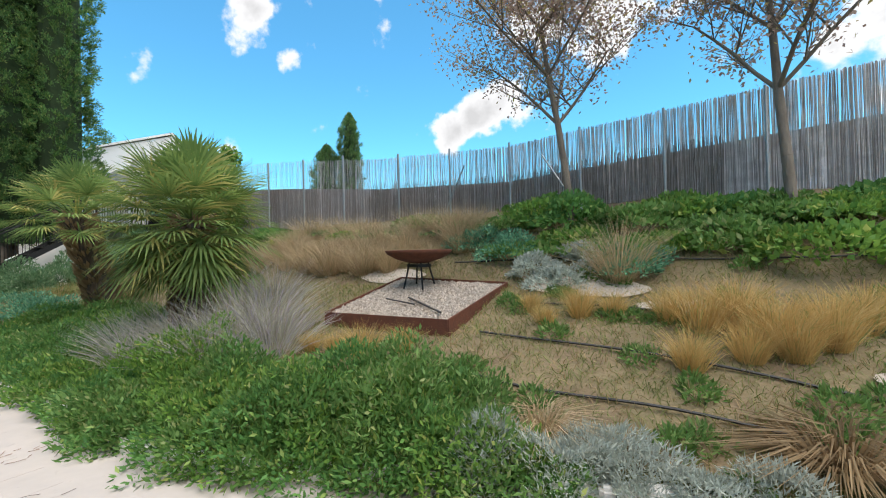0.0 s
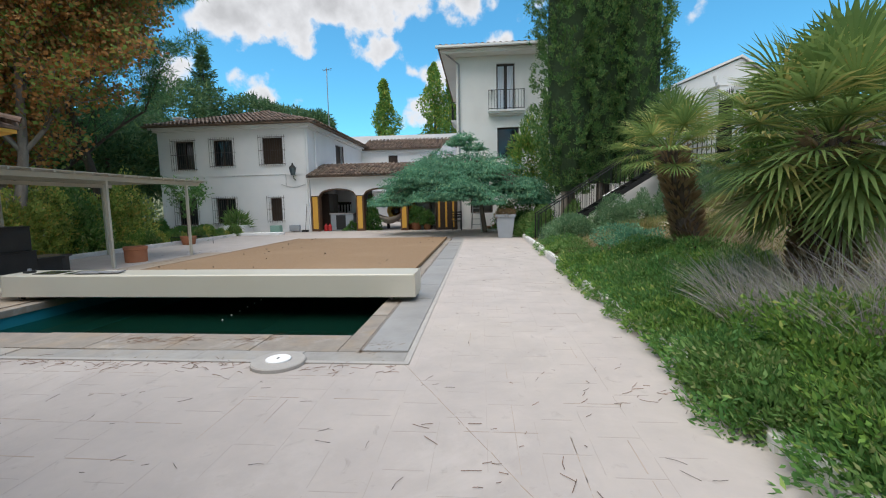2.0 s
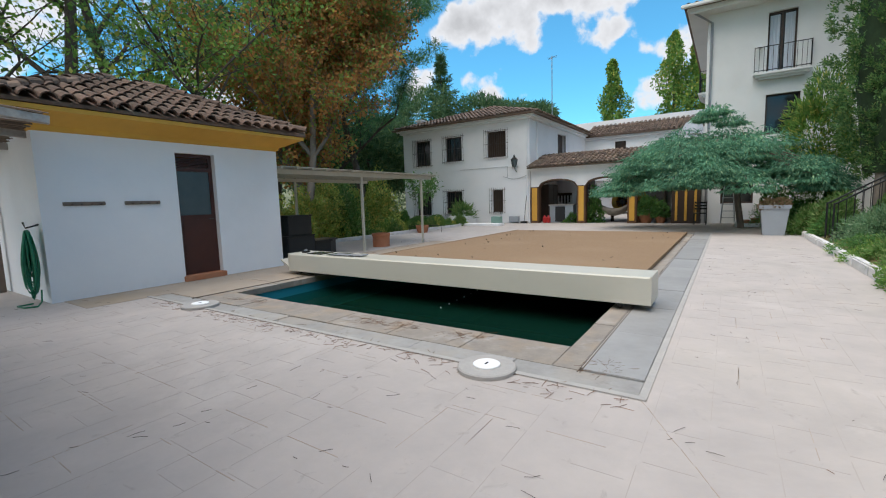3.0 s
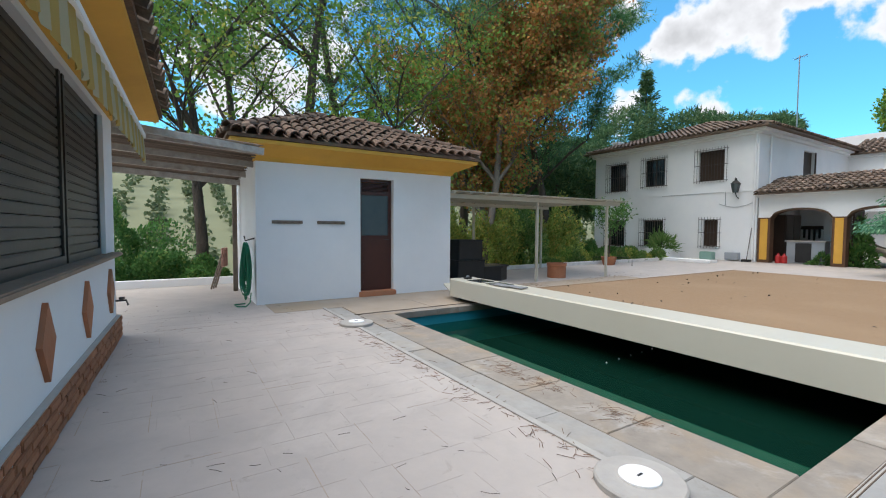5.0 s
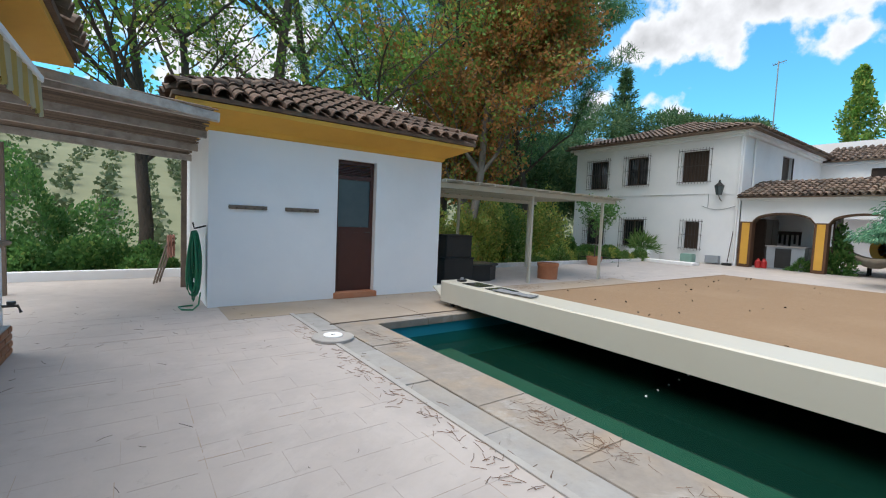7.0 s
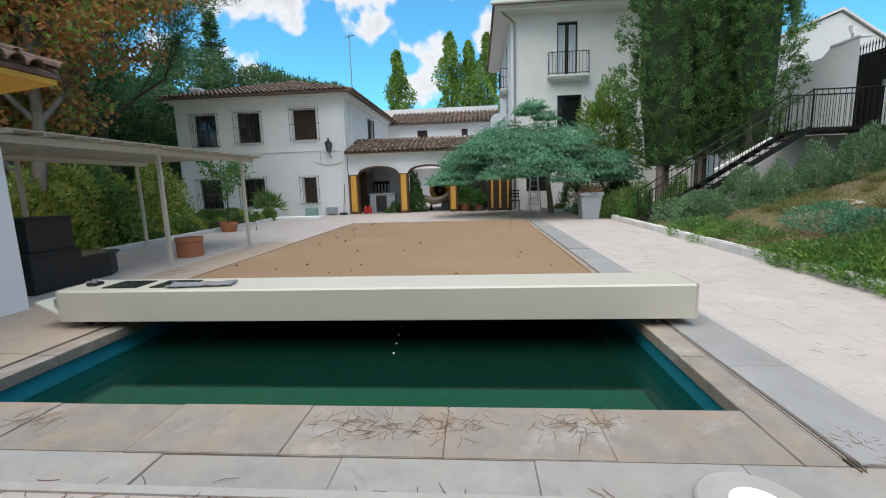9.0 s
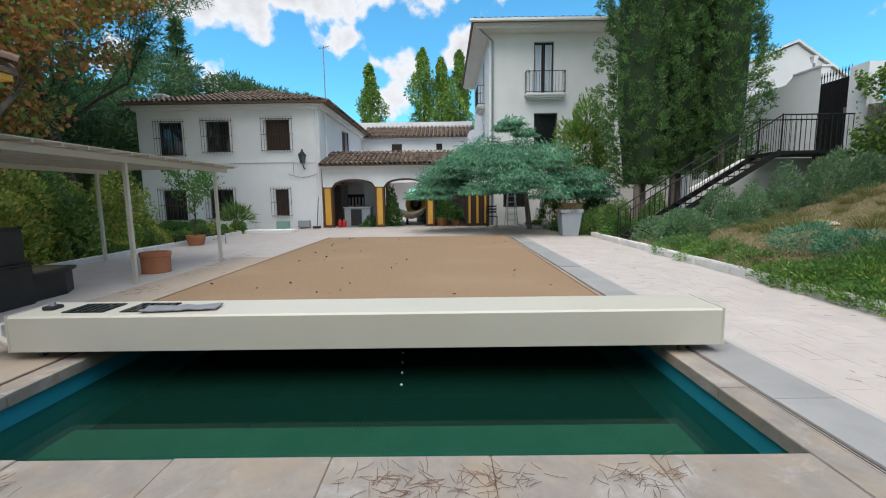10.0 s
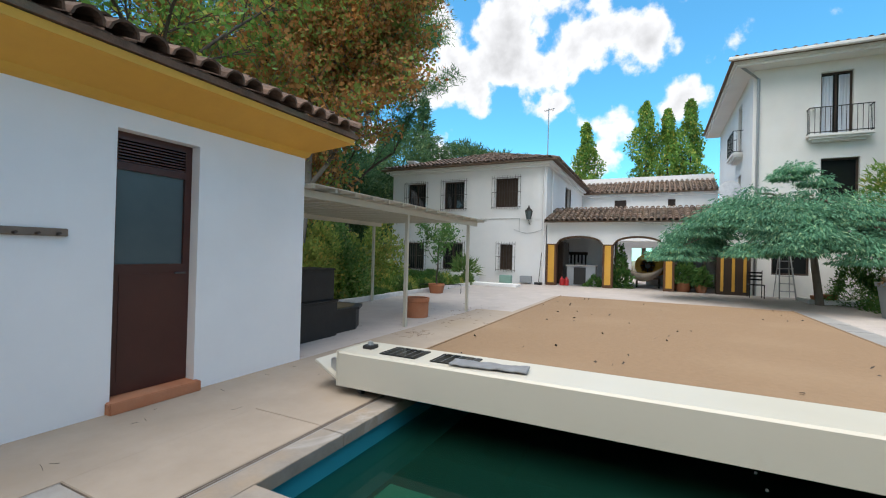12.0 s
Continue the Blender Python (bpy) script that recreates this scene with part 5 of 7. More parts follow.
# ---- tower house ----
TX, TYL, TYR, TE = -22.97, -0.75, 7.6, 8.35
tower = thing("tower_house", (-28, 3, 0), "tall cream-white house with balconies and a wide eave", "house")
TW = [(1.22, 2.10, 5.75, 7.98), (1.25, 2.30, 3.45, 4.95), (-0.1, 1.0, 0.8, 2.0)]
part("wall", wall_with_holes("x", TX - 0.3, TX, TYL, TYR, -0.1, TE, TW), TOWER_WHITE, tower)
TSW = [(-26.2, -25.3, 5.75, 7.9), (-29.0, -28.6, 6.9, 7.5), (-26.1, -25.3, 3.5, 4.9), (-28.9, -28.4, 3.9, 4.6)]
part("wall", wall_with_holes("y", TYL, TYL + 0.3, -32.0, TX - 0.3, -0.1, TE, TSW), TOWER_WHITE, tower)
part("wall", bx(-32.0, TX - 0.3, TYR - 0.3, TYR, -0.1, TE), TOWER_WHITE, tower)
part("wall", bx(-32.3, -32.0, TYL, TYR, -0.1, TE), TOWER_WHITE, tower)
part("eave", bx(-32.9, TX + 0.62, TYL - 0.62, TYR + 0.6, TE, TE + 0.09), TOWER_WHITE, tower)
part("eave_fascia", bx(-33.0, TX + 0.70, TYL - 0.70, TYR + 0.7, TE + 0.09, TE + 0.2), TOWER_WHITE, tower)
TR = (-33.1, TX + 0.8, TYL - 0.8, TYR + 0.8, TE + 0.24, 1.3)
troof, _, _, _ = hip_roof(tower, *TR, 0.06)
part("gutter", bx(TX + 0.80, TX + 0.94, TYL - 0.9, TYR + 0.9, TE + 0.17, TE + 0.29, bevel=0.02), TOWER_WHITE, tower, "pale metal gutter")
for s in slopes(*TR, ("+x",)):
    tile_roof(troof, *s, False, 15, 0.28, 0.42)
for k, (y0, y1, z0, z1) in enumerate(TW):
    w = part("window", wall_with_holes("x", TX - 0.2, TX - 0.14, y0, y1, z0, z1, [(y0 + 0.06, y1 - 0.06, z0 + 0.06, z1 - 0.06)]), WOODDARK, tower, "tall window with curtains" if k == 0 else "dark window")
    part("pane", bx(TX - 0.19, TX - 0.18, y0 + 0.05, y1 - 0.05, z0 + 0.05, z1 - 0.05), GLASS, w)
    if k == 0:
        ym = (y0 + y1) / 2
        part("mullion", bx(TX - 0.19, TX - 0.12, ym - 0.03, ym + 0.03, z0 + 0.06, z1 - 0.06), WOODDARK, w)
        for a in (y0 + 0.06, ym + 0.08):
            bm = bmesh.new()
            prevv = None
            for i in range(13):
                y = a + 0.31 * i / 12
                cur = (bm.verts.new((TX - 0.165 + 0.012 * math.sin(i * 1.9), y, z0 + 0.08)), bm.verts.new((TX - 0.165 + 0.012 * math.sin(i * 1.9), y, z1 - 0.1)))
                if prevv:
                    bm.faces.new((prevv[0], cur[0], cur[1], prevv[1]))
                prevv = cur
            part("curtain", bm, CURTAIN, w, "pale curtain")


def balcony(parent, m, width):
    """A narrow balcony that projects along local +x, at the pose m."""
    bm = bmesh.new()
    for z0, z1, o in ((0, 0.08, 0.38), (-0.08, 0, 0.32), (-0.16, -0.08, 0.22)):
        box(bm, 0, o, -width / 2 - (o - 0.38) * 0 + (0.38 - o), width / 2 - (0.38 - o), z0, z1)
    bm.transform(m)
    b = part("balcony", bm, TOWER_WHITE, parent, "moulded balcony slab with an iron rail")
    bm = bmesh.new()
    w2 = width / 2 - 0.03
    for z in (0.14, 1.0):
        box(bm, 0.33, 0.36, -w2, w2, z - 0.012, z + 0.012)
        for y in (-w2, w2):
            box(bm, 0, 0.36, y - 0.012, y + 0.012, z - 0.012, z + 0.012)
    bm.transform(m)
    part("handrail", bm, BLACKIRON, b, "dark iron railing")
    posts = [(0.345, -w2 + 2 * w2 * k / 12, 0.08) for k in range(13)] + [(x, y, 0.14) for y in (-w2, w2) for x in (0.1, 0.22)]
    for x, y, z in posts:
        bm = bx(x - 0.007, x + 0.007, y - 0.007, y + 0.007, z, 1.0)
        bm.transform(m)
        part("baluster", bm, BLACKIRON, b)


balcony(tower, Matrix.Translation((TX, 1.68, 5.66)), 1.75)
balcony(tower, Matrix.Translation((-25.75, TYL, 5.66)) @ Matrix.Rotation(radians(-90), 4, "Z"), 1.7)
for x0, x1, z0, z1 in TSW:
    w = part("window", bx(x0, x1, TYL + 0.12, TYL + 0.18, z0, z1), WOODDARK, tower)
    part("pane", bx(x0 + 0.07, x1 - 0.07, TYL + 0.112, TYL + 0.119, z0 + 0.07, z1 - 0.07), GLASS, w)
part("downpipe", path_tube(bmesh.new(), [(TX + 0.55, TYL - 0.55, TE + 0.1), (TX + 0.06, TYL + 0.15, TE - 0.35), (TX + 0.06, TYL + 0.15, 0.0)], 0.05, 8), STEEL, tower)
cam_box = thing("security_camera", (TX + 0.2, 0.95, 6.7), "small white security camera on the wall", "camera")
part("body", bx(TX, TX + 0.35, 0.95, 1.05, 6.68, 6.78, bevel=0.01), WHITE, cam_box)
dish = thing("satellite_dish", (-27.5, -1.1, 4.2), "round grey satellite dish on the tower's side", "satellite dish")
part("dish", lathe(bmesh.new(), [(0.4, 0.1), (0.25, 0.03), (0.001, 0.0)], (0, 0, 0), 24), STEEL, dish).matrix_basis = Matrix.Translation((-24.4, -1.25, 4.1)) @ Matrix.Rotation(radians(80), 4, "Y")

# ---- garden wall, gate and iron stairs ----
gw = thing("garden_wall", (-18, 8.2, 0), "tall white garden wall with a stepped top", "wall", kind="structure")
part("wall", prism(bmesh.new(), [(-23, -0.2), (-16.0, -0.2), (-16.0, 4.85), (-17.0, 4.85), (-17.3, 4.65), (-19.2, 4.65), (-23, 5.4)], "y", 8.0, 8.25), WHITE, gw)
part("wall", bx(-14.98, -14.45, 7.9, 8.3, -0.2, 4.55), WHITE, gw)
part("coping_cap", bx(-17.0, -15.97, 7.97, 8.28, 4.85, 4.9), WHITE, gw)
part("wall", bx(-16.0, -14.98, 8.0, 8.25, -0.2, 2.36), WHITE, gw)
part("retaining_wall", prism(bmesh.new(), [(4.5, -0.2), (7.99, -0.2), (7.99, 2.3), (6.0, 2.3), (4.5, 1.45)], "x", -16.2, -15.98), TOWER_WHITE, gw, "cream rendered retaining wall")
lamp2 = thing("post_lantern", (-16.4, 8.1, 4.9), "small white lantern on the garden wall", "lantern")
part("post", tb((-16.4, 8.1, 4.9), (-16.4, 8.1, 5.05), 0.03, seg=8), STEEL, lamp2)
part("glass", lathe(bmesh.new(), [(0.06, 5.05), (0.1, 5.22), (0.11, 5.24), (0.001, 5.27)], (-16.4, 8.1, 0), 8), WHITE, lamp2)
gate = thing("iron_gate", (-15.5, 7.98, 2.4), "tall black iron gate with spear points", "gate")
part("sheet", bx(-15.98, -15.0, 8.0, 8.02, 2.42, 4.35), BLACKIRON, gate)
for k in range(11):
    x = -15.95 + 0.092 * k
    part("bar", tb((x, 7.99, 2.4), (x, 7.99, 4.5), 0.011, seg=6), BLACKIRON, gate)
    part("spear", tb((x, 7.99, 4.5), (x, 7.99, 4.66), 0.022, 0.001, 6), BLACKIRON, gate)
part("lock", bx(-15.12, -15.02, 7.94, 7.99, 3.4, 3.55), STEEL, gate)
bh = thing("neighbour_house", (-24, 13, 0), "plain white gabled building behind the wall", "house")
part("wall", prism(bmesh.new(), [(8.9, -0.2), (15.5, -0.2), (15.5, 5.0), (11.9, 7.4), (8.9, 6.2)], "x", -26, -22), WHITE, bh)
part("roof", prism(bmesh.new(), [(8.7, 6.17), (11.9, 7.46), (15.7, 4.95), (15.7, 5.03), (11.9, 7.56), (8.7, 6.27)], "x", -26.2, -21.9), TOWER_WHITE, bh)

stair = thing("iron_stair", (-15.1, 4, 0), "straight black iron stair with a landing and railings", "stairs")
SXA, SXB = -15.55, -14.72
NS, Y0s, Y1s, ZT = 13, 2.2, 6.05, 2.40
for x in (SXA, SXB):
    v0, v1 = Vector((x, Y0s, 0.0)), Vector((x, Y1s, ZT - 0.02))
    bm = bmesh.new()
    m = Matrix.Translation((v0 + v1) / 2) @ (v1 - v0).to_track_quat("Y", "Z").to_matrix().to_4x4()
    bmesh.ops.create_cube(bm, size=1, matrix=m @ Matrix.Diagonal((0.03, (v1 - v0).length, 0.14, 1)))
    part("stringer", bm, BLACKIRON, stair)
    bm = bmesh.new()
    tube(bm, (x, Y0s, 0.92), (x, Y1s, ZT + 0.92), 0.018, seg=6)
    tube(bm, (x, Y1s, ZT + 0.92), (x, 7.95, ZT + 0.92), 0.018, seg=6) if x == SXB or True else None
    tube(bm, (x, Y0s, 0.0), (x, Y0s, 0.95), 0.02, seg=6)
    tube(bm, (x, Y1s, ZT - 0.1), (x, Y1s, ZT + 0.95), 0.02, seg=6)
    part("handrail", bm, BLACKIRON, stair)
    for k in range(28):
        y = Y0s + (Y1s - Y0s) * (k + 0.5) / 28
        zb = ZT * (k + 0.5) / 28
        part("baluster", tb((x, y, zb), (x, y, zb + 0.92), 0.008, seg=5), BLACKIRON, stair)
    for k in range(14):
        y = Y1s + (7.95 - Y1s) * (k + 0.5) / 14
        part("baluster", tb((x, y, ZT), (x, y, ZT + 0.92), 0.008, seg=5), BLACKIRON, stair)
for k in range(NS):
    y = Y0s + (Y1s - Y0s) * (k + 0.6) / NS
    part("tread", bx(SXA, SXB, y - 0.13, y + 0.13, ZT * (k + 1) / (NS + 0.5) - 0.025, ZT * (k + 1) / (NS + 0.5)), BLACKIRON, stair)
part("landing", bx(SXA - 0.45, SXB + 0.02, Y1s, 7.98, ZT - 0.08, ZT, bevel=0.005), BLACKIRON, stair)
for x in (SXA, SXB):
    part("landing_leg", bx(x - 0.03, x + 0.03, 7.6, 7.66, 0.9, ZT - 0.08), BLACKIRON, stair)

pl = thing("tall_planter", (-17.35, 1.3, 0), "tall tapered grey planter with dry reddish plants", "planter")
bm = bmesh.new()
c = (-17.35, 1.30)
prof = [(0, 0.25), (0.76, 0.33), (0.76, 0.36), (0.86, 0.37), (0.86, 0.31), (0.82, 0.30)]
rings = [[bm.verts.new((c[0] + sx * h, c[1] + sy * h, z)) for sx, sy in ((-1, -1), (1, -1), (1, 1), (-1, 1))] for z, h in prof]
for a, b in zip(rings, rings[1:]):
    for i in range(4):
        bm.faces.new((a[i], a[(i + 1) % 4], b[(i + 1) % 4], b[i]))
bm.faces.new(rings[-1])
part("body", bm, GREYPLANTER, pl)

# kerbs of the beds
kerb = thing("garden_kerb", (-7, 1.95, 0), "rough white painted stone kerb along the garden", "kerb", kind="structure")
x = -17.0
kr = random.Random(3)
while x < 1.5:
    ln = kr.uniform(0.28, 0.5) if x > -4.5 else kr.uniform(0.9, 1.6)
    y = kerb_y(x + ln / 2) + kr.uniform(-.015, .015)
    bm = bx(x, x + ln - 0.006, y - 0.06, y + 0.07, -0.05, 0.10 + kr.uniform(-.015, .02) if x > -4.5 else 0.145 + kr.uniform(-.004, .006), bevel=0.02)
    for v in bm.verts:
        v.co += Vector((0, 0.012 * noise.noise(v.co * 9), 0.012 * noise.noise(v.co * 7 + Vector((5, 0, 0)))))
    if x > -3.3:
        turn = math.atan2(kerb_y(x + ln) - kerb_y(x), ln)
        bmesh.ops.rotate(bm, cent=(x + ln / 2, y, 0), matrix=Matrix.Rotation(turn, 3, "Z"), verts=bm.verts)
    part("kerb_stone", bm, KERB, kerb)
    x += ln
bed = thing("hedge_kerb", (-15, -10.6, 0), "low pale concrete kerb before the hedge bed", "kerb", kind="structure")
for x0, x1, y in ((-13.6, -7.4, -10.55), (-19.6, -13.6, -10.6)):
    part("kerb_run", bx(x0, x1 - 0.005, y - 0.06, y + 0.06, -0.05, 0.12, bevel=0.015), KERB, bed)
part("white_step", bx(-20.6, -20.0, -11.9, -8.75, 0.0, 0.11, bevel=0.01), WHITE, bed)
wplant = thing("white_planter_box", (-21.8, -11.7, 0), "white masonry planter against the house wall", "planter")
part("body", bx(-22.3, -21.2, -12.3, -11.2, 0, 0.42, bevel=0.015), WHITE, wplant)
cool = thing("cool_box", (-21.9, -9.9, 0), "pale green plastic tub by the house wall", "tub")
part("body", bx(-22.2, -21.85, -10.1, -9.6, 0, 0.36, bevel=0.02), mat("pale green plastic", (0.25, 0.42, 0.36), (0.22, 0.37, 0.32), 3, 0.5, 0.0), cool)
acbox = thing("vent_box", (-22.3, -9.1, 0), "grey metal vent box on the step", "vent box")
part("body", bx(-22.55, -22.3, -9.3, -8.8, 0.05, 0.35, bevel=0.01), GREYPLANTER, acbox)
flower_pot(-15.85, -10.15, 0.27, 0.30, "terracotta pot with a small leafy tree")
bench = thing("low_rail", (-15.6, -9.8, 0), "low dark iron rail beside the potted tree", "rail")
part("bar", path_tube(bmesh.new(), [(-15.5, -10.55, 0), (-15.5, -10.55, 0.28), (-16.2, -9.45, 0.28), (-16.2, -9.45, 0)], 0.012), BLACKIRON, bench)
for x, y, r, h in ((-23.0, -2.9, 0.3, 0.4), (-22.9, -2.3, 0.22, 0.3), (-23.3, -3.3, 0.2, 0.28), (-21.3, 1.1, 0.2, 0.28), (-21.0, 0.7, 0.17, 0.24)):
    flower_pot(x, y, r, h, "terracotta flower pot with green plants by the arcade")
tagged(part("bed_border", bx(-22.0, -20.6, 0.4, 2.2, 0, 0.12, bevel=0.01), WHITE), "white raised border under the cedar", "border", kind="structure")

# ---- plants ----
R = np.random.RandomState(11)


def unit(a):
    return a / np.maximum(np.linalg.norm(a, axis=1, keepdims=True), 1e-6)


def leaf_mesh(name, P, D, L, W, material):
    """Leaves as pointed quads at P, along D, of length L and width W."""
    n_ = len(P)
    D = unit(D)
    S = unit(np.cross(D, R.normal(size=(n_, 3))))
    L, W = np.broadcast_to(L, (n_,))[:, None], np.broadcast_to(W, (n_,))[:, None]
    bend = np.cross(D, S) * L * R.uniform(-0.12, 0.12, (n_, 1))
    V = np.stack([P, P + D * L * 0.45 + S * W / 2 + bend, P + D * L, P + D * L * 0.45 - S * W / 2 + bend], 1).reshape(-1, 3)
    me = bpy.data.meshes.new(name)
    me.vertices.add(4 * n_)
    me.vertices.foreach_set("co", V.astype(np.float32).ravel())
    me.loops.add(4 * n_)
    me.loops.foreach_set("vertex_index", np.arange(4 * n_, dtype=np.int32))
    me.polygons.add(n_)
    me.polygons.foreach_set("loop_start", np.arange(0, 4 * n_, 4, dtype=np.int32))
    me.update(calc_edges=True)
    me.materials.append(material)
    return me


def blade_mesh(name, P, D, L, W, material, droop=0.3):
    """Grass blades: two-piece tapered strips that lean over."""
    n_ = len(P)
    D = unit(D)
    S = unit(np.cross(D, R.normal(size=(n_, 3))))
    L, W = np.broadcast_to(L, (n_,))[:, None], np.broadcast_to(W, (n_,))[:, None]
    out = D.copy()
    out[:, 2] = 0
    M = P + D * L * 0.55
    T = P + D * L + out * L * droop - np.array([0, 0, 1]) * L * droop * 0.35
    V = np.stack([P - S * W / 2, P + S * W / 2, M + S * W * 0.4, M - S * W * 0.4, T], 1).reshape(-1, 3)
    base = np.arange(n_) * 5
    F = np.empty((n_, 7), np.int32)
    for k, o in enumerate((0, 1, 2, 3, 3, 2, 4)):
        F[:, k] = base + o
    me = bpy.data.meshes.new(name)
    me.vertices.add(5 * n_)
    me.vertices.foreach_set("co", V.astype(np.float32).ravel())
    me.loops.add(7 * n_)
    me.loops.foreach_set("vertex_index", F.ravel())
    me.polygons.add(2 * n_)
    st = np.empty((n_, 2), np.int32)
    st[:, 0], st[:, 1] = np.arange(n_) * 7, np.arange(n_) * 7 + 4
    me.polygons.foreach_set("loop_start", st.ravel())
    me.update(calc_edges=True)
    me.materials.append(material)
    return me


def ball(n_):
    return unit(R.normal(size=(n_, 3)))


def lumps(D, seed, f=2.2):
    """An uneven factor near 1 for directions D."""
    o = np.zeros(len(D))
    rs = np.random.RandomState(seed)
    for k in range(7):
        w = rs.normal(size=3) * f
        o += np.sin(D @ w + rs.uniform(0, 6.3))
    return 1 + 0.12 * o


def branch_tree(seed, height, trunk_r, levels=3, spread=0.6, first=0.35, kids=4, up=0.5, lean=(0, 0), wig=0.12):
    """Limbs of a tree at the origin: the tube list and the twig ends."""
    r = random.Random(seed)
    tubes, tips = [], []

    def grow(p, d, ln, rad, lev):
        q = p
        n_ = 4
        for i in range(n_):
            d2 = (d + Vector((r.uniform(-1, 1), r.uniform(-1, 1), r.uniform(-.4, .6))) * wig).normalized()
            nxt = q + d2 * ln / n_
            ra, rb = rad * (1 - 0.5 * i / n_), rad * (1 - 0.5 * (i + 1) / n_)
            tubes.append((q.copy(), nxt.copy(), ra, rb, 8 if lev == 0 else 5 if lev == 1 else 3))
            q, d = nxt, d2
            if lev >= levels - 1:
                tips.append(q.copy())
            if lev < levels and (lev > 0 or (i + 1) / n_ >= first):
                m = kids if lev == 0 else max(2, kids - 1)
                for _ in range(m if i == n_ - 1 else max(1, m - 2)):
                    a = r.uniform(0, 6.283)
                    side = Vector((math.cos(a), math.sin(a), r.uniform(-0.1, 0.4) + up * 0.5))
                    grow(q.copy(), (d * (1 - spread) + side * spread).normalized(), ln * r.uniform(0.42, 0.62), rb * 0.6, lev + 1)
        tips.append(q.copy())

    grow(Vector((0, 0, -0.1)), Vector((lean[0], lean[1], 1)).normalized(), height, trunk_r, 0)
    return tubes, tips


def tubes_mesh(name, tubes, material):
    V, F = [], []
    for p, q, a, b, s in tubes:
        d = (q - p).normalized()
        e = d.orthogonal().normalized()
        g = d.cross(e)
        k = len(V)
        for c, rad in ((p, a), (q, b)):
            for i in range(s):
                t = 6.28318 * i / s
                V.append(c + (e * math.cos(t) + g * math.sin(t)) * rad)
        for i in range(s):
            F.append((k + i, k + (i + 1) % s, k + s + (i + 1) % s, k + s + i))
    me = raw(name, V, F)
    me.shade_smooth()
    me.materials.append(material)
    return me


def tree(name, loc, label, tubes, crown_me, bark, category="tree", group="", scale=1.0, turn=0.0):
    t = thing(name, (0, 0, 0), label, category, group)
    for n_, me in (("trunk", tubes_mesh("trunk", tubes, bark)), ("crown", crown_me)):
        o = new(n_, me)
        o.parent = t
    t.matrix_basis = Matrix.LocRotScale(loc, Euler((0, 0, turn)), (scale,) * 3)
    return t


def clumps(tips, per, spread, size, width, material, name="crown", droop=0.0, flat=1.0):
    C = np.array([tuple(p) for p in tips])
    P = np.repeat(C, per, 0) + R.normal(size=(len(C) * per, 3)) * np.array([spread, spread, spread * flat])
    D = R.normal(size=P.shape)
    D[:, 2] -= droop
    return leaf_mesh(name, P, D, R.uniform(0.6, 1.2, len(P)) * size, R.uniform(0.6, 1.2, len(P)) * width, material)


# tall cypress group beside the stairs
def cypress(loc, r, h, seed, n_, label, group, z0=0.9, size=0.17):
    t = thing("cypress", loc, label, "cypress tree", group)
    part("trunk", tubes_mesh("trunk", [(Vector((a, b, -0.1)) + Vector(loc), Vector((a * 1.3, b * 1.3, h * 0.5)) + Vector(loc), 0.13, 0.05, 8) for a, b in ((0, 0), (0.25, -0.15), (-0.2, 0.2))], PALEBARK), None, t)
    m = n_ // 26
    u = R.uniform(0, 1, m) ** 0.9
    a = R.uniform(0, 2 * np.pi, m)
    prof = np.clip(np.minimum(1, 0.62 + 2.4 * u) * (1 - u ** 9), 0.03, 1)
    D = np.stack([np.cos(a), np.sin(a), (u - 0.5) * h / r * 0.22], 1)
    rad = r * prof * lumps(D, seed, 1.6) ** 0.4 * np.maximum(0.84, lumps(D * 1.6, seed + 1, 6.0) ** 0.9) * R.uniform(0.90, 1.06, m)
    C = np.stack([np.cos(a) * rad, np.sin(a) * rad, z0 + u * (h - z0)], 1) + np.array(loc)
    out = np.stack([np.cos(a), np.sin(a), np.full(m, 0.9)], 1)
    q = R.uniform(0, 1, (m, 34, 1))
    spray = unit((out[:, None, :] + R.normal(size=(m, 34, 3)) * 0.42).reshape(-1, 3)).reshape(m, 34, 3)
    P = (C[:, None, :] - out[:, None, :] * 0.08 + spray * q * size * 1.25).reshape(-1, 3)
    D = (spray + R.normal(size=(m, 34, 3)) * 0.35).reshape(-1, 3)
    k = len(P)
    part("crown", leaf_mesh("crown", P, D, R.uniform(0.6, 1.3, k) * size * 0.52, R.uniform(0.24, 0.42, k) * size * 0.52, L_CYPRESS), None, t)
    # dark hull added inside the crown: blocks light, paints shade between sprays
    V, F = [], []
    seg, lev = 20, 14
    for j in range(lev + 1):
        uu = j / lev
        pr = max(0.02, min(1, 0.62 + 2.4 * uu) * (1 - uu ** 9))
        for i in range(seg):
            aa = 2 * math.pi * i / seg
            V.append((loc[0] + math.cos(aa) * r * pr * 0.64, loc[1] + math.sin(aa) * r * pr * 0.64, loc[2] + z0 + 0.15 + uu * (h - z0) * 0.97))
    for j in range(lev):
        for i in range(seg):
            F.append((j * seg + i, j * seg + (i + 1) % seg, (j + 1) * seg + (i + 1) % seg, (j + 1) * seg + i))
    part("inner_foliage", raw("inner_foliage", V, F), mat("dark core for crown shade", (0.02, 0.04, 0.016), (0.035, 0.065, 0.025), 6, 1.0, 0.5) if "dark core for crown shade" not in bpy.data.materials else bpy.data.materials["dark core for crown shade"], t)
    return t


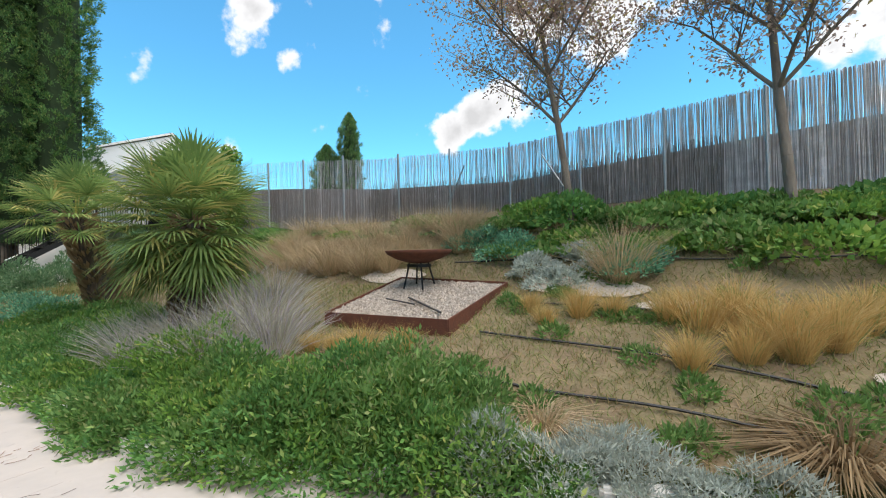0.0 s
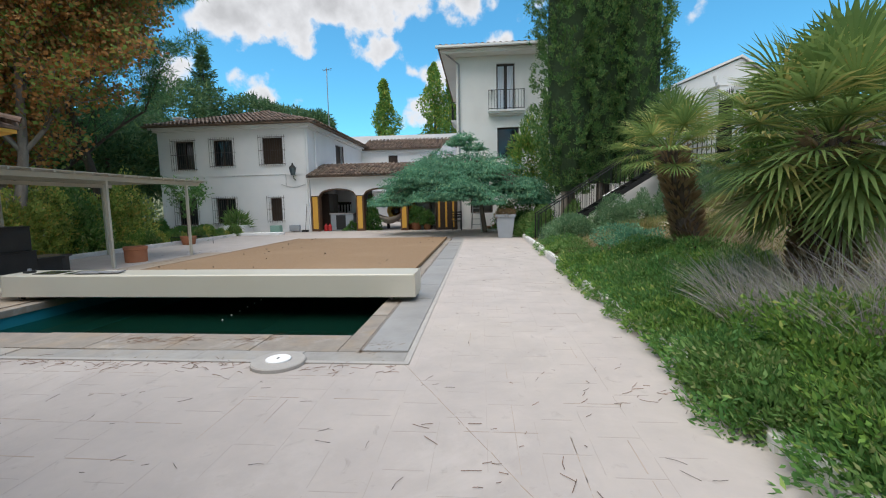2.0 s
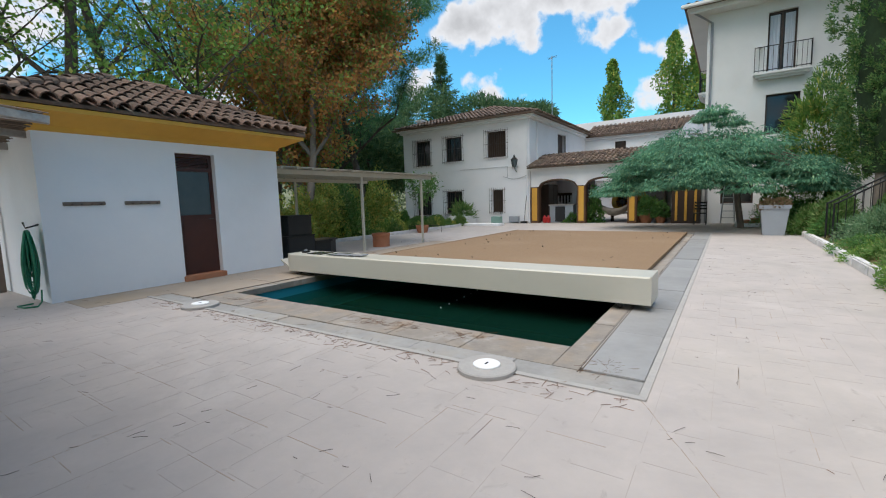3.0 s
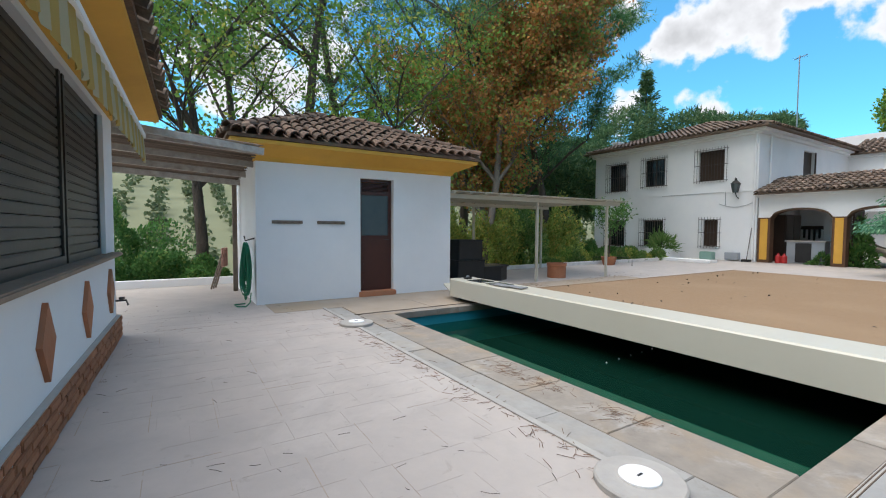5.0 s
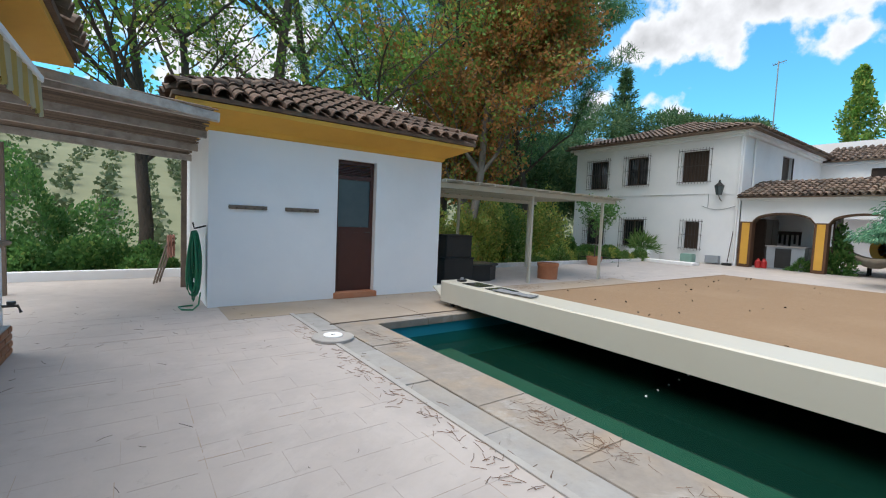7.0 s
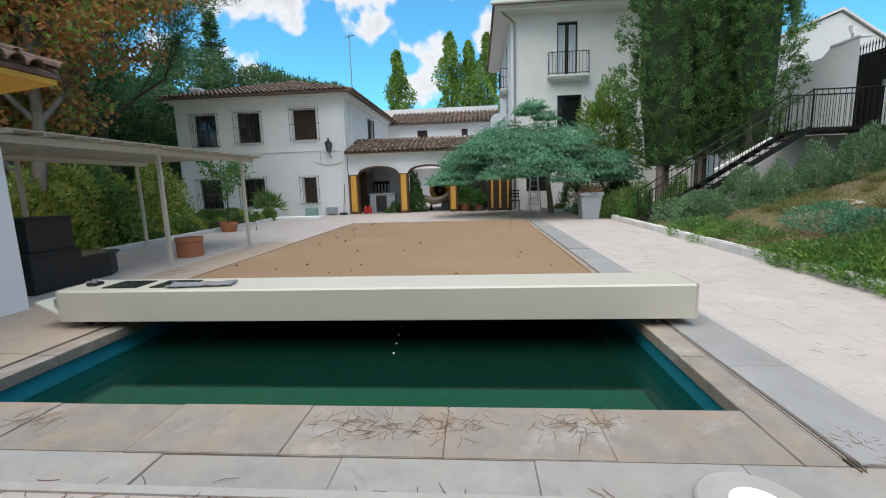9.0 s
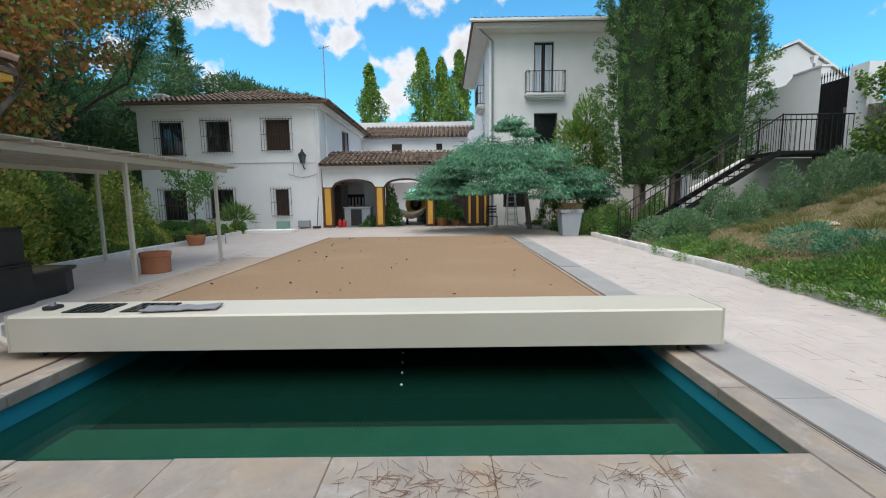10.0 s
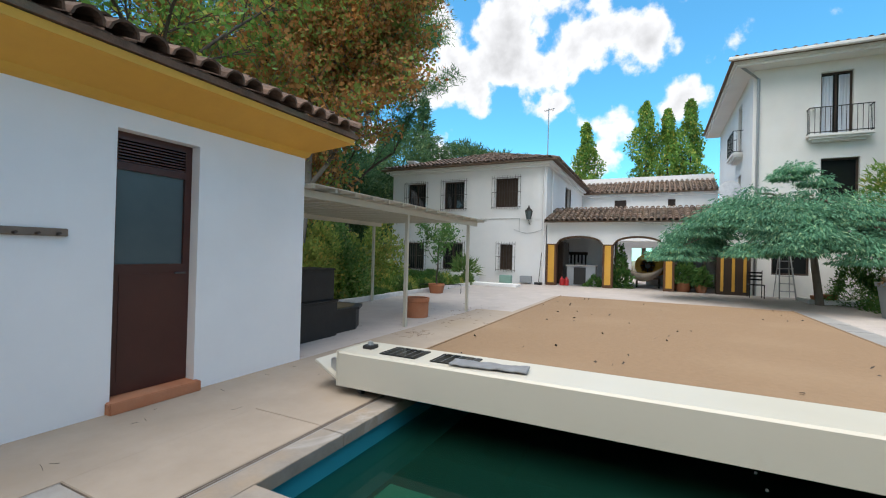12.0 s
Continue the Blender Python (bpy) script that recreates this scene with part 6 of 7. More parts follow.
cypress((-17.5, 3.6, 0), 1.15, 17.5, 1, 85000, "tall dense cypress beside the iron stair", "cypresses by the stairs", 1.5)
cypress((-17.9, 4.95, 0), 1.3, 18.5, 2, 95000, "tall dense cypress beside the iron stair", "cypresses by the stairs", 1.8)
cypress((-17.1, 6.0, 0.2), 0.88, 16.5, 3, 68000, "tall dense cypress beside the iron stair", "cypresses by the stairs", 1.6)
for x, y, h, r, s in ((-15.9, 17.9, 7.7, 0.55, 4), (-16.9, 17.2, 6.0, 0.75, 5)):
    cypress((x, y, 1.2), r, h, s, 26000, "slim distant cypress behind the fence", "far cypresses", 0.3, 0.17)

# blue weeping cedar
cd = thing("weeping_cedar", (-20.2, 0.4, 0), "low spreading blue cedar with drooping branches", "cedar tree")
tub, tips = [], []
cr_ = random.Random(5)
top = Vector((-19.9, -0.2, 2.7))
tub.append((Vector((-20.3, 0.6, -0.1)), Vector((-20.2, 0.4, 1.4)), 0.11, 0.09, 10))
tub.append((Vector((-20.2, 0.4, 1.4)), top, 0.09, 0.07, 10))
pads = []
for k in range(96):
    a = cr_.uniform(0, 6.283)
    q = cr_.random() ** 0.45
    ex, ey = 2.3 * q * math.cos(a), 3.25 * q * math.sin(a)
    z = 3.4 - 1.6 * q ** 1.7 + cr_.uniform(-0.4, 0.15)
    e = Vector((-19.3 + ex, -0.4 + ey, z))
    mid = top.lerp(e, 0.5) + Vector((0, 0, 0.3))
    tub += [(top, mid, 0.05, 0.035, 5), (mid, e, 0.035, 0.012, 5)]
    pads.append((e, 0.35 + 0.35 * (1 - q) + cr_.uniform(0, .2)))
for dz, yy in ((0.35, -0.5), (0.55, -0.25), (0.15, 0.2)):
    pads.append((Vector((-19.3, yy, 3.55 + dz)), 0.35))
part("trunk", tubes_mesh("trunk", tub, PALEBARK), None, cd)
Ps, Ds = [], []
for e, r in pads:
    m = 1000
    d = ball(m)
    p = np.array(e) + d * np.array([r * 1.15, r * 1.3, r * 0.36]) * (lumps(d, int(e.x * 91) % 997, 5.0) * R.uniform(0.6, 1.08, m))[:, None]
    p[:, 2] -= 0.42 * r * (d[:, 0] ** 2 + d[:, 1] ** 2)
    Ps.append(p)
    dd = d.copy()
    dd[:, 2] = dd[:, 2] * 0.5 - 0.9
    Ds.append(dd + R.normal(size=(m, 3)) * 0.35)
Ps, Ds = np.concatenate(Ps), np.concatenate(Ds)
part("crown", leaf_mesh("crown", Ps, Ds, R.uniform(0.07, 0.17, len(Ps)), R.uniform(0.022, 0.042, len(Ps)), L_CEDAR), None, cd)

# pines, plane trees and other trees beyond the shed
def needle_crown(tips, per=34, size=0.34):
    """Brushes of fine needles round the twig ends."""
    C = np.array([tuple(p) for p in tips])
    n_ = len(C) * per
    D = unit(R.normal(size=(n_, 3)) + np.array([0, 0, 0.35]))
    P = np.repeat(C, per, 0) + R.normal(size=(n_, 3)) * np.array([0.20, 0.20, 0.09]) + D * 0.03
    return leaf_mesh("crown", P, D, R.uniform(0.6, 1.15, n_) * size, R.uniform(0.022, 0.042, n_), L_PINE)


for k, (x, y, h, tr, s, sp) in enumerate(((-5.7, -14.2, 13, 0.2, 21, 0.62), (-9.3, -16.2, 14.5, 0.23, 22, 0.6), (-14.5, -17.5, 15, 0.25, 23, 0.62), (-18.5, -15.4, 11.5, 0.22, 26, 0.5), (-17.4, -17.2, 10.5, 0.2, 27, 0.5))):
    tubes, tips = branch_tree(s, h * 0.8, tr, 3, sp, 0.4, 4, 0.25)
    tree("pine_tree", (x, y, ground_h(x, y)), "tall pine with open dark needled crown", tubes, needle_crown([p for i, p in enumerate(tips) if p.z > (1.6 if k > 2 else 2.8) and i % 5 < (4 if k > 2 else 2)]), BARK, "pine tree", "pines")
tubes, tips = branch_tree(31, 8.6, 0.2, 3, 0.52, 0.25, 5, 0.35, (-0.13, 0.04))
tree("plane_tree", (-11.6, -12.2, ground_h(-11.6, -12.2)), "large plane tree with rust-brown autumn leaves", tubes, clumps([p for i, p in enumerate(tips) if p.z > 2.2 and i % 5 < 4], 9, 0.22, 0.18, 0.15, L_AUTUMN, droop=0.5), PALEBARK, "plane tree", "", 0.82)
for k, (x, y, h, s) in enumerate(((-3.0, -12.2, 7.5, 41), (-4.0, -13.0, 8.5, 42), (-7.8, -12.6, 7.0, 44))):
    tubes, tips = branch_tree(s, h * 0.72, 0.15, 3, 0.6, 0.4, 4, 0.4)
    tree("broadleaf_tree", (x, y, ground_h(x, y)), "thin broadleaf tree with sparse yellow-green leaves", tubes, clumps([p for i, p in enumerate(tips) if p.z > 2.4 and i % 2], 6, 0.26, 0.14, 0.10, L_BROAD), BARK, "tree", "trees beyond the terrace")

# far trees behind the house
for x, y, h, r, s in ((-55, -11.3, 16.4, 2.2, 61), (-55.5, -5.1, 18.2, 2.3, 62), (-55, -3.0, 17.0, 1.9, 63), (-55, -0.9, 17.7, 2.1, 64)):
    t = thing("poplar", (x, y, 0), "tall narrow poplar behind the houses", "poplar tree", "poplars")
    part("trunk", tb((x, y, -0.1), (x, y, h * 0.8), 0.25, 0.08, 8), BARK, t)
    n_ = 9000
    u = R.uniform(0.15, 1, n_)
    a = R.uniform(0, 6.283, n_)
    D = np.stack([np.cos(a), np.sin(a), u * 6], 1)
    rad = r * np.sin(np.clip(u, 0, 1) ** 0.8 * np.pi) ** 0.6 * lumps(D, s, 2.5) * R.uniform(0.3, 1.1, n_) ** 0.6 * (0.75 + 0.35 * np.sin(u * 23 + a * 2))
    P = np.stack([x + np.cos(a) * rad, y + np.sin(a) * rad, u * h], 1)
    part("crown", leaf_mesh("crown", P, R.normal(size=(n_, 3)) + np.array([0, 0, 1]), R.uniform(0.2, 0.4, n_), R.uniform(0.12, 0.25, n_), L_BROAD), None, t)
fir = thing("fir_tree", (-35, -21.5, 0), "dark conical fir behind the house", "fir tree")
part("trunk", tb((-35, -21.5, -0.1), (-35, -21.5, 13.5), 0.3, 0.03, 8), BARK, fir)
Ps = []
Ds = []
for lev in range(19):
    z = 3 + lev * 0.59
    rr_ = 3.7 * max(0.02, (14.0 - z) / 11.4) * (1.2 if lev % 2 else 0.7)
    for b in range(6):
        a = lev * 2.4 + b * 6.283 / 6 + R.uniform(-.2, .2)
        m = 60
        q = R.uniform(0.1, 1, m)
        Ps.append(np.stack([-35 + np.cos(a) * rr_ * q, -21.5 + np.sin(a) * rr_ * q, z - 0.16 * q * rr_ + 0.3 * q ** 3], 1) + R.normal(size=(m, 3)) * 0.1)
        Ds.append(np.tile([np.cos(a), np.sin(a), 0.1], (m, 1)) + R.normal(size=(m, 3)) * 0.6)
Ps, Ds = np.concatenate(Ps), np.concatenate(Ds)
part("crown", leaf_mesh("crown", Ps, Ds, 0.4, 0.08, L_FARPINE), None, fir)
for k, (x, y, r, h) in enumerate(((-33, -22.5, 3.2, 10.3), (-38, -18.3, 3.0, 10.6), (-27, -21.5, 3.2, 7.6), (-23, -19.5, 2.8, 5.8), (-42, -15.5, 2.0, 10.0), (-20, -23, 3.2, 7.5), (-26, -26, 4, 9))):
    t = thing("pine_tree", (x, y, 0), "rounded pine behind the house", "pine tree", "pines behind the house")
    part("trunk", tb((x, y, -1), (x, y, h * 0.7), 0.22, 0.1, 8), BARK, t)
    m = 9000
    d = ball(m)
    P = np.array((x, y, h - r * 0.75)) + d * (r * np.array([1, 1, 0.75])) * (lumps(d, 70 + k, 3.0) * R.uniform(0.4, 1.05, m) ** 0.5)[:, None]
    part("crown", leaf_mesh("crown", P, R.normal(size=(m, 3)) + d, 0.45, 0.09, L_FARPINE), None, t)


# bushes and hedges
def bush(name, loc, rx, ry, rz, n_, material, label, size=0.07, width=0.04, category="bush", group="", seed=0, low=-0.15):
    d = ball(n_)
    d[:, 2] = np.abs(d[:, 2]) * (1 - low) + low
    P = d * np.array([rx, ry, rz]) * (lumps(d, seed, 3.0) * R.uniform(0.55, 1.05, n_) ** 0.5)[:, None]
    P[:, 2] = np.maximum(P[:, 2], -0.05)
    ob = new(name, leaf_mesh(name, P, d + R.normal(size=(n_, 3)) * 0.6 + np.array([0, 0, 0.4]), R.uniform(0.6, 1.3, n_) * size, R.uniform(0.6, 1.3, n_) * width, material))
    ob.location = loc
    return tagged(ob, label, category, group)


def G(x, y, dz=0.0):
    return (x, y, ground_h(x, y) + dz)


for k in range(9):
    x, y = -3.3 + k * 0.62, -11.9
    bush("hedge_bush", G(x, y), 0.62, 0.6, 0.75, 5000, L_BUSH, "dark ivy-grown hedge beyond the low wall", 0.08, 0.06, "hedge", "hedge beyond the terrace", k)
bush("round_bush", G(-1.2, -13.6), 1.5, 1.5, 2.6, 14000, L_BUSH, "large round dark bush beyond the low wall", 0.1, 0.06, "bush", "", 3)
for k in range(9):
    x = -8.0 - k * 0.95
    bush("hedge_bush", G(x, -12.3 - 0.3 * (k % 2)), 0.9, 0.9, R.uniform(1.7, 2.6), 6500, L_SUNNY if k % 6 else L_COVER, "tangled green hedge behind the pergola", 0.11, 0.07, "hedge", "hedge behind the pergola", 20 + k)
for k in range(17):
    x = -13.8 - k * 0.42
    bush("border_plant", G(x, -10.95 - 0.1 * (k % 3)), 0.32, 0.3, R.uniform(0.3, 0.5), 1300, (L_COVER, L_SUNNY, L_IVY)[k % 3], "low leafy border plant behind the kerb", 0.12, 0.035, "plant", "border plants", 50 + k)
for k, (x, y, rz) in enumerate(((-21.3, -15.6, 0.55), (-21.6, -14.4, 0.4), (-21.8, -17.2, 1.3), (-21.7, -13.4, 0.35), (-20.6, -17.8, 1.2))):
    bush("shrub", (x, y, 0), 0.7, 0.7, rz, 4000, L_BUSH, "leafy shrub by the house corner", 0.1, 0.05, "bush", "shrubs by the house", 80 + k)
bush("agave_plant", (-21.75, -11.75, 0.42), 0.42, 0.42, 0.5, 420, L_COVER, "spiky green plant in the white planter", 0.45, 0.05, "plant", "", 90)
tubes, tips = branch_tree(91, 1.35, 0.028, 2, 0.55, 0.5, 4, 0.3)
tree("potted_tree", (-15.85, -10.15, 0.27), "small leafy tree growing in a terracotta pot", tubes, clumps([p for p in tips if p.z > 0.7], 4, 0.10, 0.13, 0.055, L_BUSH), BARK, "tree")
bush("pot_plant", (-23.0, -2.9, 0.4), 0.5, 0.5, 1.0, 1800, L_BUSH, "bushy green plant in a pot by the arcade", 0.14, 0.06, "plant", "pot plants", 92)
bush("pot_plant", (-22.9, -2.3, 0.3), 0.35, 0.35, 0.5, 900, L_BUSH, "bushy green plant in a pot by the arcade", 0.14, 0.06, "plant", "pot plants", 93)
bush("climbing_plant", (-23.2, -5.3, 0.0), 0.35, 0.55, 1.7, 2600, L_BUSH, "dark climbing plant on an arcade pillar", 0.14, 0.08, "plant", "", 94)
bush("fern_clump", (-23.1, -6.3, 0.0), 0.35, 0.4, 0.5, 900, L_BUSH, "green fern clump under the arch", 0.16, 0.05, "plant", "", 95)
bush("planter_plant", (-17.35, 1.3, 0.80), 0.34, 0.34, 0.25, 700, L_PALMDRY, "dry reddish plants in the grey planter", 0.09, 0.04, "plant", "", 96)
bush("bamboo_bush", (-20.3, 2.6, 2.2), 0.9, 0.9, 2.3, 7000, L_BROAD, "yellow-green bamboo beside the cypress", 0.2, 0.045, "bush", "", 97)
for k, (x, y, r, h) in enumerate(((-16.6, 2.6, 0.55, 0.75), (-17.6, 2.3, 0.6, 0.7), (-16.2, 3.4, 0.5, 0.7), (-16.3, 2.5, 0.4, 0.5), (-19.3, 2.2, 0.7, 0.8), (-20.9, 1.7, 0.7, 1.5), (-21.0, 2.6, 0.8, 1.9), (-19.6, 3.0, 0.7, 1.3))):
    bush("leafy_shrub", G(x, y), r, r, h, 4200, L_COVER if k < 3 else L_BUSH, "leafy green shrub at the foot of the stairs", 0.11, 0.035, "bush", "shrubs by the stairs", 100 + k)
for k, (x, y, r, h) in enumerate(((-14.6, 4.3, 0.55, 0.75), (-14.3, 5.1, 0.62, 0.9), (-14.1, 5.9, 0.66, 1.0), (-13.8, 6.7, 0.62, 0.95), (-13.5, 7.3, 0.55, 0.85), (-13.5, 4.3, 0.45, 0.6), (-14.2, 2.95, 0.6, 0.7), (-13.6, 3.1, 0.55, 0.62))):
    bush("rosemary_bush", G(x, y, -0.1), r, r, h, 6500, L_ROSE, "rounded grey-green rosemary bush on the slope", 0.09, 0.022, "bush", "rosemary bushes", 110 + k)

# ---- garden bank ----
# brushwood fence with posts
FENCE = [(-14.5, 7.9, 4.2), (-9.1, 8.05, 3.82), (-6.3, 8.4, 3.58), (-3.16, 8.6, 3.45), (2.4, 8.3, 3.75), (8.0, 8.0, 4.1)]
fence = thing("brushwood_fence", (-3, 8.5, 2), "tall weathered brushwood fence on steel posts", "fence")
V, F = [], []
V2, F2 = [], []
fr = random.Random(6)
for (x0, y0, z0), (x1, y1, z1) in zip(FENCE, FENCE[1:]):
    ln = math.hypot(x1 - x0, y1 - y0)
    n_ = int(ln / 0.0065)
    for i in range(n_):
        t = (i + fr.random()) / n_
        x, y, zt = x0 + (x1 - x0) * t, y0 + (y1 - y0) * t + fr.uniform(-.02, .02), z0 + (z1 - z0) * t + fr.uniform(-.035, .02)
        zb = ground_h(x, y) - 0.1
        w = fr.uniform(0.0025, 0.0055)
        lx = fr.uniform(-.03, .03)
        # second layer of strips low down, its shade put into the colour
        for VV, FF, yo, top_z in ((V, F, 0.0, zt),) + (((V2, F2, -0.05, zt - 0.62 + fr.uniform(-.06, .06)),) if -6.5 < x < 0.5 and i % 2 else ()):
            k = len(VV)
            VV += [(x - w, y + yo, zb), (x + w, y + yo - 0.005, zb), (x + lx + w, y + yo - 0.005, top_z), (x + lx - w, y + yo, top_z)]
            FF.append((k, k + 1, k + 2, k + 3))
part("brushwood", raw("brushwood", V, F), REED, fence)["kind"] = "stuff"
part("dark_screen", raw("dark_screen", V2, F2), REEDSHADE, fence, "darker brushwood strips, the lower half's shade put in their colour")["kind"] = "stuff"
bm = bmesh.new()
for (x0, y0, z0), (x1, y1, z1) in zip(FENCE, FENCE[1:]):
    bm2 = bmesh.new()
    q = [bm2.verts.new(p) for p in ((x0, y0 + 0.06, ground_h(x0, y0) - 0.3), (x1, y1 + 0.06, ground_h(x1, y1) - 0.3), (x1, y1 + 0.06, z1 - 0.70), (x0, y0 + 0.06, z0 - 0.70))]
    bm2.faces.new(q)
    bmesh.ops.solidify(bm2, geom=bm2.faces, thickness=0.01)
    part("wire_mesh_backing", bm2, mat("brown wire backing", (0.44, 0.39, 0.365), (0.29, 0.26, 0.24), 5, 1, 0.3, stretch=(20, 1, 0.5)) if "brown wire backing" not in bpy.data.materials else bpy.data.materials["brown wire backing"], fence)
bm.free()
x = -13.5
while x < 7:
    y = 8.3 if x > -6 else 7.95
    zt = 3.4 + 0.3 * abs(x + 3) / 5
    part("post", tb((x, y - 0.06, ground_h(x, y) - 0.1), (x, y - 0.06, zt + 0.02), 0.022, seg=8), STEEL, fence)
    x += 1.32
for x0, x1 in ((-2.3, -1.6), (-3.9, -4.4)):
    part("brace", tb((x0, 8.2, 3.1), (x1, 8.1, 2.0), 0.015, seg=6), STEEL, fence)

# ivy on the wall beside the gate, and along the fence foot
n_ = 9000
P = np.stack([R.uniform(-14.5, -10.5, n_), 7.85 - R.uniform(0, 0.25, n_), R.uniform(0, 1, n_) ** 0.7], 1)
P[:, 2] = 1.4 + P[:, 2] * (2.9 + 0.15 * np.sin(P[:, 0] * 5))
keep = (np.sin(P[:, 0] * 2.3) + np.sin(P[:, 2] * 2.9 + 1) + R.uniform(-1, 1.6, n_)) > -0.4
iv = new("ivy_curtain", leaf_mesh("ivy_curtain", P[keep], R.normal(size=(keep.sum(), 3)) + np.array([0, -0.6, -0.4]), 0.11, 0.08, L_IVY))
tagged(iv, "ivy growing thickly over the fence by the gate", "ivy")
for k in range(26):
    x = -9.5 + k * 0.62 + R.uniform(-.15, .15)
    y = 7.35 + 0.25 * math.sin(k * 1.7)
    big = 1.0 if x > -2.6 else 0.6
    bush("bramble", G(x, y, -0.05), 0.62, 0.6, 0.22 * big + R.uniform(-.08, .12), 2600, (L_IVY, L_BUSH, L_COVER)[k % 3], "dense green bramble along the fence foot", 0.085, 0.06, "bush", "brambles along the fence", 130 + k)
for k in range(10):
    x = -1.9 + k * 0.62
    bush("bramble", G(x, 6.5 + 0.2 * math.sin(k * 2.1), -0.08), 0.6, 0.55, 0.2 + R.uniform(-.08, .1), 2000, (L_COVER, L_IVY)[k % 2], "dense green bramble along the fence foot", 0.085, 0.06, "bush", "brambles along the fence", 160 + k)

# two thin trees before the fence
for k, (x, y, s, sc) in enumerate(((-1.56, 7.35, 201, 1.0), (1.14, 7.1, 205, 1.05))):
    tubes, tips = branch_tree(s, 3.3, 0.065, 3, 0.60, 0.45, 5, 0.40, (-0.04 if k else 0.02, 0))
    tree("young_tree", G(x, y), "thin young tree with sparse purple-brown leaves", tubes, clumps([p for i, p in enumerate(tips) if p.z > 1.2 and i % 3], 4, 0.14, 0.07, 0.042, L_TWIGTREE), PALEBARK, "tree", "young trees by the fence", sc)


# fan palms
def fan_palm(loc, trunk_h, crown_r, fronds, seed, label, fall=2.5, lean=(0.0, 0.0)):
    """A trunk with stubs and folded fan leaves on stalks, each fan of many narrow blades."""
    t = thing("fan_palm", loc, label, "palm tree", "fan palms")
    r = random.Random(seed)
    L0 = Vector(loc)
    bm = lathe(bmesh.new(), [(0.2, -0.1), (0.17, 0.1), (0.15, trunk_h * 0.6), (0.19, trunk_h)], loc, 12)
    for v in bm.verts:
        k = max(0.0, (v.co.z - loc[2]) / trunk_h)
        v.co += Vector((lean[0] * k, lean[1] * k, 0))
    part("trunk", bm, BARK, t)
    m = 700
    a, u = R.uniform(0, 6.283, m), R.uniform(0, 1, m)
    P = np.stack([loc[0] + np.cos(a) * 0.16 + lean[0] * u, loc[1] + np.sin(a) * 0.16 + lean[1] * u, loc[2] + u * trunk_h], 1)
    part("stub_sheath", leaf_mesh("stub_sheath", P, np.stack([np.cos(a), np.sin(a), np.full(m, 0.9)], 1), 0.16, 0.05, L_PALMDRY), None, t)
    tub = []
    for k in range(fronds):
        az = k * 2.39996 + r.uniform(-.25, .25)
        el = 1.45 - fall * (k / fronds) ** 0.9
        d = Vector((math.cos(az) * math.cos(el), math.sin(az) * math.cos(el), math.sin(el)))
        st = crown_r * r.uniform(0.45, 0.6)
        top = L0 + Vector((lean[0], lean[1], trunk_h))
        hub = top + d * st - Vector((0, 0, 0.08 * st))
        tub.append((top, hub, 0.014, 0.009, 5))
        side = d.cross(Vector((0, 0, 1)))
        side = side.normalized() if side.length > 0.05 else Vector((1, 0, 0))
        nrm = side.cross(d).normalized()
        nb = 40
        fl = crown_r * r.uniform(0.42, 0.55)
        ang = np.linspace(-2.3, 2.3, nb)
        dd, ss, nn = np.array(d), np.array(side), np.array(nrm)
        D = np.cos(ang)[:, None] * dd + np.sin(ang)[:, None] * ss
        S = -np.sin(ang)[:, None] * dd + np.cos(ang)[:, None] * ss
        Lb = (fl * (0.72 + 0.28 * np.cos(ang)))[:, None] * R.uniform(0.9, 1.05, (nb, 1))
        H = np.tile(np.array(hub), (nb, 1))
        wv = Lb * 0.027
        fold = nn * 0.012 * np.where(np.arange(nb) % 2, 1, -1)[:, None]
        M = H + D * Lb * 0.6 + fold
        T = H + D * Lb - np.array([0, 0, 1]) * Lb * R.uniform(0.05, 0.22, (nb, 1))
        Vv = np.stack([H - S * 0.003, H + S * 0.003, M + S * wv, M - S * wv, T], 1).reshape(-1, 3)
        Ff = []
        for i in range(nb):
            Ff += [(5 * i, 5 * i + 1, 5 * i + 2, 5 * i + 3), (5 * i + 3, 5 * i + 2, 5 * i + 4)]
        me = raw("frond", Vv, Ff)
        me.materials.append(L_PALM)
        part("frond", me, None, t)
    part("leaf_stalk", tubes_mesh("leaf_stalk", tub, L_PALM), None, t)


fan_palm(G(-5.05, 3.36), 1.4, 1.12, 84, 1, "bushy fan palm with bright green folded fronds")
fan_palm(G(-8.0, 3.65), 1.5, 1.0, 36, 2, "smaller fan palm with arching green fronds", 1.9, (0.05, -0.4))


# grasses
def tuft(name, loc, h, spread, n_, material, label, width=0.006, base=0.08, droop=0.35, group="", category="grass"):
    a, q = R.uniform(0, 6.283, n_), R.uniform(0, 1, n_) ** 0.6
    P = np.stack([np.cos(a) * q * base, np.sin(a) * q * base, np.zeros(n_) - 0.02], 1)
    D = np.stack([np.cos(a) * q * spread, np.sin(a) * q * spread, np.ones(n_)], 1) + R.normal(size=(n_, 3)) * 0.2
    ob = new(name, blade_mesh(name, P, D, R.uniform(0.35, 1.15, n_) * h, width, material, droop))
    ob.location = loc
    return tagged(ob, label, category, group)


